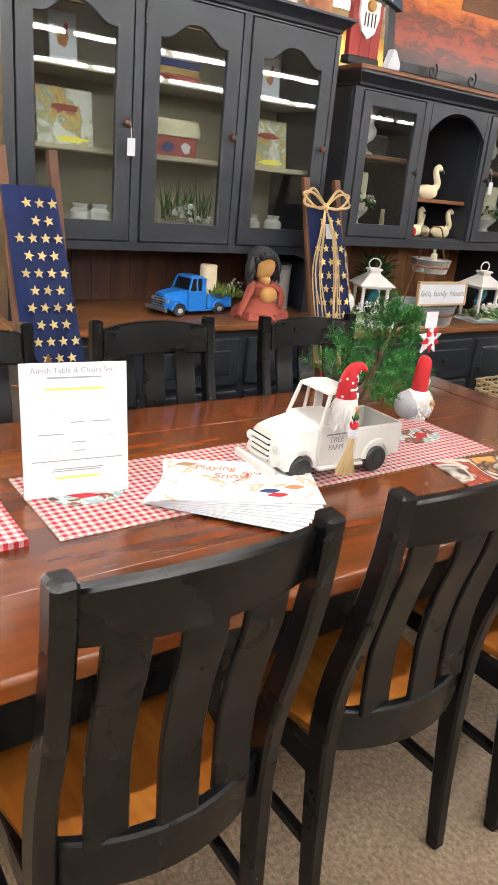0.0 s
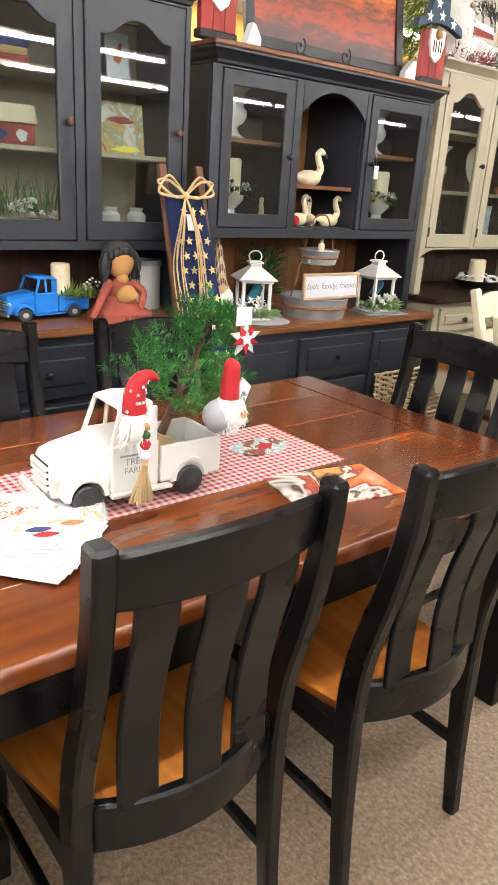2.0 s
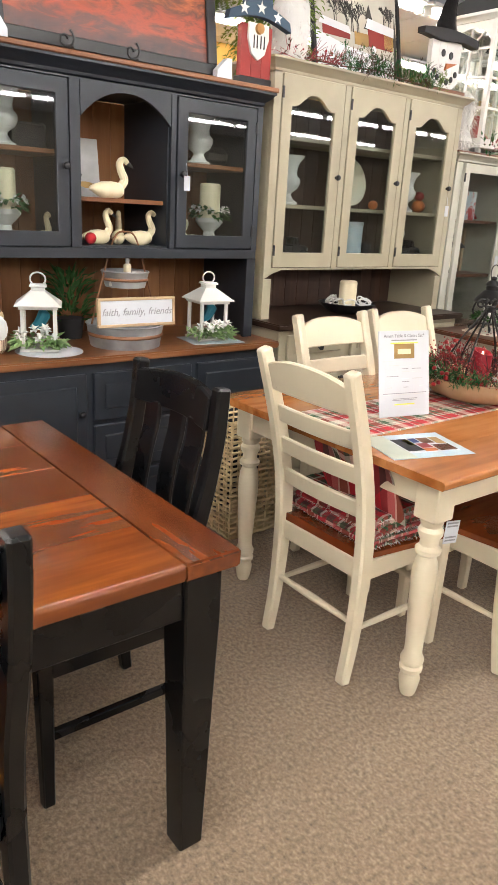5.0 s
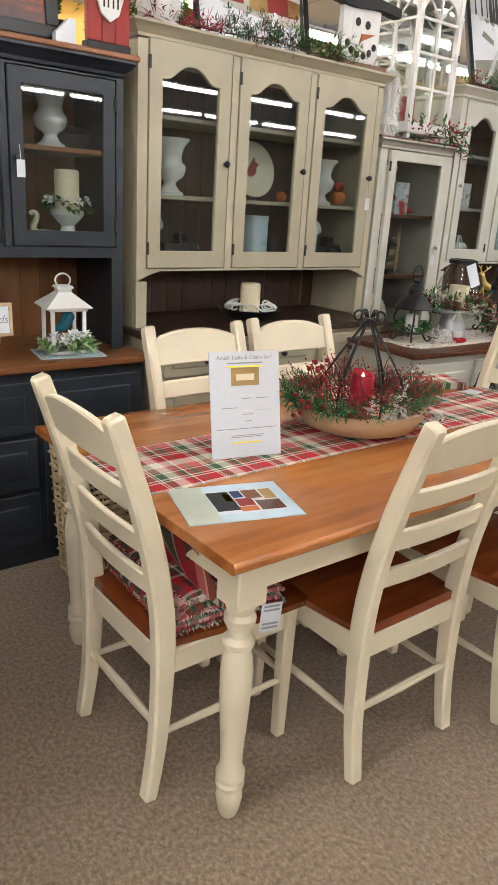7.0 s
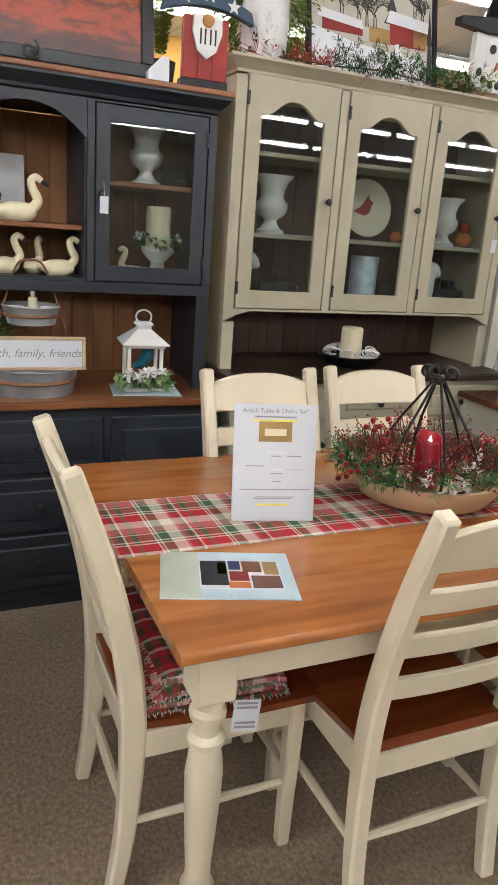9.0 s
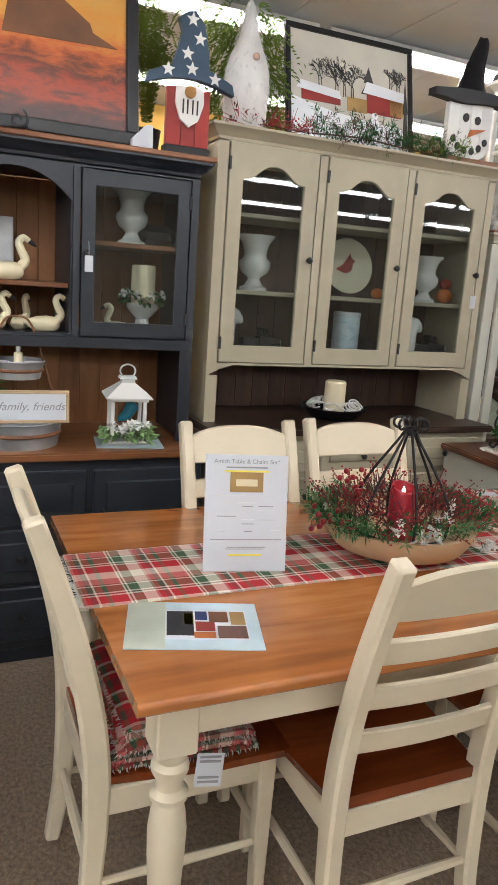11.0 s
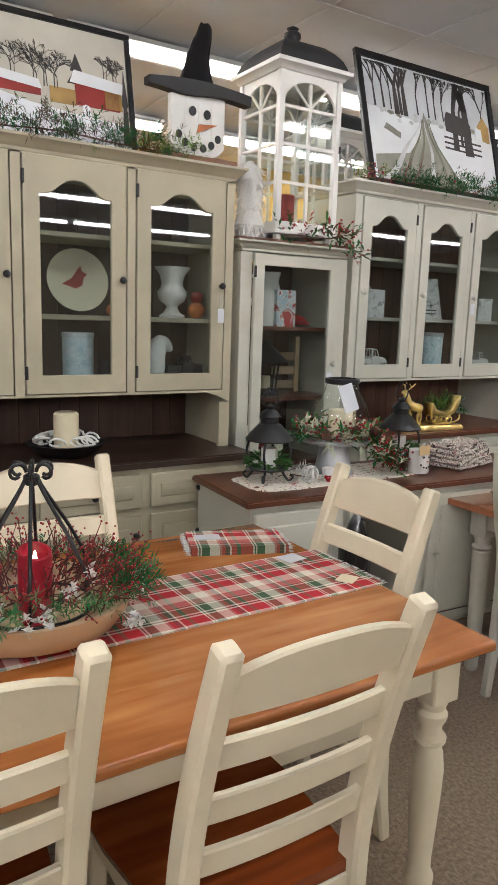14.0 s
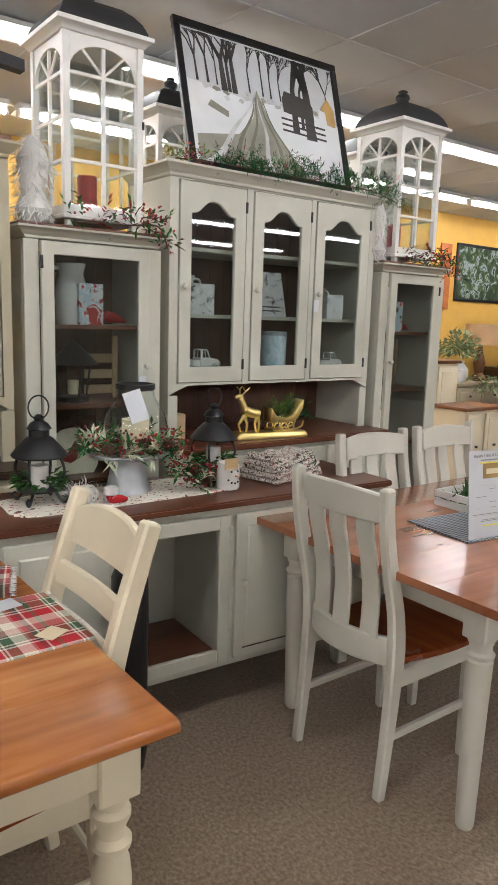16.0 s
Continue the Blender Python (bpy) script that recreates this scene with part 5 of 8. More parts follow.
shape(p, "barn_silhouette", [(-0.44, 0.36), (-0.44, 0.50), (-0.38, 0.56), (-0.30, 0.56), (-0.28, 0.40), (-0.05, 0.36)], SILH)
shape(p, "barn_silhouette", [(0.0, 0.32), (0.02, 0.42), (0.08, 0.45), (0.095, 0.56), (0.11, 0.585), (0.14, 0.585), (0.155, 0.50), (0.18, 0.515), (0.2, 0.47), (0.30, 0.40), (0.31, 0.37), (0.40, 0.33)], SILH)
for x in (2.66, 2.93):
    t = thing("picture_stand", (x, 2.5, ZT2), "black iron scroll easel foot holding the picture", "stand", "picture stands")
    part("scroll", tube([(0.0 + (0.005 + 0.0042 * a) * math.cos(a), -0.006, 0.036 + (0.005 + 0.0042 * a) * math.sin(a)) for a in (0.35 * i for i in range(22))], 0.0045, 6), IRON, t)
    part("foot", tube([(0.03, -0.006, 0.012), (0.015, 0.0, 0.006), (0.0, 0.03, 0.006), (0, 0.1, 0.006)], 0.005, 6), IRON, t)


def wood_gnome(at, k, turn=0):
    """A flat wooden gnome: red body, white beard, starred blue hat."""
    t = thing("wooden_gnome", pose(*at, 0, 0, turn), "flat painted wooden gnome, red body and starred blue hat", "figurine", "painted wooden gnomes")
    part("base", box(-0.088 * k, 0.088 * k, -0.005, 0.045, 0, 0.03, 0.004), CHARCOAL, t, "black wooden base")
    for i in range(3):
        part("body_plank", box((-0.083 + i * 0.0555) * k, (-0.083 + i * 0.0555 + 0.0545) * k, 0.0, 0.03, 0.03, 0.23 * k, 0.002), BARNRED, t)
    part("beard", prism([(-0.052 * k, 0.235 * k), (0.052 * k, 0.235 * k), (0.055 * k, 0.18 * k), (0.035 * k, 0.12 * k), (0.0, 0.095 * k), (-0.035 * k, 0.12 * k), (-0.055 * k, 0.18 * k)], -0.012, 0.0), WHITE, t, "white painted beard")
    for x in (-0.025, -0.008, 0.012, 0.03):
        part("beard_stroke", box((x - 0.003) * k, (x + 0.003) * k, -0.0135, -0.011, 0.14 * k, 0.19 * k), CHARCOAL, t)
    part("nose", moved(lathe([(0.022 * k, 0), (0.02 * k, 0.012), (0.008, 0.016)], 14), Matrix.Translation((0, -0.012, 0.215 * k)) @ Matrix.Rotation(radians(90), 4, "X")), SKIN, t, "round tan nose")
    n = 12
    brim_lo = [((-0.17 + 0.34 * i / n) * k, (0.225 + 0.035 * math.sin(math.pi * i / n)) * k) for i in range(n + 1)]
    brim_hi = [((-0.16 + 0.32 * i / n) * k, (0.262 + 0.045 * math.sin(math.pi * i / n)) * k) for i in range(n, -1, -1)]
    part("hat_brim", prism(brim_lo + brim_hi, -0.022, 0.012), HATBLUE, t, "blue wooden hat brim")
    part("hat", prism([(-0.075 * k, 0.285 * k), (0.075 * k, 0.285 * k), (0.062 * k, 0.38 * k), (0.045 * k, 0.45 * k), (0.012 * k, 0.49 * k), (-0.02 * k, 0.485 * k), (-0.05 * k, 0.46 * k), (-0.035 * k, 0.42 * k), (-0.05 * k, 0.36 * k)], -0.008, 0.025), HATBLUE, t, "pointed blue wooden hat")
    for x, z, y in ((-0.09, 0.278, -0.0235), (0.0, 0.292, -0.0235), (0.09, 0.27, -0.0235), (0.0, 0.46, -0.0095), (0.03, 0.40, -0.0095), (-0.015, 0.345, -0.0095)):
        part("star", prism(star_outline(0.026 * k, x * k, z * k), y, y + 0.002), WHITE, t, "white painted star")
    return t


wood_gnome((3.535, 2.50, ZT2), 1.0)
wood_gnome((2.26, 2.52, ZT2), 1.0)
for x in (2.40, 3.37):
    t = single("price_card", prism([(-0.03, 0), (0.045, 0), (0.045, 0.03), (0.015, 0.075), (-0.0, 0.08)] if x < 3 else [(-0.045, 0), (0.03, 0), (0.028, 0.08), (0.005, 0.08), (-0.045, 0.03)], 0, 0.035), PAPER, (x, 2.485, ZT2), "folded white price card on the hutch top", "price card", "folded price cards")
bm = lathe([(0.05, 0), (0.065, 0.09), (0.07, 0.095), (0.07, 0.11), (0.055, 0.11), (0.05, 0.08)], 22)
single("flower_pot", bm, painted("terracotta", (0.40, 0.17, 0.09), 0.8), (2.06, 2.6, 2.086), "terracotta pot on top of the black hutch", "pot")
card("box", (1.88, 2.6, 2.086), 0.14, 0.1, WHITE, "small white box on top of the black hutch", "box", thick=0.05, lean=0)

# fern, arborvitae and white gnome
t = thing("fern", (3.45, 2.78, ZT2), "green artificial fern in a dark pot", "plant")
part("pot", lathe([(0.045, 0), (0.06, 0.12), (0.05, 0.12)], 16), CHARCOAL, t)
bm = bmesh.new()
for i in range(60):
    a = RNG.uniform(0, 2 * math.pi)
    r = RNG.uniform(0.03, 0.13)
    top = RNG.uniform(0.35, 0.62)
    pth = smooth_path([(0, 0, 0.1), (0.5 * r * math.cos(a), 0.4 * r * math.sin(a), top * 0.75), (r * math.cos(a), 0.5 * r * math.sin(a), top), (1.5 * r * math.cos(a), 0.6 * r * math.sin(a), top - 0.06)], 9)
    for q in pth[3:]:
        for s in (-1, 1):
            leaf(bm, q, (s * math.sin(a) * 0.9, -s * math.cos(a) * 0.9, 0.25), 0.026, 0.010)
tagged(part("fronds", bm, LIME, t), kind="stuff")
t = thing("arborvitae_bush", (3.87, 2.80, ZT3), "feathery green artificial bush on the hutch top", "plant")
bm = bmesh.new()
part("stem", tube([(0, 0, 0), (0.01, 0, 0.2), (0, 0, 0.42)], [0.012, 0.01, 0.006], 8), TWIG, t)
for i in range(330):
    h = RNG.uniform(0.1, 0.52)
    d = rand_dir(-0.7, 0.35)
    q = Vector((0, 0, h)) + Vector((d.x * RNG.uniform(0.03, 0.2), d.y * 0.06, 0))
    for k in range(12):
        leaf(bm, q + d * 0.009 * k - Vector((0, 0, 0.0008 * k * k)), d + rand_dir() * 0.8, 0.028, 0.008, 0.008)
tagged(part("crown", bm, LIME, t), kind="stuff")
secs = [(0.07, 0), (0.085, 0.05), (0.09, 0.14), (0.085, 0.22), (0.07, 0.27), (0.05, 0.31), (0.035, 0.36), (0.02, 0.42), (0.005, 0.47)]
bm = lathe(secs, 18)
fur_lump(bm, secs, 520, 0.035, 0.4)
t = single("fur_gnome", bm, FUR, (3.80, 2.60, ZT3), "white furry gnome figure with a tall pale hat", "figurine")
part("nose", ball(0.014, (0.0, -0.086, 0.25), n=10), painted("pale_pink_felt", (0.5, 0.33, 0.26), 0.8), t, "small pink nose")
p = frame_picture((4.345, 2.66, ZT3 + 0.005), 0.64, 0.50, -12, painted("grey_sky_print", (0.50, 0.47, 0.40), 0.4, 0.1), "black-framed winter print of snowy barns", 0.022)
shape(p, "snow_field", [(-0.30, 0.02), (0.30, 0.02), (0.30, 0.13), (0.1, 0.14), (-0.1, 0.16), (-0.30, 0.20)], SNOW)
for x, z, w, h, mm in ((-0.15, 0.19, 0.19, 0.05, BARNRED), (0.03, 0.175, 0.10, 0.06, BARNTAN), (0.17, 0.18, 0.18, 0.09, BARNRED), (0.235, 0.185, 0.07, 0.08, BARNTAN)):
    shape(p, "barn_wall", [(x - w / 2, z), (x + w / 2, z), (x + w / 2, z + h), (x - w / 2, z + h)], mm, 0.0006)
shape(p, "barn_roof", [(-0.27, 0.235), (-0.05, 0.215), (-0.06, 0.25), (-0.25, 0.27)], SNOW, 0.001)
shape(p, "barn_roof", [(0.06, 0.265), (0.29, 0.25), (0.28, 0.295), (0.08, 0.315)], SNOW, 0.001)
for x, z, h, sd in ((-0.08, 0.22, 0.26, 2), (0.0, 0.23, 0.22, 5), (-0.16, 0.25, 0.2, 8), (0.24, 0.28, 0.2, 9), (-0.04, 0.23, 0.24, 22), (0.2, 0.28, 0.18, 23)):
    bare_tree(p, x, z, h * 0.62, BARK, sd, 0.0042, 0.62)
    bare_tree(p, x + 0.012, z, h * 0.5, BARK, sd + 60, 0.003, 0.75)
shape(p, "fir_tree", [(0.05, 0.26), (0.13, 0.26), (0.10, 0.31), (0.115, 0.31), (0.09, 0.38), (0.065, 0.31), (0.08, 0.31)], BARK, 0.0005)
shape(p, "fir_tree", [(0.265, 0.05), (0.298, 0.05), (0.29, 0.2), (0.296, 0.21), (0.284, 0.35), (0.27, 0.21), (0.276, 0.2)], BARK, 0.0012)
for z, r in ((0.14, 0.022), (0.17, 0.016)):
    shape(p, "painted_snowman", [(0.12 + r * math.cos(a), z + r * math.sin(a)) for a in (0.6 * i for i in range(10))], SNOW, 0.0014)
garland("garland", [(3.72, 2.55, ZT3 + 0.02), (3.9, 2.54, ZT3 + 0.02), (4.05, 2.55, ZT3 + 0.02)], 14, "dark red twig garland along the hutch top", (TWIG,), 20, twigs=70, length=0.05, spread=0.05)
garland("garland", [(4.08, 2.545, ZT3 + 0.02), (4.3, 2.53, ZT3 + 0.03), (4.55, 2.535, ZT3 + 0.02), (4.72, 2.55, ZT3 + 0.02)], 170, "green and brown pine garland along the hutch top", (PINE, GREEN, TWIG), 0, True, 0.085, 0.11)
garland("garland", [(4.66, 2.6, ZT3 + 0.02), (4.80, 2.56, ZT3 + 0.03), (4.9, 2.6, ZT3 + 0.02)], 40, "yellow-green sprig bundle beside the snowman", (LIME, LIME), 0, True, 0.07, 0.1)


def snowman_head(at):
    t = thing("snowman_sign", at, "wooden snowman head with a black hat on a plank base", "figurine")
    part("base", box(-0.14, 0.18, -0.02, 0.06, 0, 0.03, 0.004), COUNTER, t, "wooden plank base")
    for i in range(4):
        a, b = -0.122 + i * 0.061, -0.122 + (i + 1) * 0.061 - 0.001
        def lo(x):
            return 0.03 + 0.045 * (abs(x) / 0.122) ** 4
        pts = [(a + (b - a) * k / 5, lo(a + (b - a) * k / 5)) for k in range(6)] + [(b, 0.27), (a, 0.27)]
        part("face_plank", prism(pts, 0, 0.03), WHITE, t, "white painted face board")
    for x, z, r in ((-0.028, 0.20, 0.016), (0.038, 0.195, 0.016), (-0.088, 0.105, 0.014), (-0.06, 0.078, 0.014), (-0.02, 0.064, 0.014), (0.022, 0.064, 0.014), (0.06, 0.08, 0.014), (0.09, 0.108, 0.014)):
        part("coal", prism([(x + r * math.cos(a), z + 1.15 * r * math.sin(a)) for a in (2 * math.pi * k / 12 for k in range(12))], -0.004, 0.0), CHARCOAL, t, "black painted dot")
    part("nose", prism([(-0.01, 0.118), (0.085, 0.16), (0.0, 0.152)], -0.012, -0.001), ORANGE, t, "orange carrot nose")
    part("hat_brim", prism([(-0.23 + 0.46 * i / 14, 0.258 + 0.006 * math.cos(9 * i / 14)) for i in range(15)] + [(-0.23 + 0.46 * i / 14, 0.292 + 0.018 * math.sin(math.pi * i / 14)) for i in range(14, -1, -1)], -0.03, 0.02), CHARCOAL, t, "black hat brim")
    path = smooth_path([(0.0, 0.02, 0.295), (0.0, 0.02, 0.36), (0.01, 0.02, 0.43), (0.03, 0.02, 0.50), (0.035, 0.02, 0.54)], 4)
    bm = tube(path, list(np.interp(np.linspace(0, 1, len(path)), [0, 0.25, 0.5, 0.75, 1], [0.085, 0.062, 0.045, 0.034, 0.022])), 14)
    for v in bm.verts:
        v.co += v.co.normalized() * 0.014 * noise.noise(v.co * 30)
        v.co.y = 0.02 + (v.co.y - 0.02) * 0.6
    part("hat", bm, SMOKE, t, "crumpled black hat")


snowman_head((4.885, 2.57, ZT3))


def lantern_house(m):
    """A tall white wooden lantern with arched windows and a dark domed roof."""
    t = thing("tall_lantern", m, "tall white wooden lantern with arched panes and dark dome", "lantern", "tall white lanterns")
    a, z0, z1 = 0.155, 0.04, 0.70
    for sx in (-1, 1):
        for sy in (-1, 1):
            part("post", box(sx * a - 0.014, sx * a + 0.014, sy * a - 0.014, sy * a + 0.014, z0, z1, 0.002), WHITE, t)
            part("foot", box(sx * 0.14 - 0.014, sx * 0.14 + 0.014, sy * 0.14 - 0.014, sy * 0.14 + 0.014, 0, z0 - 0.014, 0.003), WHITE, t)
    part("floor", box(-a - 0.02, a + 0.02, -a - 0.02, a + 0.02, z0 - 0.014, z0 + 0.002, 0.003), WHITE, t)
    part("cornice", loft([[(s * w, q * w, z) for s, q in ((-1, -1), (1, -1), (1, 1), (-1, 1))] for w, z in ((0.172, z1), (0.185, z1 + 0.018), (0.2, z1 + 0.024), (0.2, z1 + 0.04))]), WHITE, t)
    for side in range(4):
        m4 = Matrix.Rotation(math.pi / 2 * side, 4, "Z")
        y = -a
        i = a - 0.014
        def bars(bm, x0, x1, zz0, zz1):
            return box(x0, x1, y - 0.006, y + 0.006, zz0, zz1, bm=bm)
        bm = bars(None, -i, i, z0 + 0.002, z0 + 0.04)
        part("bottom_rail", moved(bm, m4), WHITE, t)
        arc = [(i * math.cos(math.pi * k / 12), 0.565 + 0.105 * math.sin(math.pi * k / 12)) for k in range(13)]
        part("arch", moved(prism([(i, z1), *arc, (-i, z1)], y - 0.006, y + 0.006), m4), WHITE, t)
        part("mullion", moved(bars(None, -0.007, 0.007, z0 + 0.04, 0.665), m4), WHITE, t)
        for z in (0.245, 0.405, 0.56):
            for s in (-1, 1):
                part("glazing_bar", moved(bars(None, min(s * 0.007, s * i), max(s * 0.007, s * i), z - 0.006, z + 0.006), m4), WHITE, t)
        for s in (-1, 1):
            part("fan_bar", moved(tube([(s * 0.006, y, 0.57), (s * 0.085, y, 0.648)], 0.006, 6), m4), WHITE, t)
        pane = part("pane", moved(box(-i, i, y + 0.007, y + 0.009, z0 + 0.04, 0.69), m4), JARGLASS, t, "clear pane")
        pane.visible_shadow = False
    dome = [[(s * w, q * w, z) for s, q in ((-1, -1), (0, -1.0), (1, -1), (1, 0), (1, 1), (0, 1), (-1, 1), (-1, 0))] for w, z in ((0.185, 0.741), (0.18, 0.76), (0.165, 0.79), (0.14, 0.82), (0.105, 0.848), (0.06, 0.865), (0.035, 0.87))]
    part("roof", loft(dome), CHARCOAL, t, "dark weathered metal dome", smooth=50)
    part("finial", lathe([(0.03, 0.868), (0.032, 0.885), (0.04, 0.9), (0.036, 0.915), (0.02, 0.925), (0.028, 0.935), (0.01, 0.945)], 14), CHARCOAL, t)
    part("latch", box(0.162, 0.172, -0.172, -0.162, 0.40, 0.43), CHARCOAL, t)
    return t


LA = lantern_house(pose(5.43, 2.715, ZT4))
copy_thing(LA, pose(7.335, 2.75, ZT4))
LC = copy_thing(LA, pose(6.25, 3.45, ZT4))
copy_thing(LA, pose(7.72, 3.45, ZT4))
back = copy_thing(h4, pose(11.65, 6.17, 0, 0, 0, 180))
copy_thing(h4, pose(13.12, 6.17, 0, 0, 0, 180))
for x, y in ((5.43, 2.715), (7.335, 2.75)):
    t = thing("candle_lantern", (x, y, ZT4 + 0.045), "red candle in a small black stand inside the lantern", "candle", "red candles inside lanterns")
    part("candle", lathe([(0.04, 0.01), (0.04, 0.17), (0.036, 0.176), (0.01, 0.17)], 18), BARNRED, t, "red pillar candle")
    part("stand", lathe([(0.06, 0), (0.06, 0.01), (0.02, 0.01)], 18), IRON, t)
    secs = [(0.05, 0), (0.07, 0.05), (0.045, 0.11), (0.055, 0.17), (0.06, 0.23), (0.04, 0.29), (0.01, 0.32)]
    bm = lathe(secs, 14)
    fur_lump(bm, secs, 700, 0.05, 0.9)
    single("fur_gnome", bm, FUR, (x - 0.265, y - 0.10, ZT4), "shaggy white fur gnome beside the tall lantern", "figurine", "white fur gnomes")
    garland("garland", [(x - 0.12, y - 0.17, ZT4 + 0.015), (x + 0.08, y - 0.19, ZT4 + 0.02), (x + 0.24, y - 0.17, ZT4 + 0.03), (x + 0.27, y - 0.2, ZT4 - 0.06)], 60, "dark green and berry-red sprigs round the lantern", (GREEN, PINE, BERRY, TWIG), 40, length=0.08, spread=0.1, size=0.022)
p = frame_picture((6.405, 2.665, ZT5 + 0.012), 1.0, 0.70, -15.5, painted("pale_grey_print", (0.55, 0.56, 0.58), 0.4, 0.1), "large black-framed winter lane print leaning on the hutch top", 0.035)
shape(p, "snow_field", [(-0.48, 0.025), (0.48, 0.025), (0.48, 0.36), (0.2, 0.40), (-0.1, 0.38), (-0.48, 0.42)], SNOW)
shape(p, "lane", [(-0.44, 0.03), (0.24, 0.03), (0.1, 0.16), (0.0, 0.30), (-0.06, 0.44), (-0.1, 0.30), (-0.2, 0.2), (-0.44, 0.16)], LANE, 0.0008)
for x, z, h, sd, w in ((-0.25, 0.40, 0.40, 1, 0.034), (-0.19, 0.40, 0.44, 3, 0.03), (-0.22, 0.40, 0.36, 21, 0.02), (-0.40, 0.42, 0.3, 4, 0.012), (-0.34, 0.42, 0.34, 14, 0.012), (0.17, 0.27, 0.62, 6, 0.045), (0.27, 0.25, 0.66, 7, 0.07), (0.22, 0.3, 0.5, 17, 0.02), (-0.02, 0.42, 0.3, 11, 0.008), (0.03, 0.42, 0.26, 12, 0.008), (-0.1, 0.42, 0.3, 13, 0.008), (0.4, 0.42, 0.26, 15, 0.008), (-0.29, 0.42, 0.3, 16, 0.007), (0.09, 0.42, 0.26, 18, 0.007)):
    bare_tree(p, x, z, h, BARK, sd, w, 0.4, 0.655, 0.46)
for k, (u0, u1, w) in enumerate(((-0.40, -0.085, 0.05), (-0.28, -0.075, 0.035), (-0.16, -0.065, 0.03), (-0.02, -0.058, 0.035), (0.10, -0.05, 0.03), (0.19, -0.045, 0.02))):
    side = [(u0 + (u1 - u0) * q ** 0.8 + 0.01 * math.sin(9 * q + k), 0.032 + 0.37 * q, w * (1 - q)) for q in (j / 8 for j in range(9))]
    shape(p, "wheel_track", [(x - h / 2, z) for x, z, h in side] + [(x + h / 2 + 0.002, z) for x, z, h in side[::-1]], SNOWGREY if k % 3 == 0 else LANEDARK, 0.0012)
for k in range(26):
    r = random.Random(k)
    x, z = r.uniform(-0.46, 0.46), r.uniform(0.36, 0.42)
    shape(p, "brush", [(x + 0.022 * math.cos(a) * r.uniform(0.5, 1.1), z + 0.014 * math.sin(a) * r.uniform(0.5, 1.1)) for a in (0.7 * j for j in range(9))], SNOWGREY if k % 3 else LANE, 0.0004)
shape(p, "covered_barn", [(0.10, 0.37), (0.30, 0.35), (0.30, 0.43), (0.27, 0.46), (0.12, 0.48), (0.10, 0.44)], BARK, 0.001)
for z in (0.27, 0.30, 0.33):
    shape(p, "fence_rail", [(0.08, z), (0.37, z - 0.01), (0.37, z), (0.08, z + 0.01)], BARK, 0.0012)
shape(p, "farmhouse", [(0.36, 0.36), (0.45, 0.35), (0.45, 0.44), (0.41, 0.50), (0.36, 0.44)], BARNTAN, 0.001)
shape(p, "farmhouse", [(0.335, 0.36), (0.39, 0.355), (0.385, 0.42), (0.34, 0.43)], SNOW, 0.0016)
shape(p, "fallen_log", [(-0.36, 0.31), (-0.25, 0.27), (-0.245, 0.30), (-0.34, 0.34)], LANE, 0.0012)
garland("garland", [(5.80, 2.63, ZT5 + 0.02), (5.95, 2.6, ZT5 + 0.02)], 40, "yellow-green and berry sprigs on the hutch top", (LIME, BERRY, LIME), 10, length=0.06, spread=0.08)
garland("garland", [(6.05, 2.59, ZT5 + 0.02), (6.35, 2.575, ZT5 + 0.02), (6.65, 2.58, ZT5 + 0.02), (6.95, 2.575, ZT5 + 0.02), (7.14, 2.56, ZT5 - 0.02)], 230, "feathery green pine garland along the hutch top", (PINE, PINE, GREEN), 4, True, 0.085, 0.12, twigs=8)

# ---- in the cabinets ----
for x, y, z, k in ((2.48, 2.70, 1.60, 1.0), (3.385, 2.70, 1.60, 1.0), (3.94, 2.72, 1.455, 1.08), (4.85, 2.72, 1.455, 1.0)):
    urn((x, y, z), k)
candle_stand((2.47, 2.68, 1.25))
candle_stand((3.43, 2.66, 1.25))
for x, y, z, a, k in ((2.90, 2.63, 1.435, 0, 0.92), (2.845, 2.63, 1.25, 10, 0.80), (2.955, 2.66, 1.25, 60, 0.75), (3.04, 2.62, 1.25, 0, 0.80), (2.60, 2.62, 1.25, 40, 0.66), (3.33, 2.64, 1.25, 150, 0.66)):
    swan((x, y, z), a, k)
single("red_ball", ball(0.024, (0, 0, 0.024)), RED, (2.79, 2.585, 1.25), "small bright red ornament beside the swans", "ornament")
card("photo_print", (2.845, 2.80, 1.435), 0.2, 0.24, SNOWGREY, "grey landscape print leaning at the back of a shelf", "print", marks=((-0.03, 0.08, 0.12, 0.06, BARK), (0.03, 0.05, 0.1, 0.03, BARNTAN)))
single("dark_box", box(-0.07, 0.07, -0.05, 0.05, 0, 0.1, 0.01), CHARCOAL, (2.60, 2.76, 1.60), "small dark box on a cabinet shelf", "box")
single("dark_box", box(-0.08, 0.08, -0.05, 0.05, 0, 0.09, 0.03), CHARCOAL, (3.50, 2.76, 1.60), "small dark box on a cabinet shelf", "box")
plate((4.452, 2.80, 1.595), 0.13, True, "round cream plate printed with a red bird")
canister((4.42, 2.70, 1.196), 0.062, 0.19, TINPRINT, "pale blue patterned tin canister")
for x, y, z, r, mm in ((4.57, 2.7, 1.455, 0.028, ORANGE), (4.96, 2.7, 1.455, 0.04, ORANGE), (4.96, 2.7, 1.52, 0.03, BARNRED)):
    single("gourd", ball(r, (0, 0, r * 0.9), (1, 1, 0.9)), mm, (x, y, z), "small orange-red gourd ornament on a shelf", "ornament", "gourd ornaments")
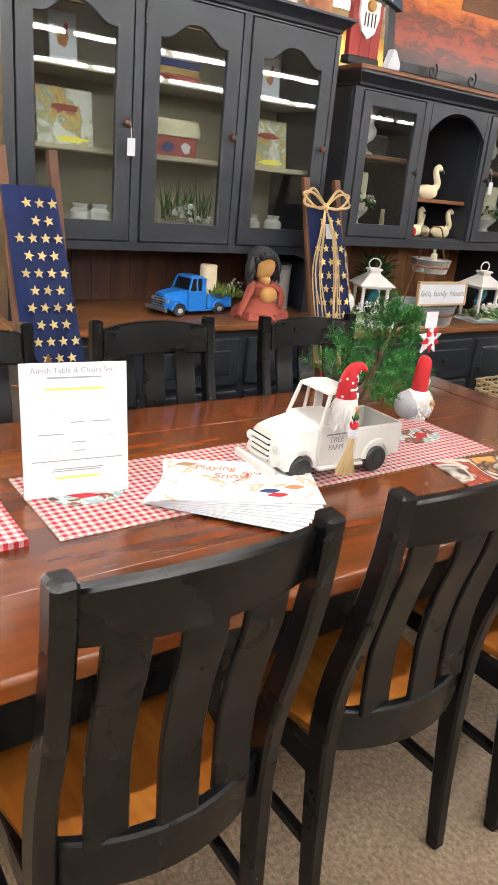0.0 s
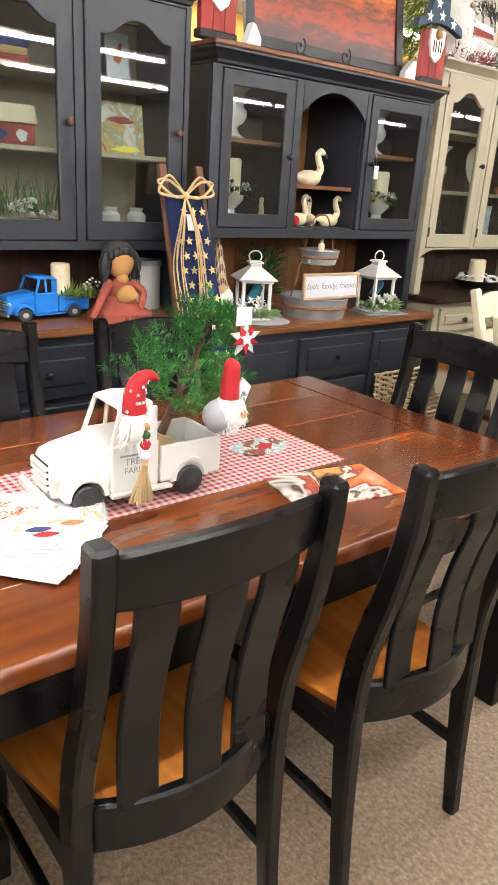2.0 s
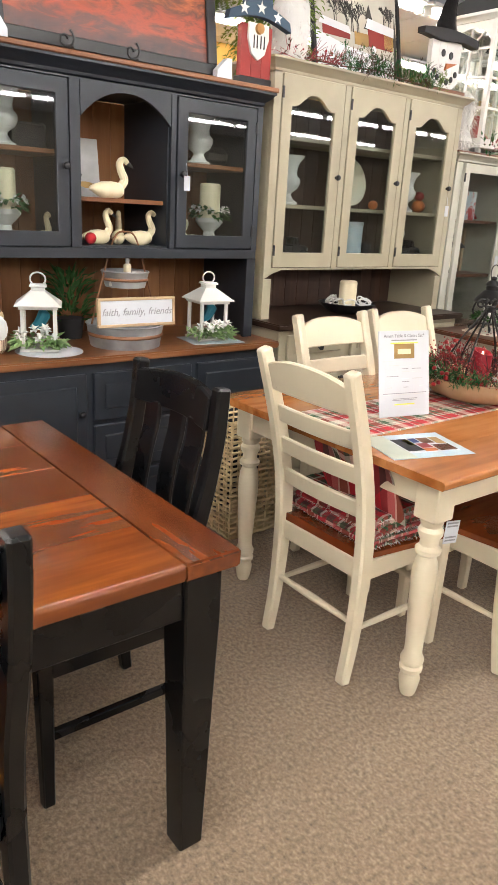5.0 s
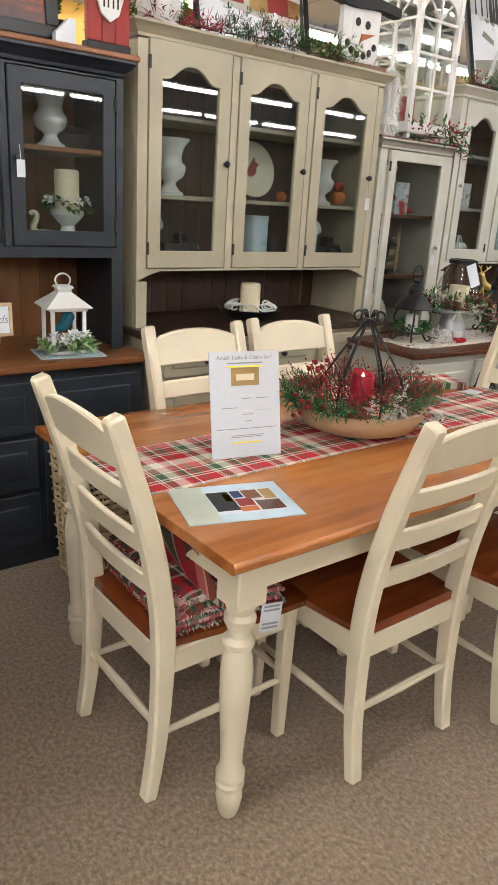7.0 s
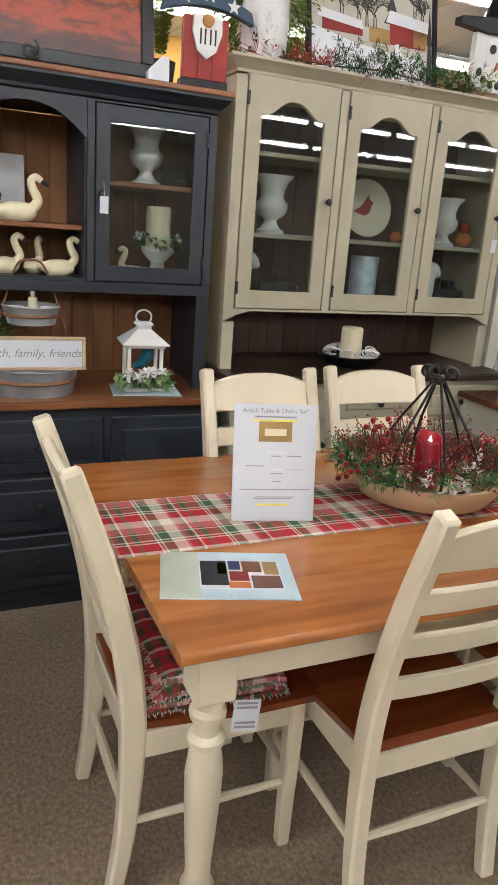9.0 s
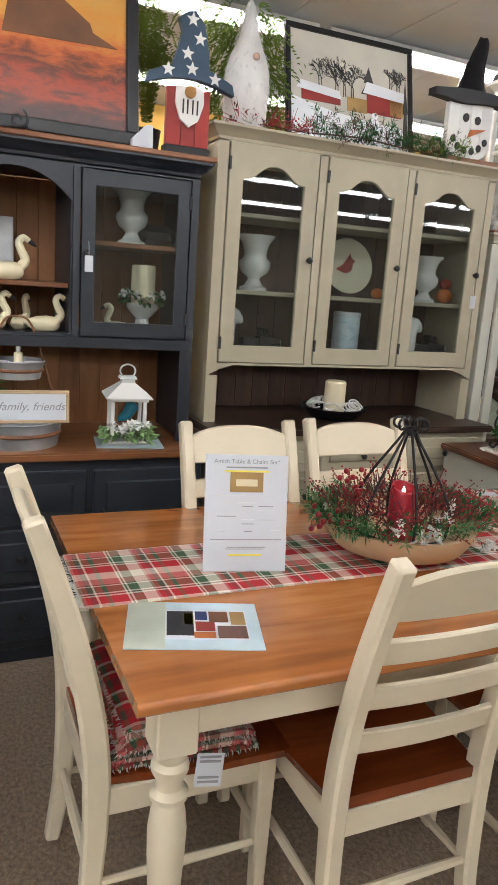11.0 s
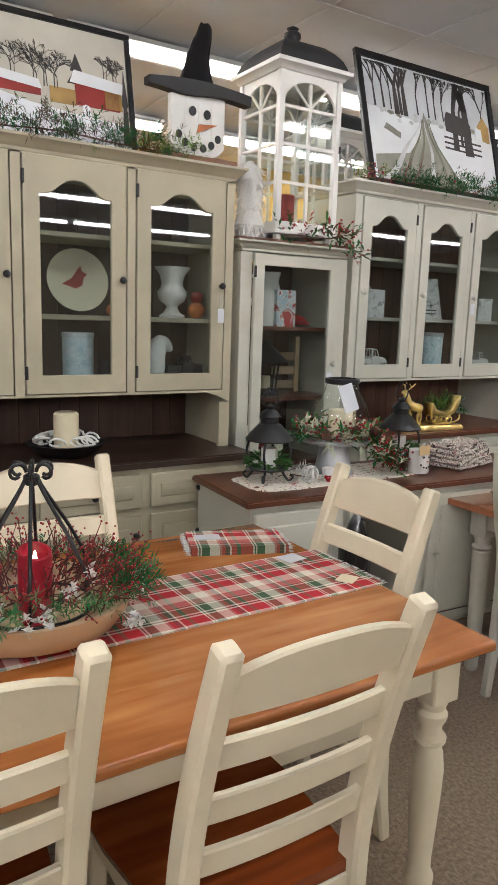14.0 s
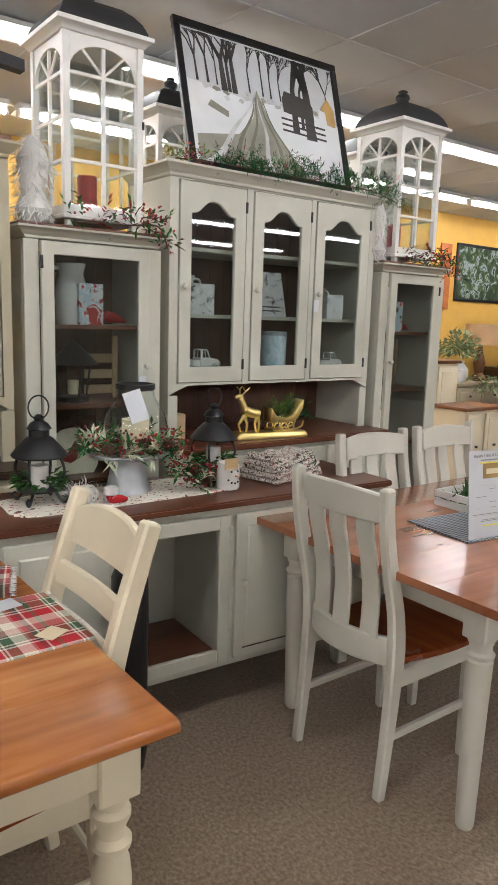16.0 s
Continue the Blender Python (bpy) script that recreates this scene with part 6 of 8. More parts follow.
for x, z in ((3.80, 1.196), (4.75, 1.196)):
    bm = tube(smooth_path([(0, 0, 0.02), (0, 0, 0.09), (0.03, 0, 0.15), (0.08, 0, 0.12)], 5), [0.045, 0.047, 0.05, 0.05, 0.05, 0.048, 0.046, 0.044, 0.042, 0.04, 0.038, 0.034, 0.03, 0.024, 0.018, 0.01], 12)
    single("bird_figure", bm, PORCELAIN, (x, 2.68, z), "white ceramic bird figure on the lower shelf", "figurine", "white bird figures")
for x in (3.985, 4.90):
    pickup("toy_truck", pose(x, 2.70, 1.196, 0, 0, 175), 0.36, CHARCOAL, "small black model truck on the lower shelf")
for x, z in ((4.54, 1.196),):
    single("dark_mug", lathe([(0.03, 0), (0.034, 0.01), (0.034, 0.08), (0.03, 0.08), (0.028, 0.02)], 16), CHARCOAL, (x, 2.7, z), "dark glazed mug on the lower shelf", "mug", "dark mugs")
# black hutch with three doors
card("barn_box", (1.475, 2.68, 1.50), 0.2, 0.075, BARNRED, "red toy barn box with a flag panel", "box", thick=0.09, lean=0, marks=((-0.03, 0.035, 0.07, 0.04, NAVY), (0.05, 0.035, 0.05, 0.05, PAPER)))
single("barn_roof_lid", prism([(-0.11, 0), (0.11, 0), (0.095, 0.06), (-0.095, 0.06)], -0.01, 0.11), WAX, (1.475, 2.68, 1.576), "cream slatted roof lid on the toy barn", "lid")
for x in (1.03, 1.93):
    t = card("quilt_pack", (x, 2.68, 1.50), 0.21, 0.19, FARMPRINT, "plastic-wrapped quilt pack with a farm print", "quilt", thick=0.07, marks=((0, 0.125, 0.13, 0.03, BARNRED), (0.02, 0.02, 0.14, 0.025, HILITE)))
    card("rooster_print", (x + 0.0, 2.70, 1.76), 0.1, 0.17, PAPER, "white print of a rooster on a shelf", "print", marks=((0.0, 0.09, 0.05, 0.07, ORANGE), (0.012, 0.125, 0.02, 0.025, RED), (-0.015, 0.10, 0.03, 0.04, HILITE)))
for i, (w, mm) in enumerate(((0.2, BARNRED), (0.19, BARNTAN), (0.2, NAVY), (0.18, WAX))):
    single("boxed_set", box(-w / 2, w / 2, -0.06, 0.06, 0, 0.026, 0.003), mm, (1.45, 2.70, 1.76 + 0.0262 * i), "flat printed box stacked on a shelf", "box", "stacked boxes")
t = thing("daisy_planter", (1.53, 2.66, 1.20), "white daisies and grass in a low white pot", "plant")
part("pot", box(-0.11, 0.11, -0.05, 0.05, 0, 0.05, 0.01), PORCELAIN, t)
bm, bf = bmesh.new(), bmesh.new()
for i in range(70):
    x = RNG.uniform(-0.1, 0.1)
    leaf(bm, (x, RNG.uniform(-0.04, 0.04), 0.05), (RNG.uniform(-0.5, 0.5), RNG.uniform(-0.5, 0.3), 1), RNG.uniform(0.06, 0.2), 0.007)
for i in range(14):
    flower(bf, Vector((RNG.uniform(-0.09, 0.09), -0.045, RNG.uniform(0.06, 0.12))), 0.02)
part("grass", bm, GREEN, t)
part("blossom", bf, PORCELAIN, t, "white daisies")
for x, z in ((1.10, 1.20), (1.18, 1.20), (1.9, 1.20), (2.02, 1.20)):
    single("small_jar", lathe([(0.03, 0), (0.04, 0.02), (0.04, 0.07), (0.025, 0.085), (0.03, 0.1)], 16), PORCELAIN, (x, 2.72, z), "small white ceramic jar on the lower shelf", "jar", "white jars")
# grey hutch and tall cabinets
for x, k in ((5.955, 1.0), (6.80, 0.9)):
    pitcher((x, 2.78, 1.49), 1.0 * k, "white ceramic milk jug on a shelf", 0)
    card("print_box", (x + 0.03, 2.675, 1.49), 0.13 * k, 0.14 * k, SKETCH, "square box printed with a snowman scene", "box", thick=0.05, lean=0)
card("print_tray", (6.435, 2.72, 1.49), 0.19, 0.23, SKETCH, "grey snowman print tray leaning in the cabinet", "tray", lean=-14, marks=((0.0, 0.03, 0.16, 0.008, BARK), (0.0, 0.05, 0.16, 0.008, BARK)))
canister((6.45, 2.72, 1.216), 0.068, 0.20, TINPRINT, "pale blue patterned tin canister")
pickup("toy_truck", pose(5.99, 2.70, 1.216, 0, 0, 180), 0.40, PORCELAIN, "small white ceramic truck on a shelf", True)
pickup("toy_truck", pose(6.82, 2.70, 1.216, 0, 0, 180), 0.34, PORCELAIN, "small white ceramic truck on a shelf", True)
for cx, y in ((5.40, 2.76), (7.33, 2.80)):
    pitcher((cx - 0.025, y, 1.43), 1.4, "tall white enamel pitcher in the tall cabinet", 180)
    card("print_box", (cx + 0.025, y - 0.09, 1.43), 0.11, 0.17, SNOWCARD, "red and white boxed snowman card", "box", thick=0.03, lean=0)
    single("cardinal", tube([(-0.05, 0, 0.03), (-0.01, 0, 0.035), (0.03, 0, 0.03), (0.08, 0, 0.015)], [0.012, 0.028, 0.022, 0.006], 10), RED, (cx + 0.15, y, 1.43), "small red cardinal ornament on the shelf", "ornament", "cardinals")
    t = thing("iron_lantern", (cx - 0.02, y, 1.10), "dark iron lantern inside the tall cabinet", "lantern", "shelf lanterns")
    part("base", lathe([(0.07, 0), (0.07, 0.02), (0.03, 0.03)], 18), IRON, t)
    part("roof", lathe([(0.11, 0.16), (0.09, 0.18), (0.03, 0.24), (0.01, 0.26)], 18), IRON, t)
    for a in range(4):
        part("bar", tube([(0.06 * math.cos(a * 1.571), 0.06 * math.sin(a * 1.571), 0.02), (0.08 * math.cos(a * 1.571), 0.08 * math.sin(a * 1.571), 0.165)], 0.005, 6), IRON, t)
    part("candle", lathe([(0.025, 0.025), (0.025, 0.09), (0.01, 0.088)], 14), WAX, t)
    t = thing("wooden_crate_frame", (cx + 0.14, y + 0.06, 1.10), "pale wooden slatted frame inside the tall cabinet", "frame", "slatted frames")
    for z in (0.02, 0.09, 0.16):
        part("slat", box(-0.08, 0.08, 0, 0.012, z, z + 0.04, 0.002), BOWL, t)
    part("upright", box(0.05, 0.075, -0.012, 0, 0, 0.28, 0.002), BOWL, t)
    plate((cx - 0.03, y, 0.86), 0.12, True, "round cream plate printed with a red bird")
    bm = bmesh.new()
    for i in range(60):
        d = rand_dir(-0.3, 1)
        leaf(bm, Vector((0, 0, 0.03)) + d * 0.02, d, 0.022, 0.02)
    single("pine_cone", bm, TWIG, (cx - 0.17, y - 0.05, 1.10 + 0.0), "brown pine cone on the shelf", "pine cone", "pine cones")

# ---- on the black hutches' counters ----
pickup("blue_truck", pose(1.545, 2.60, 0.895, 0, 0, 8) @ Matrix.Diagonal((1, 1, 0.82, 1)), 0.68, BLUE, "bright blue model pickup carrying a candle and greens")
single("pillar_candle", lathe([(0.036, 0), (0.036, 0.155), (0.032, 0.16), (0.008, 0.152)], 18), WAX, (1.622, 2.60, 0.934), "cream pillar candle in the model truck's bed", "candle")
bm, bf = bmesh.new(), bmesh.new()
for i in range(110):
    x = RNG.uniform(-0.06, 0.10)
    leaf(bm, (x, RNG.uniform(-0.05, 0.03), 0.02), (RNG.uniform(-0.4, 0.9), RNG.uniform(-0.6, 0.3), RNG.uniform(0.1, 1)), RNG.uniform(0.03, 0.08), 0.014)
for i in range(18):
    flower(bf, Vector((RNG.uniform(0.0, 0.13), RNG.uniform(-0.06, 0.02), RNG.uniform(0.03, 0.10))), 0.009)
t = thing("greenery", (1.655, 2.58, 0.945), "small green sprigs with white blossom in the truck", "greenery")
part("leaves", bm, LIME, t)
part("blossom", bf, PORCELAIN, t, "tiny white blossom")


def rag_doll(at):
    """One plain cloth shape: skirt, body, arms, head, hair."""
    t = []
    bm = lathe([(0.12, 0.0), (0.115, 0.03), (0.075, 0.06), (0.05, 0.09), (0.05, 0.13), (0.03, 0.15), (0.02, 0.158)], 20)
    for v in bm.verts:
        if v.co.z < 0.05:
            v.co *= 1 + 0.08 * math.sin(7 * math.atan2(v.co.y, v.co.x))
            v.co.z = max(v.co.z, 0)
    for s in (-1, 1):
        tube(smooth_path([(s * 0.045, 0, 0.14), (s * 0.085, -0.03, 0.10), (s * 0.155 if s < 0 else 0.05, -0.07, 0.02 if s < 0 else 0.045)], 4), [0.018, 0.018, 0.018, 0.018, 0.016, 0.015, 0.014, 0.013, 0.012], 10, bm)
    tube([(-0.02, -0.1, 0.02), (-0.02, -0.15, 0.0), (-0.02, -0.165, -0.06)], [0.016, 0.015, 0.014], 10, bm)
    k = len(bm.faces)
    ball(0.058, (0, 0, 0.215), (0.95, 0.8, 1.05), bm, 16)
    ball(0.024, (0, -0.02, 0.155), bm=bm)
    for f in list(bm.faces)[k:]:
        f.material_index = 1
    ball(0.036, (0.0, -0.055, 0.10), (1.2, 0.7, 1), bm, 12)
    for f in list(bm.faces)[-80:]:
        f.material_index = 1
    k = len(bm.faces)
    for i in range(260):
        a = RNG.uniform(-0.6, math.pi + 0.6)
        h = RNG.uniform(-0.3, 1)
        d = Vector((math.cos(a) * math.sqrt(max(0, 1 - h * h)), math.sin(a) * math.sqrt(max(0, 1 - h * h)) * 0.85, h))
        leaf(bm, Vector((0, 0, 0.218)) + d * 0.056, (d.x * 0.4, d.y * 0.4 - (0.3 if h > 0.7 else 0), -1), 0.075 if abs(d.x) > 0.75 or d.y > 0.3 else 0.012, 0.012)
    ball(0.062, (0, 0.016, 0.24), (1.05, 0.86, 0.9), bm, 14)
    for i in range(7):
        ball(0.017, (-0.048 + 0.016 * i, -0.04 + 0.0035 * (i - 3) ** 2 * 0.6, 0.262 - 0.0025 * (i - 3) ** 2), bm=bm, n=8)
    for q in (-1, 1):
        tube(smooth_path([(q * 0.055, 0.0, 0.25), (q * 0.068, -0.004, 0.2), (q * 0.06, 0.0, 0.15)], 4), [0.016, 0.019, 0.021, 0.022, 0.022, 0.02, 0.018, 0.014, 0.008], 8, bm)
    for f in list(bm.faces)[k:]:
        f.material_index = 2
    return single("rag_doll", bm, [painted("brick_red_cloth", (0.26, 0.055, 0.035), 0.9, 0.2, grain=3), SKIN, CHARCOAL], at, "cloth rag doll in a brick-red dress sitting on the counter", "doll")


rag_doll((1.80, 2.46, 0.897))
canister((2.03, 2.68, 0.895), 0.075, 0.2, PORCELAIN, "white canister painted with a rooster")


def flag_ladder(x, bow):
    """A small ladder hung with a starred cloth, a striped cloth and a metal star."""
    m = pose(x, 2.075, 0.0, -15.2, 0, 0)
    t = thing("flag_ladder", m, "wooden ladder draped with a starred navy cloth", "ladder", "flag ladders")
    for s in (-1, 1):
        part("rail", box(s * 0.085 - 0.016, s * 0.085 + 0.016, -0.012, 0.012, 0.003, 1.525, 0.003), POLE, t, "dark wooden rail")
    for z in (0.25, 0.6, 0.95, 1.3):
        part("rung", box(-0.07, 0.07, -0.008, 0.008, z, z + 0.028, 0.002), POLE, t)
    b = bmesh.new()
    rows = []
    for i in range(15):
        v = i / 14
        z = 1.40 - 0.66 * v
        w0, w1 = -0.10 + 0.02 * v + (0.10 * max(0, v - 0.75) / 0.25), 0.075 + 0.055 * v
        rows.append([b.verts.new((w0 + (w1 - w0) * j / 10, -0.018 - 0.008 * abs(math.sin(j * 1.3 + v * 2)), z)) for j in range(11)])
    for r, s in zip(rows, rows[1:]):
        for j in range(10):
            b.faces.new((r[j], r[j + 1], s[j + 1], s[j]))
    bmesh.ops.solidify(b, geom=b.faces[:], thickness=0.004)
    part("navy_cloth", b, NAVY, t, "navy cloth with straw-coloured stars", smooth=70)
    for row in range(11):
        for col in range(4):
            z = 1.345 - 0.056 * row
            xx = -0.07 + 0.043 * col + (0.02 if row % 2 else 0) + 0.0045 * row
            if xx < 0.068 + 0.0045 * row and (row > 1 or col > 0):
                part("cloth_star", prism(star_outline(0.0175, xx, z, 0.42, RNG.uniform(-0.3, 0.3)), -0.034, -0.0305), STAR, t)
    for k in range(5):
        part("striped_cloth", rail(-0.09 + 0.036 * k, -0.09 + 0.036 * k + 0.0355, lambda u: -0.03, lambda u: 0.48 + 0.01 * k, lambda u: 0.755, 0.006, 0.02, 2), RED if k % 2 == 0 else WAX, t, "red and cream striped cloth")
    pts = star_outline(0.14, -0.01, 0.72)
    bm = bmesh.new()
    c0 = bm.verts.new((-0.01, -0.085, 0.72))
    ring = [bm.verts.new((px, -0.045, pz)) for px, pz in pts]
    for i in range(10):
        bm.faces.new((c0, ring[i], ring[(i + 1) % 10]))
    bm.faces.new(ring[::-1])
    part("metal_star", bm, RUST, t, "rusty brown metal barn star", smooth=5)
    if bow:
        bm = bmesh.new()
        o = Vector((-0.02, -0.045, 1.40))
        for s in (-1, 1):
            for k in range(2):
                tube(smooth_path([o, o + Vector((s * 0.07, -0.01, 0.05 + 0.02 * k)), o + Vector((s * 0.125, -0.012, 0.045 - 0.035 * k)), o + Vector((s * 0.06, -0.015, -0.008)), o], 5), 0.0055, 6, bm)
            for k in range(5):
                e = RNG.uniform(-0.07, 0.01)
                tube(smooth_path([o, o + Vector((s * 0.03 + e * 0.4, -0.02, -0.12)), o + Vector((s * 0.05 + e * 0.8, -0.015, -0.28)), o + Vector((s * 0.03 + e, -0.02, -0.40 - 0.08 * k))], 5), 0.0028, 5, bm)
        ball(0.016, o, bm=bm)
        tagged(part("raffia_bow", bm, ROPE, t, "tan raffia bow with trailing strands"), kind="stuff")
        part("price_tag", box(-0.03, 0.002, -0.052, -0.05, 1.27, 1.33), PAPER, t, "white price tag")


flag_ladder(0.815, False)
flag_ladder(2.07, True)

t = thing("plaid_gnome", (2.35, 2.58, 0.83), "checked cloth gnome with a tall hat and white beard", "figurine")
part("body", lathe([(0.05, 0), (0.068, 0.02), (0.066, 0.08), (0.05, 0.13), (0.03, 0.15)], 18), GNOMECHECK, t)
part("hat", lathe([(0.052, 0.135), (0.055, 0.15), (0.042, 0.2), (0.03, 0.26), (0.018, 0.32), (0.004, 0.36)], 16), GNOMECHECK, t)
part("hat_band", lathe([(0.056, 0.13), (0.06, 0.145), (0.056, 0.162)], 16), ROPE, t)
bm = ball(0.045, (0.02, -0.045, 0.1), (0.9, 0.6, 1.2))
fur_lump(bm, [(0.03, 0.06), (0.05, 0.12)], 90, 0.04)
part("beard", bm, FUR, t)
part("tag", prism([(-0.03 + 0.02 * math.cos(a), 0.06 + 0.02 * math.sin(a)) for a in (0.6 * i for i in range(10))], -0.071, -0.068), ROPE, t, "round tan tag")


LEAFLIGHT = painted("light_green_leaf", (0.27, 0.42, 0.17), 0.6, 0.3)


def white_lantern(at, turn=0):
    t = thing("white_lantern", pose(*at, 0, 0, turn), "small white metal lantern over a bluebird and flowers", "lantern", "white lanterns with bluebirds")
    a = 0.062
    for sx in (-1, 1):
        for sy in (-1, 1):
            part("post", box(sx * a - 0.007, sx * a + 0.007, sy * a - 0.007, sy * a + 0.007, 0.012, 0.168, 0.001), WHITE, t)
    part("base", box(-0.075, 0.075, -0.075, 0.075, 0, 0.012, 0.002), WHITE, t)
    part("rim", box(-0.075, 0.075, -0.075, 0.075, 0.168, 0.18, 0.002), WHITE, t)
    part("roof", loft([[(s * w, q * w, z) for s, q in ((-1, -1), (1, -1), (1, 1), (-1, 1))] for w, z in ((0.09, 0.18), (0.09, 0.184), (0.026, 0.236), (0.026, 0.25), (0.034, 0.252), (0.03, 0.26))]), WHITE, t)
    part("ring", tube([(0.03 * math.cos(a2), 0, 0.28 + 0.026 * math.sin(a2)) for a2 in (2 * math.pi * i / 16 for i in range(17))], 0.0035, 6), WHITE, t)
    bm = tube(smooth_path([(-0.035, 0, 0.085), (0.0, 0, 0.105), (0.02, 0, 0.14), (0.03, 0, 0.155)], 4), list(np.interp(np.linspace(0, 1, 13), [0, 0.3, 0.7, 0.9, 1], [0.006, 0.022, 0.026, 0.02, 0.008])), 10)
    part("bluebird", bm, TEAL, t, "teal blue bird")
    bl, bf = bmesh.new(), bmesh.new()
    for i in range(130):
        p = (RNG.uniform(-0.09, 0.09), RNG.uniform(-0.10, 0.02), RNG.uniform(0.015, 0.05))
        leaf(bl, p, (p[0] * 8 + RNG.uniform(-0.3, 0.3), -0.5 + RNG.uniform(-0.4, 0.4), RNG.uniform(-0.1, 0.7)), RNG.uniform(0.03, 0.06), 0.024, 0.01)
    for i in range(12):
        flower(bf, Vector((RNG.uniform(-0.08, 0.08), RNG.uniform(-0.10, -0.03), RNG.uniform(0.045, 0.085))), RNG.uniform(0.02, 0.034))
    part("leaves", bl, LEAFLIGHT, t)
    part("blossom", bf, PORCELAIN, t, "white silk flowers")
    return t


single("doily", lathe([(0.005, 0), (0.13, 0), (0.135, 0.002), (0.005, 0.003)], 28), PAPER, (2.57, 2.52, 0.8302), "pale cloth mat on the wooden counter", "mat", "pale mats")
single("doily", box(-0.13, 0.13, -0.1, 0.1, 0, 0.003, 0.001), PALEBLUE, (3.35, 2.50, 0.8302, 0, 0, -8), "pale blue cloth mat on the wooden counter", "mat", "pale mats")
white_lantern((2.55, 2.565, 0.8345), -24)
white_lantern((3.345, 2.525, 0.8345), -6)

t = thing("tiered_tin_tray", (2.93, 2.55, 0.83), "two-tier galvanised tin tray with a wire handle", "tray")
part("lower_tin", lathe([(0.15, 0), (0.165, 0.09), (0.17, 0.094), (0.165, 0.098), (0.155, 0.09), (0.14, 0.01)], 32), GALV, t, "galvanised tin with ribs")
part("copper_band", lathe([(0.1605, 0.045), (0.165, 0.05), (0.163, 0.057), (0.16, 0.06)], 32, caps=False), RUST, t)
part("upper_tin", lathe([(0.085, 0.25), (0.10, 0.31), (0.104, 0.314), (0.1, 0.318), (0.08, 0.255)], 28), GALV, t)
part("copper_band", lathe([(0.094, 0.276), (0.099, 0.281), (0.097, 0.287), (0.094, 0.289)], 28, caps=False), RUST, t)
part("handle", tube(smooth_path([(-0.16, 0, 0.09), (-0.10, 0, 0.30), (-0.05, 0, 0.45), (0, 0, 0.475), (0.05, 0, 0.45), (0.10, 0, 0.30), (0.16, 0, 0.09)], 6), 0.004, 6), RUST, t, "bent wire handle")
for x in (-0.06, 0.06):
    single("small_basket", lathe([(0.025, 0), (0.034, 0.055), (0.03, 0.055), (0.02, 0.01)], 14), WHITE, (2.93 + x, 2.53, 1.086), "tiny white woven basket on the upper tin", "basket", "tiny white baskets")
t = thing("taper_candle", (2.935, 2.54, 1.086), "short ivory candle on the upper tin", "candle")
part("wax", lathe([(0.016, 0), (0.016, 0.085), (0.01, 0.09)], 14), WAX, t)
part("tip", lathe([(0.007, 0.09), (0.010, 0.105), (0.002, 0.128)], 10), PORCELAIN, t, "white flame-shaped tip")
t = thing("word_sign", pose(2.925, 2.425, 0.9285, -3, 0, -1), "framed white sign reading faith, family, friends", "sign")
part("board", box(-0.17, 0.17, 0.004, 0.012, 0.008, 0.112), PAPER, t)
for a, b, c, d in ((-0.18, 0.18, 0, 0.012), (-0.18, 0.18, 0.108, 0.12), (-0.18, -0.168, 0.012, 0.108), (0.168, 0.18, 0.012, 0.108)):
    part("frame_bar", box(a, b, 0, 0.018, c, d, 0.002), BOWL, t, "pale wooden frame")
words("lettering", "faith, family, friends", 0.042, Matrix.Translation((0, 0.0034, 0.048)) @ UPRIGHT, INK, t, shear=0.3)
t = thing("leafy_plant", (2.78, 2.78, 0.83), "dark green leafy plant behind the tin tray", "plant")
bm = bmesh.new()
for i in range(160):
    d = rand_dir(0.1, 1)
    leaf(bm, Vector((d.x * 0.08, d.y * 0.05, 0.08 + 0.2 * RNG.random())), d, 0.07, 0.02)
part("pot", lathe([(0.05, 0), (0.06, 0.09), (0.05, 0.09)], 16), CHARCOAL, t)
part("leaves", bm, GREEN, t)


def woven_basket(at, w, d, h):
    t = thing("wicker_basket", pose(*at, 0, 0, 0), "pale woven cane basket standing on the carpet", "basket")

    def ring(f, off, n=8):
        pts = []
        for (ax, ay), (bx, by) in (((-1, -1), (1, -1)), ((1, -1), (1, 1)), ((1, 1), (-1, 1)), ((-1, 1), (-1, -1))):
            for i in range(n):
                u = i / n
                x, y = ax + (bx - ax) * u, ay + (by - ay) * u
                o = 0.004 * (1 if (i + off) % 2 else -1)
                k = 0.86 + 0.14 * f
                pts.append(((x * w / 2) * k + (o if ax == bx else 0) * ax, (y * d / 2) * k + (o if ay == by else 0) * ay, 0.012 + (h - 0.02) * f))
        return pts
    for i in range(22):
        p = ring(i / 21, i % 2)
        part("weave_strand", tube(p + [p[0]], 0.0075 if i in (0, 21) else 0.006, 6), CANE, t)
    for i, q in enumerate(zip(ring(0, 0), ring(1, 0))):
        part("stake", tube([q[0], q[1]], 0.004, 5), CANE, t)
    part("bottom", box(-w * 0.42, w * 0.42, -d * 0.42, d * 0.42, 0.003, 0.014), CANE, t)


woven_basket((3.36, 2.19, 0), 0.36, 0.24, 0.56)

# ---- on the sage hutch and the console ----
t = thing("candle_bowl", pose(4.335, 2.60, 0.905) @ Matrix.Scale(1.22, 4), "dark oval bowl with a cream candle and wood shavings", "bowl")
part("bowl", lathe([(0.07, 0), (0.1, 0.015), (0.13, 0.045), (0.124, 0.045), (0.09, 0.02), (0.02, 0.015)], 26), IRON, t)
part("candle", lathe([(0.04, 0.018), (0.04, 0.135), (0.034, 0.142), (0.01, 0.132)], 20), WAX, t)
bm = bmesh.new()
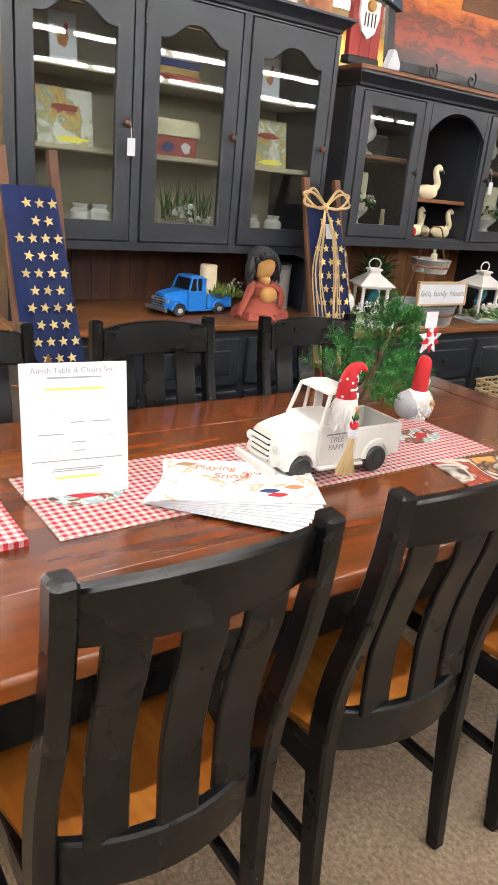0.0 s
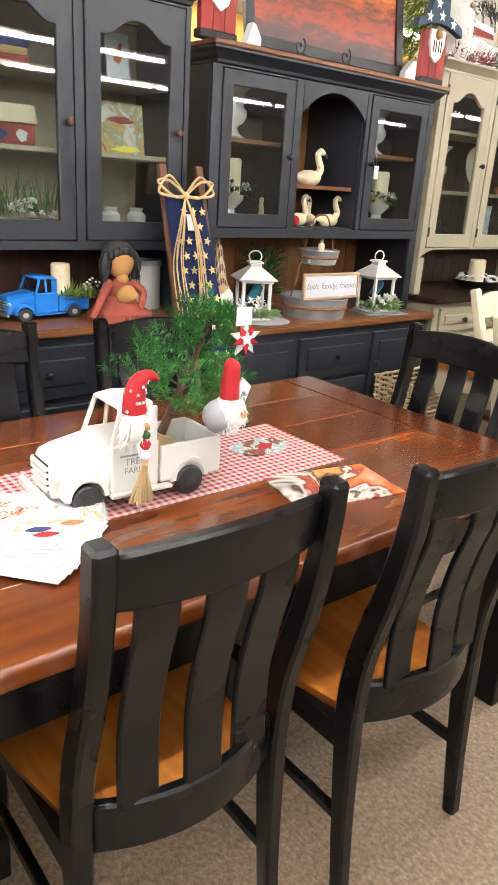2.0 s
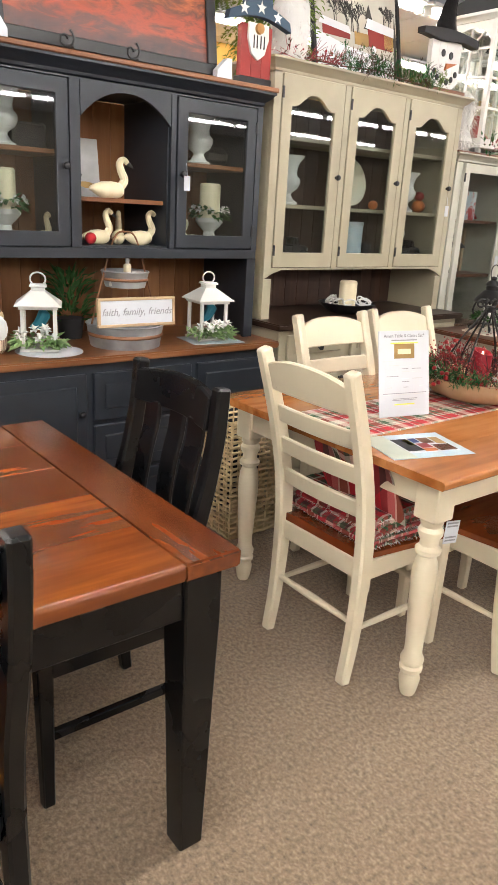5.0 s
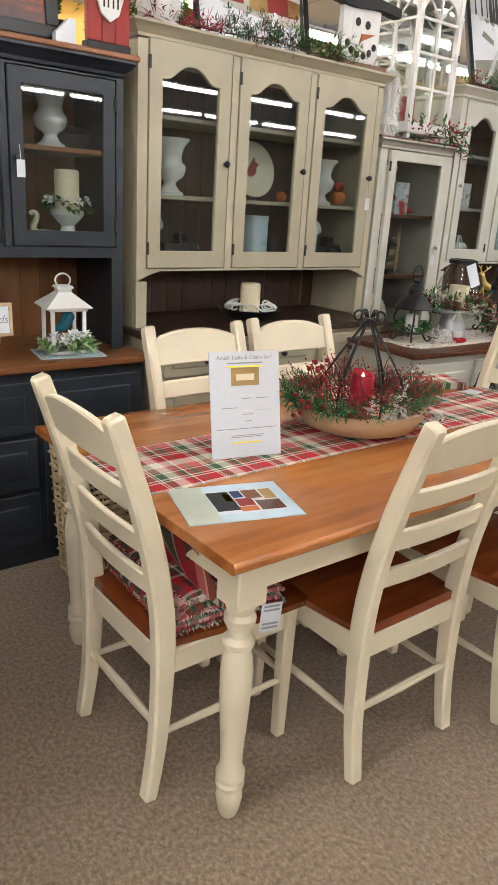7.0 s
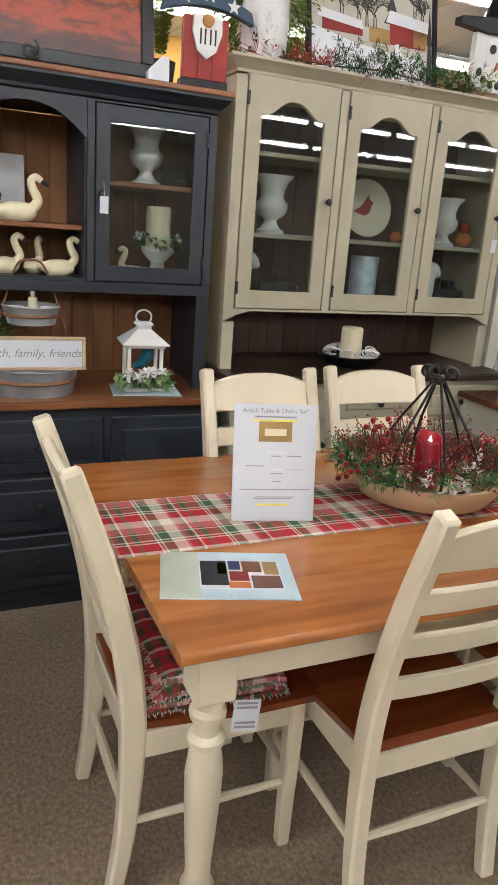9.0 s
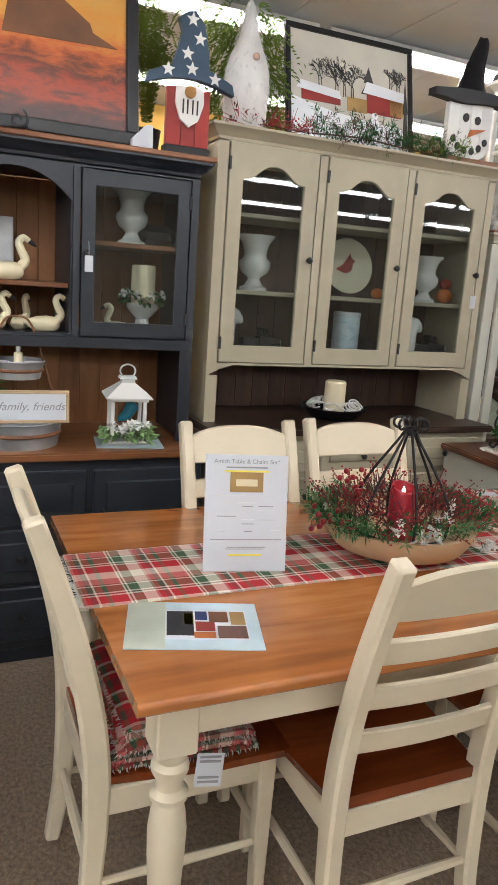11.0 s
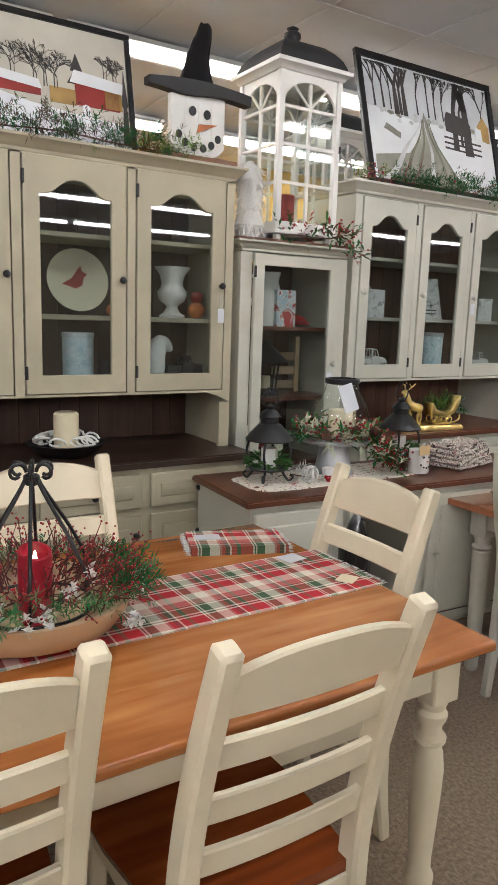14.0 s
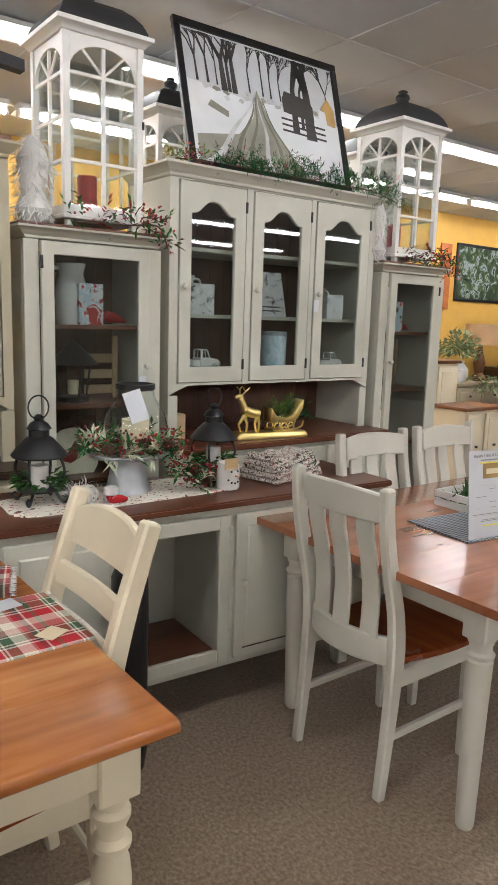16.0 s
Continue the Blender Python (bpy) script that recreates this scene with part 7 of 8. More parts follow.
for i in range(26):
    a = RNG.uniform(0, 2 * math.pi)
    c0 = Vector((0.085 * math.cos(a), 0.085 * math.sin(a), 0.05))
    tube([c0 + Vector((0.022 * math.cos(b), 0.018 * math.sin(b + a), 0.016 * math.sin(b) + 0.0015 * b)) for b in (0.6 * k for k in range(10))], 0.0035, 5, bm)
tagged(part("shavings", bm, PORCELAIN, t, "curled white shavings"), kind="stuff")


def ring_cloth(name, x0, x1, y0, y1, z, material, label):
    """A scalloped runner."""
    n = 60
    cx, cy, hx, hy = (x0 + x1) / 2, (y0 + y1) / 2, (x1 - x0) / 2, (y1 - y0) / 2
    out = []
    for i in range(n * 2):
        a = 2 * math.pi * i / (2 * n)
        c0, s0 = math.cos(a), math.sin(a)
        k = 1 + 0.012 * math.sin(i * math.pi / 2)
        out.append((hx * k * math.copysign(abs(c0) ** 0.35, c0), hy * k * math.copysign(abs(s0) ** 0.35, s0)))
    return single(name, prism(out, 0.0005, 0.004, "xy"), material, (cx, cy, z), label, "runner")


PRINTCLOTH = blotched("printed_cream_cloth", [(0.0, (0.16, 0.05, 0.04)), (0.36, (0.74, 0.69, 0.60)), (0.58, (0.55, 0.50, 0.42)), (0.63, (0.4, 0.02, 0.03))], 40)
ring_cloth("console_runner", 4.86, 5.72, 1.96, 2.24, 0.835, PRINTCLOTH, "cream scalloped runner with a small red print")


def black_lantern(at):
    t = thing("black_lantern", at, "black metal lantern on scroll feet with a white candle", "lantern", "black scroll-foot lanterns")
    for k in range(4):
        a = math.pi / 4 + math.pi / 2 * k
        c0, s0 = math.cos(a), math.sin(a)
        part("scroll_foot", tube(smooth_path([(0.05 * c0, 0.05 * s0, 0.05), (0.07 * c0, 0.07 * s0, 0.02), (0.085 * c0, 0.085 * s0, 0.006), (0.10 * c0, 0.10 * s0, 0.02), (0.088 * c0, 0.088 * s0, 0.03)], 4), 0.005, 6), IRON, t)
        part("frame_bar", tube(smooth_path([(0.055 * c0, 0.055 * s0, 0.05), (0.088 * c0, 0.088 * s0, 0.11), (0.07 * c0, 0.07 * s0, 0.17)], 4), 0.005, 6), IRON, t)
    part("tray", lathe([(0.02, 0.045), (0.075, 0.045), (0.078, 0.052), (0.02, 0.052)], 22), IRON, t)
    part("candle", lathe([(0.03, 0.052), (0.03, 0.13), (0.01, 0.126)], 16), PORCELAIN, t, "white candle")
    part("roof", lathe([(0.09, 0.16), (0.093, 0.166), (0.075, 0.19), (0.045, 0.222), (0.034, 0.228), (0.034, 0.25), (0.042, 0.254), (0.03, 0.272), (0.014, 0.282), (0.018, 0.292), (0.006, 0.302)], 24), IRON, t)
    part("ring", tube([(0.035 * math.cos(b), 0, 0.325 + 0.04 * math.sin(b)) for b in (2 * math.pi * i / 16 for i in range(17))], 0.003, 6), IRON, t)
    bm = bmesh.new()
    for i in range(90):
        a = RNG.uniform(0, 2 * math.pi)
        leaf(bm, (0.06 * math.cos(a), 0.06 * math.sin(a), 0.06 + RNG.uniform(0, 0.03)), (math.cos(a), math.sin(a), RNG.uniform(-0.4, 0.6)), 0.045, 0.02)
    part("leaf_ring", bm, GREEN, t, "dark green leaves")
    return t


black_lantern((4.99, 2.13, 0.8395))
black_lantern((5.715, 2.16, 0.8395))
t = thing("cake_stand", (5.325, 2.14, 0.8395), "galvanised metal cake stand on the console", "cake stand")
part("pedestal", lathe([(0.085, 0), (0.075, 0.03), (0.06, 0.10), (0.065, 0.13)], 26), GALV, t)
part("plate", lathe([(0.02, 0.13), (0.14, 0.132), (0.15, 0.142), (0.148, 0.148), (0.135, 0.14), (0.02, 0.14)], 32), GALV, t)
t = thing("glass_jar", (5.36, 2.15, 0.981), "clear glass jar with a dark lid and cream candle", "jar")
jp = part("jar", lathe([(0.09, 0), (0.118, 0.025), (0.125, 0.07), (0.108, 0.14), (0.072, 0.20), (0.064, 0.235)], 28), JARGLASS, t, "clear glass body")
jp.visible_shadow = False
part("rim", lathe([(0.066, 0.228), (0.072, 0.232), (0.072, 0.25), (0.062, 0.252), (0.062, 0.232)], 26), IRON, t)
part("candle", lathe([(0.05, 0.006), (0.05, 0.12), (0.01, 0.115)], 20), WAX, t, "cream pillar candle")
part("paper_tag", moved(box(-0.035, 0.035, 0, 0.003, -0.11, 0), Matrix.Translation((-0.07, -0.10, 0.235)) @ Matrix.Rotation(radians(-14), 4, "Y") @ Matrix.Rotation(radians(-14), 4, "X")), PAPER, t, "folded white price tag")
ang = [(5.325 + 0.13 * math.cos(a), 2.13 + 0.125 * math.sin(a), 1.0) for a in (2 * math.pi * i / 12 for i in range(13))]
FROSTLEAF = painted("frosted_leaf", (0.46, 0.50, 0.36), 0.7, 0.3)
garland("wreath", ang, 150, "berry and eucalyptus wreath round the glass jar", (GREEN, FROSTLEAF, PINE, FROSTLEAF), 150, length=0.05, spread=0.09, size=0.024, twigs=16)
for i, (x, y, z) in enumerate(((5.20, 2.02, 1.0), (5.30, 1.99, 1.015), (5.41, 2.01, 1.01), (5.47, 2.07, 1.0), (5.52, 1.985, 0.90), (5.56, 2.0, 0.865))):
    bm = bmesh.new()
    for k in range(70):
        h = k / 70
        a = 2.4 * k
        r = 0.022 * math.sin(math.pi * (0.15 + 0.8 * h))
        leaf(bm, (r * 0.5 * math.cos(a), r * 0.5 * math.sin(a), 0.045 * h), (math.cos(a), math.sin(a), 0.5), r * 0.8, 0.012)
    ball(0.013, (0, 0, 0.022), (1, 1, 1.6), bm, 8)
    single("pine_cone", bm, TWIG, (x, y, z, 40 * (i % 3) - 40, 25 * (i % 2), 0), "brown pine cone tucked in the wreath", "pine cone", "cones in the wreath")
garland("garland", [(5.44, 2.04, 0.97), (5.50, 2.0, 0.90), (5.56, 2.02, 0.86), (5.62, 2.06, 0.86)], 60, "green and berry sprigs hanging from the cake stand", (GREEN, PINE, FROSTLEAF), 110, length=0.05, spread=0.09, size=0.024)
garland("garland", [(5.08, 2.1, 0.86), (5.16, 2.04, 0.85)], 14, "frosted white sprig on the runner", (FUR,), 0, True, 0.05, 0.04)
t = thing("santa_ornament", pose(5.19, 2.0, 0.8395, 0, 0, -20), "small red and white santa boot ornament on the runner", "ornament")
part("fur_cuff", lathe([(0.02, 0.03), (0.026, 0.034), (0.026, 0.056), (0.018, 0.06)], 14), FUR, t, "white fur cuff")
part("boot", tube(smooth_path([(0.0, 0, 0.03), (0.004, 0, 0.016), (0.03, 0, 0.014), (0.056, 0, 0.013)], 4), list(np.interp(np.linspace(0, 1, 13), [0, 0.4, 0.8, 1], [0.018, 0.016, 0.0125, 0.006])), 10), RED, t, "red felt boot")
t = thing("wire_ball", (5.115, 2.02, 0.8395), "ball of curled white wire on the runner", "ornament")
bm = bmesh.new()
for k in range(9):
    d = rand_dir()
    u = d.orthogonal().normalized()
    v = d.cross(u)
    tube([Vector((0, 0, 0.036)) + (u * math.cos(b) + v * math.sin(b)) * 0.033 for b in (2 * math.pi * i / 14 for i in range(15))], 0.0022, 5, bm)
tagged(part("wire", bm, PORCELAIN, t), kind="stuff")
t = thing("snowman_mug", (5.667, 1.985, 0.8395), "white mug painted with a snowman face", "mug")
part("cup", lathe([(0.04, 0), (0.044, 0.008), (0.044, 0.1), (0.04, 0.1), (0.038, 0.012)], 22), PORCELAIN, t)
for x, z in ((-0.014, 0.072), (0.014, 0.072), (-0.024, 0.04), (-0.012, 0.03), (0.002, 0.027), (0.016, 0.031), (0.026, 0.041)):
    part("dot", ball(0.0042, (x, -math.sqrt(0.044 ** 2 - x * x), z), n=8), CHARCOAL, t)
part("nose", tube([(0, -0.044, 0.055), (0.014, -0.05, 0.052)], [0.004, 0.001], 6), ORANGE, t)
part("kraft_tag", box(-0.05, 0.01, -0.05, -0.047, 0.085, 0.125), ROPE, t, "brown paper tag")
THROWPRINT = blotched("printed_throw", [(0.0, (0.05, 0.03, 0.03)), (0.43, (0.62, 0.57, 0.5)), (0.55, (0.12, 0.05, 0.05)), (0.6, (0.6, 0.55, 0.48)), (0.66, (0.4, 0.02, 0.03))], 55)
for k in range(7):
    hx, hy = 0.15 - 0.004 * k, 0.10 - 0.004 * k
    rows = []
    for i in range(13):
        u = 2 * i / 12 - 1
        z = 0.0135 * k + (0.006 * math.sin(7 * u + 2.3 * k) if k else 0.0)
        rows.append([(u * hx + 0.004 * math.sin(3 * k), v * hy, z + 0.0005 + 0.002 * (1 + math.sin(9 * u + 5 * v + k))) for v in (-1, -0.5, 0, 0.5, 1)] + [(u * hx, v * hy, z + 0.0155) for v in (1, 0.5, 0, -0.5, -1)])
    single("folded_throw", loft(rows), THROWPRINT, (5.99, 2.06, 0.8385, 0, 0, 8 + RNG.uniform(-4, 4)), "folded black, red and cream printed throw in a stack", "throw", "stacked printed throws", smooth=60)


def reindeer_sleigh(at):
    """A gold cast ornament: deer drawing a sleigh on a rocky base."""
    bm = loft([[(x, s * w, z) for s, w, z in ((-1, 0.055, 0), (1, 0.055, 0), (1, 0.045, h), (-1, 0.045, h))] for x, h in ((-0.2, 0.02), (-0.17, 0.035), (-0.1, 0.03), (0.0, 0.032), (0.1, 0.028), (0.19, 0.03), (0.205, 0.015))], bevel=0.005)
    tube(smooth_path([(-0.06, 0, 0.115), (-0.11, 0, 0.125), (-0.145, 0, 0.14)], 4), list(np.linspace(0.022, 0.026, 9)), 10, bm)
    tube(smooth_path([(-0.14, 0, 0.14), (-0.16, 0, 0.185), (-0.165, 0, 0.205), (-0.19, 0, 0.2)], 4), list(np.linspace(0.022, 0.008, 13)), 8, bm)
    for x, dx in ((-0.065, 0.01), (-0.06, -0.02), (-0.14, -0.03), (-0.135, 0.012)):
        tube([(x, RNG.uniform(-0.012, 0.012), 0.115), (x + dx, 0, 0.07), (x + dx * 0.6, 0, 0.03)], [0.012, 0.007, 0.005], 8, bm)
    for s in (-1, 1):
        tube(smooth_path([(-0.163, s * 0.006, 0.21), (-0.15, s * 0.03, 0.235), (-0.135, s * 0.035, 0.25)], 3), 0.0035, 5, bm)
        tube([(-0.152, s * 0.026, 0.232), (-0.17, s * 0.032, 0.25)], 0.003, 5, bm)
        tube(smooth_path([(0.0, s * 0.035, 0.04), (0.1, s * 0.035, 0.035), (0.17, s * 0.035, 0.05), (0.18, s * 0.035, 0.08)], 4), 0.005, 6, bm)
        for x in (0.03, 0.07, 0.11):
            tube([(x + 0.018 * math.cos(b), s * 0.035, 0.055 + 0.018 * math.sin(b)) for b in (2 * math.pi * i / 10 for i in range(11))], 0.0035, 5, bm)
    rows = []
    for x, z0, z1 in ((-0.01, 0.075, 0.15), (0.02, 0.07, 0.11), (0.08, 0.07, 0.095), (0.12, 0.075, 0.11), (0.15, 0.09, 0.16), (0.18, 0.14, 0.185)):
        rows.append([(x, -0.035, z0), (x, 0.035, z0), (x, 0.042, z1), (x, -0.042, z1)])
    loft(rows, bm, 0.003)
    return single("reindeer_sleigh", bm, GOLD, at, "gold reindeer drawing a sleigh on a rocky base", "ornament", smooth=60)


reindeer_sleigh((6.30, 2.545, 0.905, 0, 0, -6))
garland("greenery", [(6.33, 2.6, 1.0), (6.42, 2.58, 1.03), (6.55, 2.6, 1.0)], 60, "pine sprigs and a cone filling the gold sleigh", (PINE, GREEN, LIME), 6, True, 0.09, 0.06)
single("small_box", box(-0.04, 0.04, -0.03, 0.03, 0, 0.12, 0.004), BOWL, (5.86, 2.70, 0.905), "small tan box at the back of the counter", "box")
bm = lathe([(0.05, 0), (0.065, 0.1), (0.06, 0.3), (0.062, 0.5), (0.058, 0.66), (0.04, 0.72), (0.015, 0.745)], 18)
for v in bm.verts:
    v.co *= 1 + 0.12 * noise.noise(v.co * 18)
    v.co.z = max(0.0, v.co.z)
single("wrapped_bag", bm, SMOKE, (5.14, 1.765, 0.0), "tall bundle in black plastic film on the carpet", "bag")

# ---- on the tables ----
TZ = 0.7602
cloth(0.435, 1.745, 1.162, 1.478, TZ, GINGHAM, "table_runner", "red and white gingham runner on the dark table", "runner")
for x, mir in ((1.60, 1), (0.56, -1)):
    t = thing("applique", (x, 1.33, TZ + 0.0066), "sewn winter patch with a red bird on the runner", "applique", "runner patches")
    part("patch", prism([(0.085 * math.cos(a) * (1 + 0.12 * math.sin(3 * a)), 0.06 * math.sin(a) * (1 + 0.15 * math.cos(2 * a))) for a in (2 * math.pi * i / 22 for i in range(22))], 0, 0.0012, "xy"), PATCHPRINT, t)
    part("bird", prism([(mir * u, v) for u, v in ((-0.03, -0.02), (0.0, 0.0), (0.02, 0.03), (0.03, 0.01), (0.045, 0.004), (0.02, -0.02))], 0.0012, 0.002, "xy"), RED, t)
TR = pose(1.162, 1.26, TZ + 0.007, 0, 0, -2)
pickup("white_truck", TR, 0.785, WHITE, "white wooden farm truck carrying a small pine tree", True, True)
t = thing("pine_tree", pose(1.235, 1.285, TZ + 0.062, 2, 25, 0), "small artificial pine tree standing in the truck bed", "tree")
part("trunk", tube([(0, 0, 0), (0, 0, 0.15), (0.0, 0, 0.33)], [0.012, 0.009, 0.004], 8), TWIG, t)
part("burlap_base", lathe([(0.05, 0), (0.055, 0.04), (0.03, 0.06)], 16), ROPE, t, "burlap-wrapped root ball")
bm = bmesh.new()
for i in range(230):
    h = RNG.random() ** 1.1
    z = 0.13 + 0.25 * h
    r = 0.15 * (1 - h) ** 0.75 + 0.012
    a = RNG.uniform(0, 2 * math.pi)
    rr = r * RNG.uniform(0.25, 0.95)
    d = Vector((math.cos(a), math.sin(a), RNG.uniform(-0.1, 0.8)))
    sprig(bm, (rr * math.cos(a), rr * math.sin(a), z), d, 0.05, 36, 0.022, 0.0026)
tagged(part("crown", bm, painted("bright_pine_needle", (0.05, 0.19, 0.05), 0.8, 0.6, spec=0.15), t), kind="stuff")
for i in range(26):
    h = i / 26
    a = RNG.uniform(0, 6.28)
    r = 0.03 + 0.13 * (1 - h)
    q = Vector((0.8 * r * math.cos(a), 0.8 * r * math.sin(a), 0.13 + 0.24 * h))
    part("branch", tube([(0, 0, q.z - 0.02), q], [0.003, 0.001], 4), TWIG, t)


def hat_gnome(at, dots, broom, turn=0):
    t = thing("gnome_ornament", pose(*at, 0, 0, turn) @ Matrix.Scale(0.7 if dots else 0.8, 4), "felt gnome with a red hat and white fur beard", "ornament", "felt gnomes on the truck")
    path = smooth_path([(0, 0, 0.0), (0.0, 0, 0.045), (0.012, 0, 0.085), (0.045, 0, 0.10), (0.075, 0, 0.085)] if dots else [(0, 0, 0.0), (0, 0, 0.04), (0.004, 0, 0.085), (0.012, 0, 0.10)], 4)
    bm = tube(path, list(np.interp(np.linspace(0, 1, len(path)), [0, 0.4, 0.8, 1], [0.036, 0.028, 0.016, 0.006] if dots else [0.026, 0.024, 0.02, 0.01])), 14)
    part("hat", bm, RED, t, "dotted red hat" if dots else "red knitted hat")
    if dots:
        for i in range(26):
            a, k = RNG.uniform(0, 6.28), RNG.uniform(0.05, 0.7)
            c0 = path[int(k * (len(path) - 1))]
            r = float(np.interp(k, [0, 0.4, 0.8, 1], [0.036, 0.028, 0.016, 0.006]))
            part("dot", ball(0.0046, (c0.x + r * math.cos(a), r * math.sin(a), c0.z), n=6), PAPER, t)
    secs = [(0.03, -0.085), (0.042, -0.05), (0.04, -0.02), (0.03, 0.0)] if dots else [(0.012, -0.088), (0.036, -0.075), (0.047, -0.045), (0.043, -0.018), (0.028, 0.0)]
    bm = lathe(secs, 14)
    fur_lump(bm, secs, 200 if dots else 340, 0.035 if dots else 0.016, 0.0 if dots else 0.5)
    if not dots:
        part("body", ball(0.046, (-0.022, 0.012, -0.05), n=14), painted("grey_felt", (0.3, 0.3, 0.32), 0.95, 0.2, grain=3), t, "grey felt body")
    part("beard", bm, FUR, t, "white fur beard")
    part("nose", ball(0.012, (0.015, -0.04, -0.035)), SKIN, t)
    if broom:
        part("bead", ball(0.016, (0.01, -0.045, -0.085)), RED, t, "red wooden bead")
        part("bead", ball(0.018, (0.01, -0.045, -0.115)), PAPER, t, "white wooden bead")
        part("bead", ball(0.013, (0.012, -0.045, -0.058)), GREEN, t, "green wooden bead")
        bm = bmesh.new()
        for i in range(80):
            a, r = RNG.uniform(0, 6.28), math.sqrt(RNG.random())
            tube([(0.01 + 0.008 * r * math.cos(a), -0.045 + 0.008 * r * math.sin(a), -0.128), (0.006 + 0.012 * r * math.cos(a), -0.045 + 0.01 * r * math.sin(a), -0.17), (0.0 + 0.042 * r * math.cos(a), -0.045 + 0.028 * r * math.sin(a), -0.262 + 0.01 * RNG.random())], 0.002, 4, bm)
        tube([(0.01 + 0.0115 * math.cos(b), -0.045 + 0.0115 * math.sin(b), -0.145) for b in (0.4 * i for i in range(17))], 0.002, 5, bm)
        part("tassel", bm, ROPE, t, "jute tassel")
    return t


hat_gnome((1.118, 1.155, 0.985), True, True)
hat_gnome((1.325, 1.12, 0.995), False, False)
single("hang_tag", box(-0.025, 0.025, 0, 0.001, -0.03, 0.03), PAPER, (1.39, 1.16, 0.985, 0, 35, 20), "white price tag hanging from the gnome", "price tag")
t = thing("snowflake_ornament", (1.415, 1.19, 1.10), "red and white felt star ornament on the tree", "ornament")
part("star", prism(star_outline(0.042), 0, 0.006), PAPER, t)
part("inner_star", prism(star_outline(0.036, 0, 0, 0.42, 0.63), -0.003, 0), RED, t, "red felt star")
part("center", prism(star_outline(0.02), -0.006, -0.003), PAPER, t)
part("tag", box(-0.03, 0.012, -0.002, -0.001, 0.03, 0.07), PAPER, t, "white price tag")
for k in range(9):
    r = 2.6 * (k - 6) + RNG.uniform(-1, 1)
    m = pose(0.86 + 0.004 * k - 0.016, 1.195 + 0.003 * k - 0.012, TZ + 0.0072 + 0.0031 * k, 0, 0, -33 + r)
    t = single("tea_towel", soften(box(-0.175, 0.175, -0.115, 0.115, 0, 0.003), 0.001), PAPER, m, "folded white printed tea towel in a fanned stack", "towel", "fanned tea towels")
    if k == 8:
        t.data.materials[0] = TOWELPRINT
        for txt, x, y, size in (("Playing", -0.055, 0.055, 0.036), ("in the", 0.03, 0.035, 0.02), ("Snow", -0.02, 0.008, 0.04)):
            words("lettering", txt, size, Matrix.Translation((x, y, 0.0032)), ORANGE, t, shear=0.3)
        for x, y, mm in ((0.06, -0.055, NAVY), (0.075, -0.075, RED), (-0.12, 0.085, BARNTAN), (0.12, -0.03, ORANGE)):
            part("printed_motif", prism([(x + 0.022 * math.cos(a) * (1 + 0.3 * math.sin(2 * a)), y + 0.011 * math.sin(a)) for a in (2 * math.pi * i / 12 for i in range(12))], 0.003, 0.0034, "xy"), mm, t)
price_sign((0.54, 1.333, TZ + 0.007), -8, 0.225, 0.285, "white printed table sign in a clear stand", False, lean=-9)
cloth(1.455, 1.74, 0.96, 1.145, TZ, MATPRINT, "printed_placemat", "orange, cream and black printed placemat on the dark table", "placemat", turn=-12, nx=8, ny=6, wav=0.0008)
cloth(0.17, 0.378, 1.17, 1.385, TZ, GINGHAM, "napkin", "folded red gingham napkin on the dark table", "napkin", nx=8, ny=8, thick=0.012)

cloth(2.945, 4.775, 1.222, 1.537, TZ, PLAID, "table_runner", "red, green and cream plaid runner with fringed ends", "runner", fringe=PORCELAIN, nx=60)
price_sign((3.36, 1.318, TZ + 0.007), -13, 0.212, 0.295, "white printed table sign in a clear stand", lean=-12)
t = thing("brochure", pose(3.148, 1.09, TZ, 0, 0, -17), "sage-bordered brochure sheet with room photos", "brochure")
part("sheet", box(-0.142, 0.142, -0.105, 0.105, 0, 0.002), PALEBLUE, t)
part("border", box(-0.141, -0.06, -0.104, 0.104, 0.002, 0.0024), painted("sage_marbled_print", (0.42, 0.45, 0.37), 0.5, 0.2), t)
part("photo_block", box(-0.06, 0.115, -0.065, 0.065, 0.002, 0.0026), PAPER, t)
for x0, x1, y0, y1, mm in ((-0.057, 0.0, -0.05, 0.06, CHARCOAL), (0.004, 0.03, 0.02, 0.06, NAVY), (0.034, 0.075, 0.01, 0.06, SILH), (0.08, 0.112, 0.0, 0.06, BARNTAN), (0.004, 0.045, -0.03, 0.012, BARNRED), (0.05, 0.112, -0.06, -0.006, DARKEND), (-0.02, 0.0, -0.0, 0.05, HILITE), (0.0, 0.045, -0.06, -0.034, ORANGE)):
    part("photo", box(x0, x1, y0, y1, 0.0026, 0.0030), mm, t)
t = thing("dough_bowl", (3.86, 1.375, TZ + 0.0065), "long pale wooden dough bowl on the runner", "bowl")
secs = []
for r, z in ((0.12, 0.0), (0.17, 0.02), (0.195, 0.06), (0.2, 0.085), (0.187, 0.085), (0.16, 0.035), (0.08, 0.015)):
    secs.append([(1.10 * r * math.cos(2 * math.pi * i / 32), 1.04 * r * math.sin(2 * math.pi * i / 32), z) for i in range(32)])
part("bowl", loft(secs), BOWL, t, smooth=60)
t = thing("led_candle", pose(3.87, 1.385, TZ + 0.022) @ Matrix.Scale(0.92, 4), "red pillar candle with a flame-shaped light", "candle")
b = lathe([(0.041, 0), (0.041, 0.165), (0.039, 0.178), (0.034, 0.178), (0.033, 0.16), (0.012, 0.15)], 24)
for v in b.verts:
    if v.co.z > 0.168:
        v.co.z += 0.01 * v.co.y / 0.035
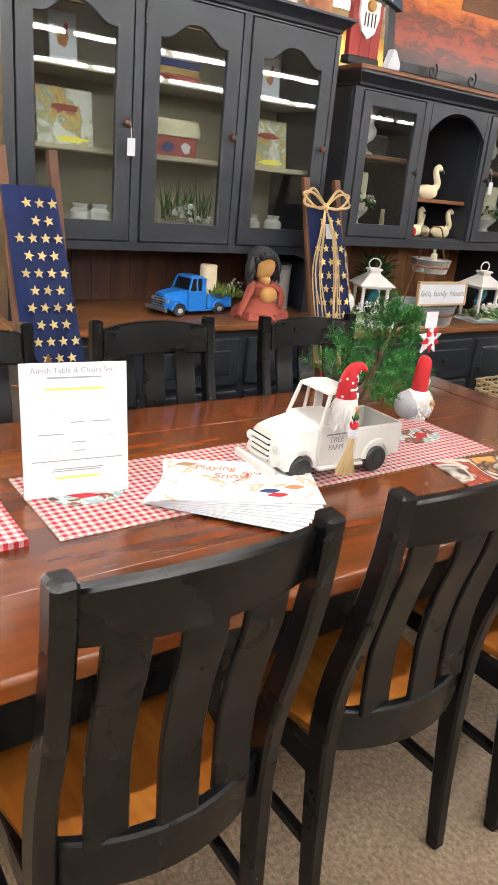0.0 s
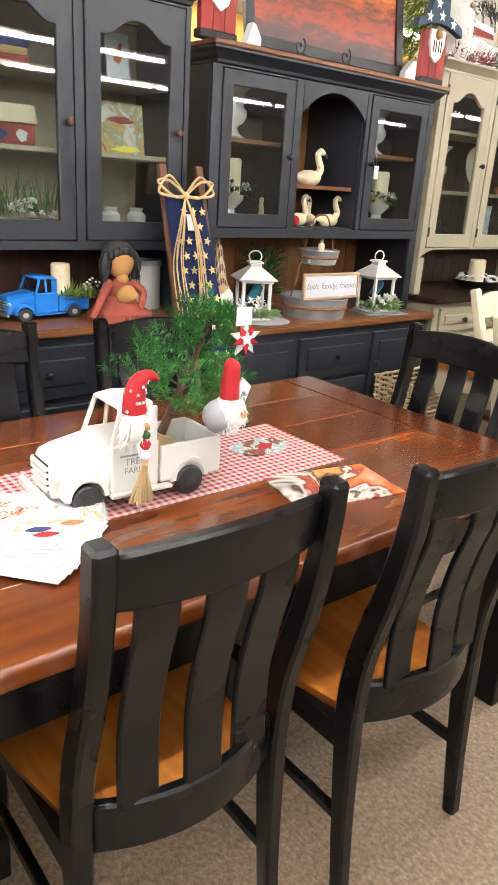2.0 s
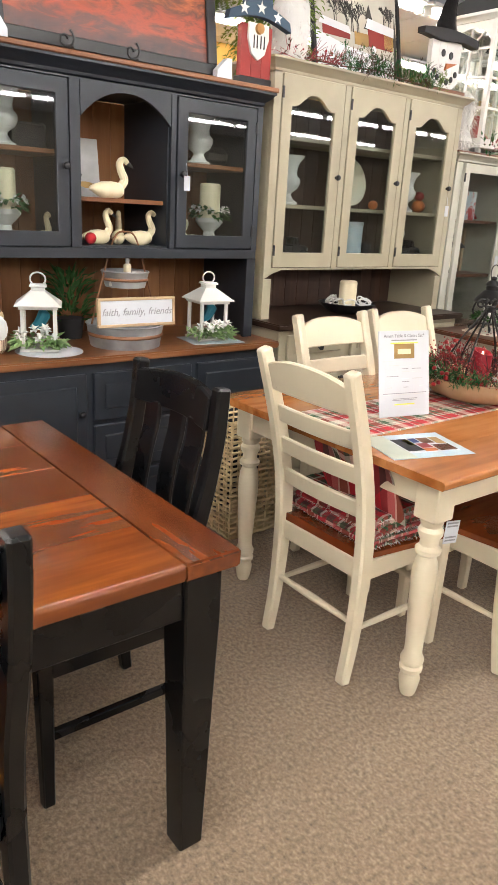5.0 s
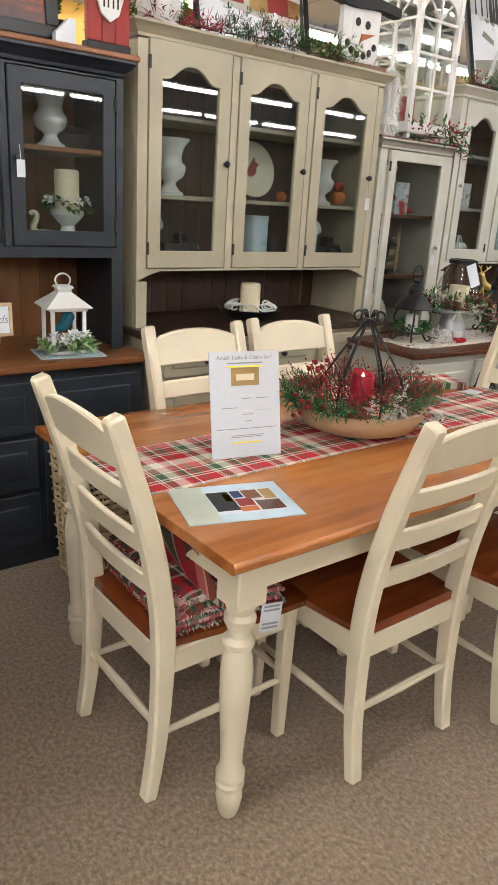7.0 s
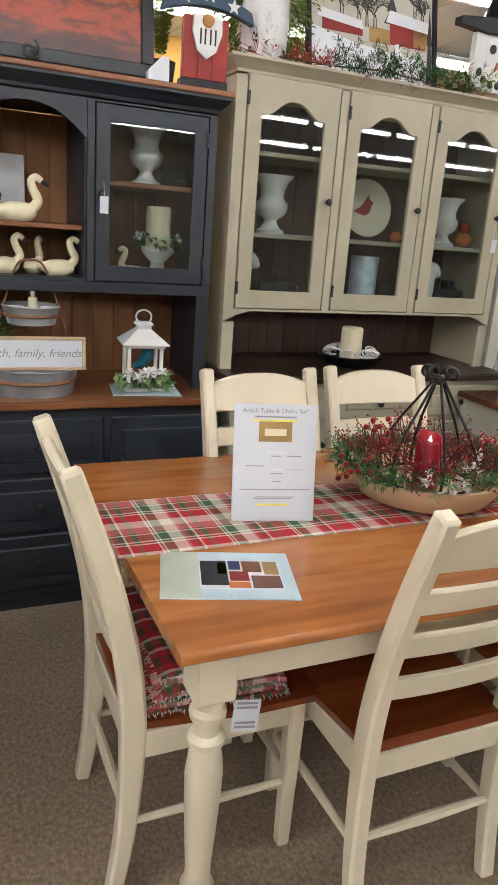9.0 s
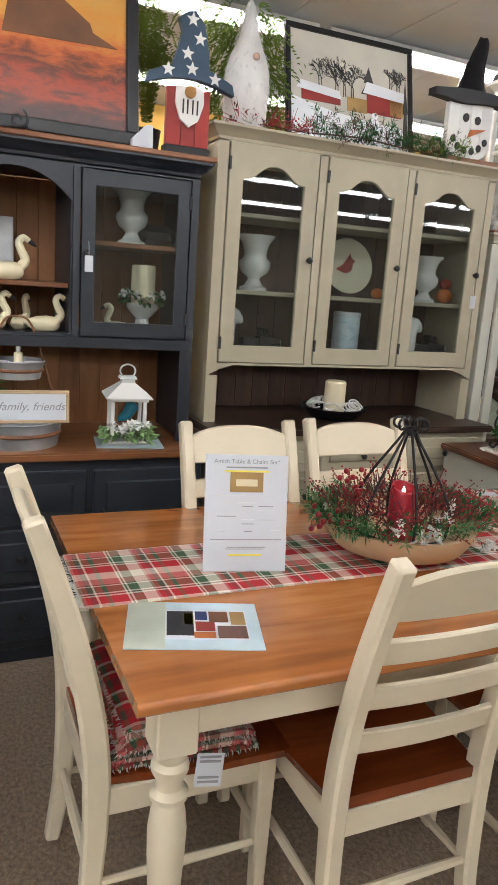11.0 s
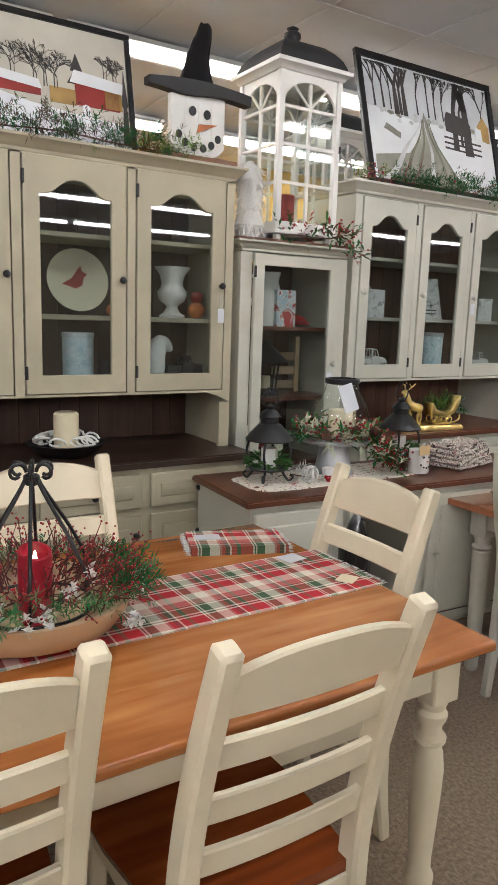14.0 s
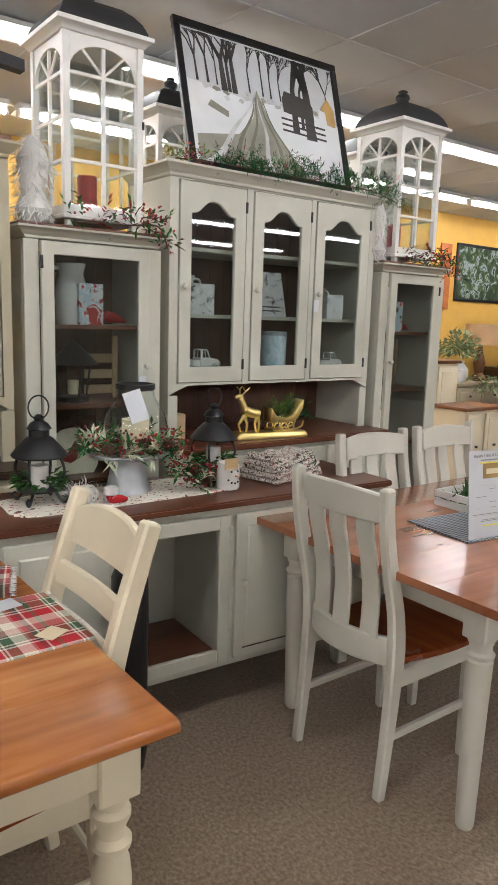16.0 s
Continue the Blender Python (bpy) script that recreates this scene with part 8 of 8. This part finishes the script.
part("wax", b, painted("red_wax", (0.30, 0.009, 0.022), 0.4, 0.1), t)
part("flame", lathe([(0.003, 0.15), (0.006, 0.156), (0.005, 0.168), (0.001, 0.179)], 10), FLAME, t, "small glowing flame tip")
t = thing("iron_candle_cage", (3.865, 1.38, TZ + 0.022), "black twisted iron cage with scroll top over the candle", "candle holder")
for k in range(6):
    a = 2 * math.pi * k / 6 + 0.2
    c0, s0 = math.cos(a), math.sin(a)
    part("rod", tube(smooth_path([(0.012 * c0, 0.012 * s0, 0.335), (0.03 * c0, 0.03 * s0, 0.30), (0.10 * c0, 0.10 * s0, 0.19), (0.135 * c0, 0.135 * s0, 0.11), (0.13 * c0, 0.13 * s0, 0.04)], 6), 0.0042, 6), IRON, t)
    part("scroll", tube([(c0 * (0.012 + 0.022 - (0.022 - 0.001 * i) * math.cos(0.45 * i)), s0 * (0.012 + 0.022 - (0.022 - 0.001 * i) * math.cos(0.45 * i)), 0.345 + (0.022 - 0.001 * i) * math.sin(0.45 * i)) for i in range(13)], 0.004, 6), IRON, t)
part("collar", lathe([(0.012, 0.315), (0.018, 0.32), (0.018, 0.335), (0.012, 0.34)], 12), IRON, t)
part("base_ring", tube([(0.13 * math.cos(b), 0.13 * math.sin(b), 0.04) for b in (2 * math.pi * i / 28 for i in range(29))], 0.004, 6), IRON, t)


def bowl_wreath():
    t = thing("wreath", (3.865, 1.385, TZ + 0.085), "frosted pine and red berry wreath filling the bowl", "wreath")
    tw, be, pn, cd, wh = (bmesh.new() for _ in range(5))
    for i in range(290):
        a = RNG.uniform(0, 2 * math.pi)
        r = RNG.uniform(0.06, 0.2)
        p = Vector((1.1 * r * math.cos(a), r * math.sin(a), RNG.uniform(0.0, 0.05)))
        d = Vector((math.cos(a) * RNG.uniform(0, 1.2), math.sin(a) * RNG.uniform(0, 1.2), RNG.uniform(0.1, 1.0))) + rand_dir() * 0.5
        d.normalize()
        l = RNG.uniform(0.04, 0.11)
        e = p + d * l
        tube([p, p + d * l * 0.5 + rand_dir() * 0.006, e], [0.002, 0.0016, 0.001], 4, tw)
        for k in range(3):
            ball(RNG.uniform(0.0022, 0.0036), e + rand_dir() * 0.012 * k, bm=be, n=5)
    for i in range(26):
        ball(0.0085, Vector((-0.13 + RNG.uniform(-0.035, 0.035), 0.05 + RNG.uniform(-0.03, 0.03), 0.07 + RNG.uniform(0, 0.09))) if i < 13 else Vector((-0.24 + RNG.uniform(-0.05, 0.04), -0.02 + RNG.uniform(-0.05, 0.05), RNG.uniform(0.0, 0.06))), bm=be, n=8)
    for i in range(250):
        a = RNG.uniform(0, 2 * math.pi)
        if RNG.random() < 0.5:
            a = RNG.uniform(-0.7, 0.6) if RNG.random() < 0.5 else RNG.uniform(2.5, 3.9)
        r = RNG.uniform(0.14, 0.2)
        p = Vector((1.12 * r * math.cos(a), r * math.sin(a), RNG.uniform(0.005, 0.03)))
        d = Vector((math.cos(a), math.sin(a), RNG.uniform(0.05, 0.7))) + rand_dir() * 0.35
        sprig(pn if i % 3 else cd, p, d, 0.075, 18, 0.026, 0.004)
    for x, y, z in ((-0.075, -0.2, 0.005), (-0.04, -0.205, 0.0), (0.15, -0.2, -0.03), (0.17, -0.19, -0.02), (-0.12, -0.16, 0.03), (0.04, -0.15, 0.03), (-0.22, 0.03, 0.02), (0.1, -0.1, 0.05), (0.19, 0.05, 0.03), (-0.02, -0.19, 0.02), (0.22, -0.08, 0.01)):
        for k in range(4):
            flower(wh, Vector((x, y, z + 0.012)) + rand_dir() * 0.016, 0.016, rand_dir(0, 1))
    tagged(part("twig_spray", tw, painted("red_twig", (0.10, 0.022, 0.018), 0.7, 0.3), t, "dark red twigs"), kind="stuff")
    tagged(part("berry_cluster", be, BERRY, t, "small red berries"), kind="stuff")
    tagged(part("pine", pn, PINE, t), kind="stuff")
    tagged(part("cedar", cd, painted("frosted_cedar", (0.12, 0.2, 0.09), 0.85, 0.3, spec=0.15), t), kind="stuff")
    tagged(part("frosted_blossom", wh, PORCELAIN, t, "white frosted flowers"), kind="stuff")


bowl_wreath()
for k in range(3):
    cloth(4.43, 4.73, 1.605, 1.775, TZ + 0.0085 * k, PLAID, "napkin", "folded plaid napkin in a pile on the honey table", "napkin", fringe=PORCELAIN, nx=14, ny=6, thick=0.007, turn=-20)
single("price_sticker", box(-0.04, 0.04, -0.025, 0.025, 0, 0.0008), PAPER, (4.50, 1.73, TZ + 0.0285, 0, 0, -20), "white price sticker on the napkins", "price tag", "small price tags")
single("price_sticker", box(-0.035, 0.035, -0.03, 0.03, 0, 0.0008), PAPER, (4.66, 1.50, TZ + 0.0065, 0, 0, 10), "white price sticker on the runner", "price tag", "small price tags")
single("price_sticker", box(-0.03, 0.03, -0.025, 0.025, 0, 0.0008), WAX, (4.70, 1.29, TZ + 0.0065, 0, 0, 30), "yellow price sticker on the runner", "price tag", "small price tags")


THROWPLAID = woven("dark_red_green_plaid", [(0, R), (0.16, DK), (0.26, W), (0.32, G_), (0.5, R), (0.6, W), (0.68, DK), (0.82, R), (0.92, G_)], [(0, DK), (0.14, R), (0.3, W), (0.38, DK), (0.5, G_), (0.66, W), (0.74, R), (0.9, DK)], 0.13)


def draped_throw(at):
    """Fringed plaid cloths piled on a chair seat, each one slipped a little."""
    for k in range(7):
        r = random.Random(40 + k)
        hx, y0 = 0.165 - 0.004 * k, -0.185 + r.uniform(-0.012, 0.012)
        sx = r.uniform(-0.012, 0.012)
        rows = []
        for i in range(17):
            u = i / 16
            y = y0 + 0.385 * u
            row = []
            for j in range(13):
                v = 2 * j / 12 - 1
                sag = 0.55 * max(0.0, abs(v) - 0.9) * hx * (1 if k else 0)
                z = 0.0145 * k + 0.0022 * (1 + noise.noise(Vector((u * 4, v * 3, k * 2.1)))) * min(1, k) - sag
                row.append((v * hx + sx, y, z))
            rows.append(row + [(x, y2, z + 0.0112) for x, y2, z in row[::-1]])
        t = single("folded_throw", loft(rows), PLAID if k % 2 else THROWPLAID, at @ pose(0, 0, 0, 0, 0, r.uniform(-4, 4)), "folded red and green plaid throw piled on the chair", "throw", "plaid throws on the chair", smooth=70)
        bf = bmesh.new()
        for i in range(56):
            leaf(bf, (-hx + 2 * hx * i / 55 + sx, y0 + 0.002, 0.0145 * k + 0.009 * r.random()), (r.uniform(-0.6, 0.6), -1, r.uniform(-0.9, 0.1)), 0.014, 0.003)
            leaf(bf, (-hx + sx + 0.002, y0 + 0.385 * i / 55, 0.0145 * k + 0.009 * r.random()), (-1, r.uniform(-0.6, 0.6), r.uniform(-0.9, 0.1)), 0.014, 0.003)
        tagged(part("fringe", bf, (PORCELAIN, DARKFRINGE, GREENFRINGE)[k % 3], t), kind="stuff")


DARKFRINGE = painted("dark_red_fringe", (0.25, 0.02, 0.025), 0.9, 0.3)
GREENFRINGE = painted("green_fringe", (0.06, 0.13, 0.06), 0.9, 0.3)
draped_throw(pose(3.145, 1.25, 0.4565, 0, 0, 0))
# hanging cloth between chair and table
bm = bmesh.new()
rows = []
for i in range(15):
    u = i / 14
    rows.append([(0.012 * math.sin(9 * v + 3 * u) + 0.09 * u - 0.05, -0.16 + 0.32 * v - 0.04 * u, 0.22 * (1 - u) + 0.01 * math.sin(7 * v)) for v in (j / 12 for j in range(13))]
                + [(0.012 * math.sin(9 * v + 3 * u) + 0.09 * u - 0.044, -0.16 + 0.32 * v - 0.04 * u, 0.22 * (1 - u) + 0.01 * math.sin(7 * v)) for v in (j / 12 for j in range(12, -1, -1))])
loft(rows, bm)
single("plaid_cloth", bm, woven("plaid_upright", [(0, R), (0.3, W), (0.35, G_), (0.6, W), (0.7, DK)], [(0, R), (0.25, W), (0.3, G_), (0.55, W), (0.6, PK), (0.8, DK)], 0.12), (3.03, 1.23, 0.53), "plaid cloth slumped upright against the chair back", "throw", smooth=70)
t = thing("price_tag", pose(3.125, 0.905, 0.50, 0, 4, -10), "white printed price tag hanging from the chair", "price tag")
part("card", box(-0.027, 0.027, 0, 0.001, 0.012, 0.085), PAPER, t)
for z in (0.02, 0.03, 0.065, 0.075):
    part("text_line", box(-0.021, 0.021, -0.0006, 0, z, z + 0.005), INK, t)

cloth(6.12, 6.50, 1.19, 1.48, TZ, MATCHECK, "placemat", "dark checked woven placemat on the russet table", "placemat", nx=12, ny=8, turn=-6)
price_sign((6.235, 1.21, TZ + 0.005), -8, 0.215, 0.30, "white printed table sign in a clear stand")
t = thing("white_tray", (6.56, 1.53, TZ + 0.001), "white slatted wooden tray holding greenery", "tray")
for s in (-1, 1):
    for z in (0.0, 0.035):
        part("slat", box(-0.13, 0.13, s * 0.08 - 0.004, s * 0.08 + 0.004, z, z + 0.028, 0.001), WHITE, t)
        part("slat", box(s * 0.13 - 0.004, s * 0.13 + 0.004, -0.076, 0.076, z, z + 0.028, 0.001), WHITE, t)
part("bottom", box(-0.126, 0.126, -0.076, 0.076, 0, 0.006), WHITE, t)
bm = bmesh.new()
for i in range(80):
    d = rand_dir(0.2, 1)
    leaf(bm, (RNG.uniform(-0.1, 0.1), RNG.uniform(-0.05, 0.05), 0.01), d, RNG.uniform(0.05, 0.12), 0.015)
part("leaves", bm, GREEN, t)

# ---- tags on the cabinets ----
for x, y, z in ((1.19, 2.478, 1.44), (3.172, 2.458, 1.44), (4.97, 2.497, 1.40), (5.60, 2.54, 1.12), (6.60, 2.57, 1.48)):
    t = thing("price_tag", (x, y, z + 0.03), "small white price tag hanging from a cabinet knob", "price tag", "tags hanging from knobs")
    part("card", box(-0.015, 0.015, 0, 0.001, 0.012, 0.07), PAPER, t)
    part("string", tube([(0, 0.0, 0.07), (0, 0.006, 0.11), (0, 0.012, 0.12)], 0.0012, 4), PAPER, t)

# ---- the far end of the shop ----
frame_picture((12.75, 6.02, 1.80), 1.15, 0.76, 0, GARDEN, "large black-framed garden print on the yellow wall", 0.04)
single("wall_sign", box(-0.11, 0.11, 0, 0.02, 0, 0.85, 0.004), ORANGE, (11.95, 6.02, 1.68), "tall rust-orange wooden sign on the yellow wall", "sign")


def chest(x0, x1, y0, y1, h, material, rows, cols, label, top=None):
    t = thing("chest", (0, 0, 0), label, "chest")
    part("body", box(x0, x1, y0 + 0.02, y1, 0.05, h - 0.03, 0.004), material, t)
    part("top", box(x0 - 0.02, x1 + 0.02, y0 - 0.01, y1, h - 0.03, h, 0.005), top or material, t)
    part("plinth", box(x0 + 0.02, x1 - 0.02, y0 + 0.05, y1 - 0.02, 0, 0.05), material, t)
    for i in range(rows):
        for j in range(cols):
            a = x0 + (x1 - x0) * j / cols + 0.015
            b = x0 + (x1 - x0) * (j + 1) / cols - 0.015
            z0 = 0.07 + (h - 0.12) * i / rows + 0.008
            z1 = 0.07 + (h - 0.12) * (i + 1) / rows - 0.008
            raised_panel("drawer", t, a, b, z0, z1, y0, material, ((a + b) / 2, (z0 + z1) / 2))


chest(11.3, 12.3, 5.2, 5.65, 0.78, painted("weathered_oak", (0.34, 0.28, 0.19), 0.6, 0.1), 3, 2, "weathered oak dresser with round knobs")
chest(9.66, 9.98, 4.2, 4.6, 1.14, CREAM, 1, 1, "cream painted cupboard with a panel door", COUNTER)
chest(9.55, 10.1, 3.75, 4.15, 0.74, CREAM, 1, 2, "low cream cabinet with a dark wooden top", COUNTER)
# chest added in place of a dark wood table
chest(11.3, 12.4, 3.9, 4.4, 0.72, UMBER, 2, 2, "dark brown chest standing in for a dark wood table")
t = thing("leafy_vase", (11.48, 5.35, 0.78), "grey vase with pale green trailing leaves", "plant")
part("vase", lathe([(0.08, 0), (0.13, 0.08), (0.13, 0.16), (0.07, 0.24), (0.08, 0.26)], 20), SNOWGREY, t)
bm = bmesh.new()
for i in range(420):
    d = rand_dir(-0.3, 1)
    q = Vector((0, 0, 0.38)) + d * RNG.uniform(0.05, 0.26)
    leaf(bm, q, d + rand_dir() * 0.7, 0.07, 0.035, 0.015)
for i in range(160):
    leaf(bm, (RNG.uniform(0.1, 0.7), RNG.uniform(-0.25, -0.05), RNG.uniform(-0.12, 0.1)), rand_dir(-1, 0.3), 0.07, 0.035)
part("leaves", bm, painted("grey_green_leaf", (0.22, 0.28, 0.14), 0.6, 0.3), t)
t = thing("table_lamp", (12.05, 5.45, 0.78), "table lamp with a tan drum shade", "lamp")
part("base", lathe([(0.09, 0), (0.1, 0.03), (0.05, 0.1), (0.08, 0.22), (0.03, 0.4), (0.02, 0.5)], 20), SILH, t)
part("shade", lathe([(0.24, 0.46), (0.2, 0.72), (0.19, 0.72), (0.23, 0.46)], 26, caps=False), painted("tan_lampshade", (0.38, 0.23, 0.12), 0.8), t, "tan drum shade")
t = thing("recliner", (12.0, 3.3, 0), "dark upholstered armchair at the far end", "armchair")
part("seat", box(-0.4, 0.4, -0.4, 0.4, 0.1, 0.48, 0.06, steps=3), CHARCOAL, t)
part("backrest", box(-0.4, 0.4, 0.25, 0.5, 0.48, 1.1, 0.08, steps=3), CHARCOAL, t)
for s in (-1, 1):
    part("arm", box(s * 0.48 - 0.1, s * 0.48 + 0.1, -0.4, 0.45, 0.1, 0.65, 0.06, steps=3), CHARCOAL, t)
part("feet", box(-0.5, 0.5, -0.35, 0.4, 0, 0.1), CHARCOAL, t)
single("black_screen", box(-0.45, 0.45, 0, 0.05, 0, 0.55, 0.006), SMOKE, (12.75, 5.3, 0.95), "black television screen beside the dresser", "screen")
chest(12.35, 13.3, 5.2, 5.6, 0.95, UMBER, 2, 2, "dark brown stand under the television")
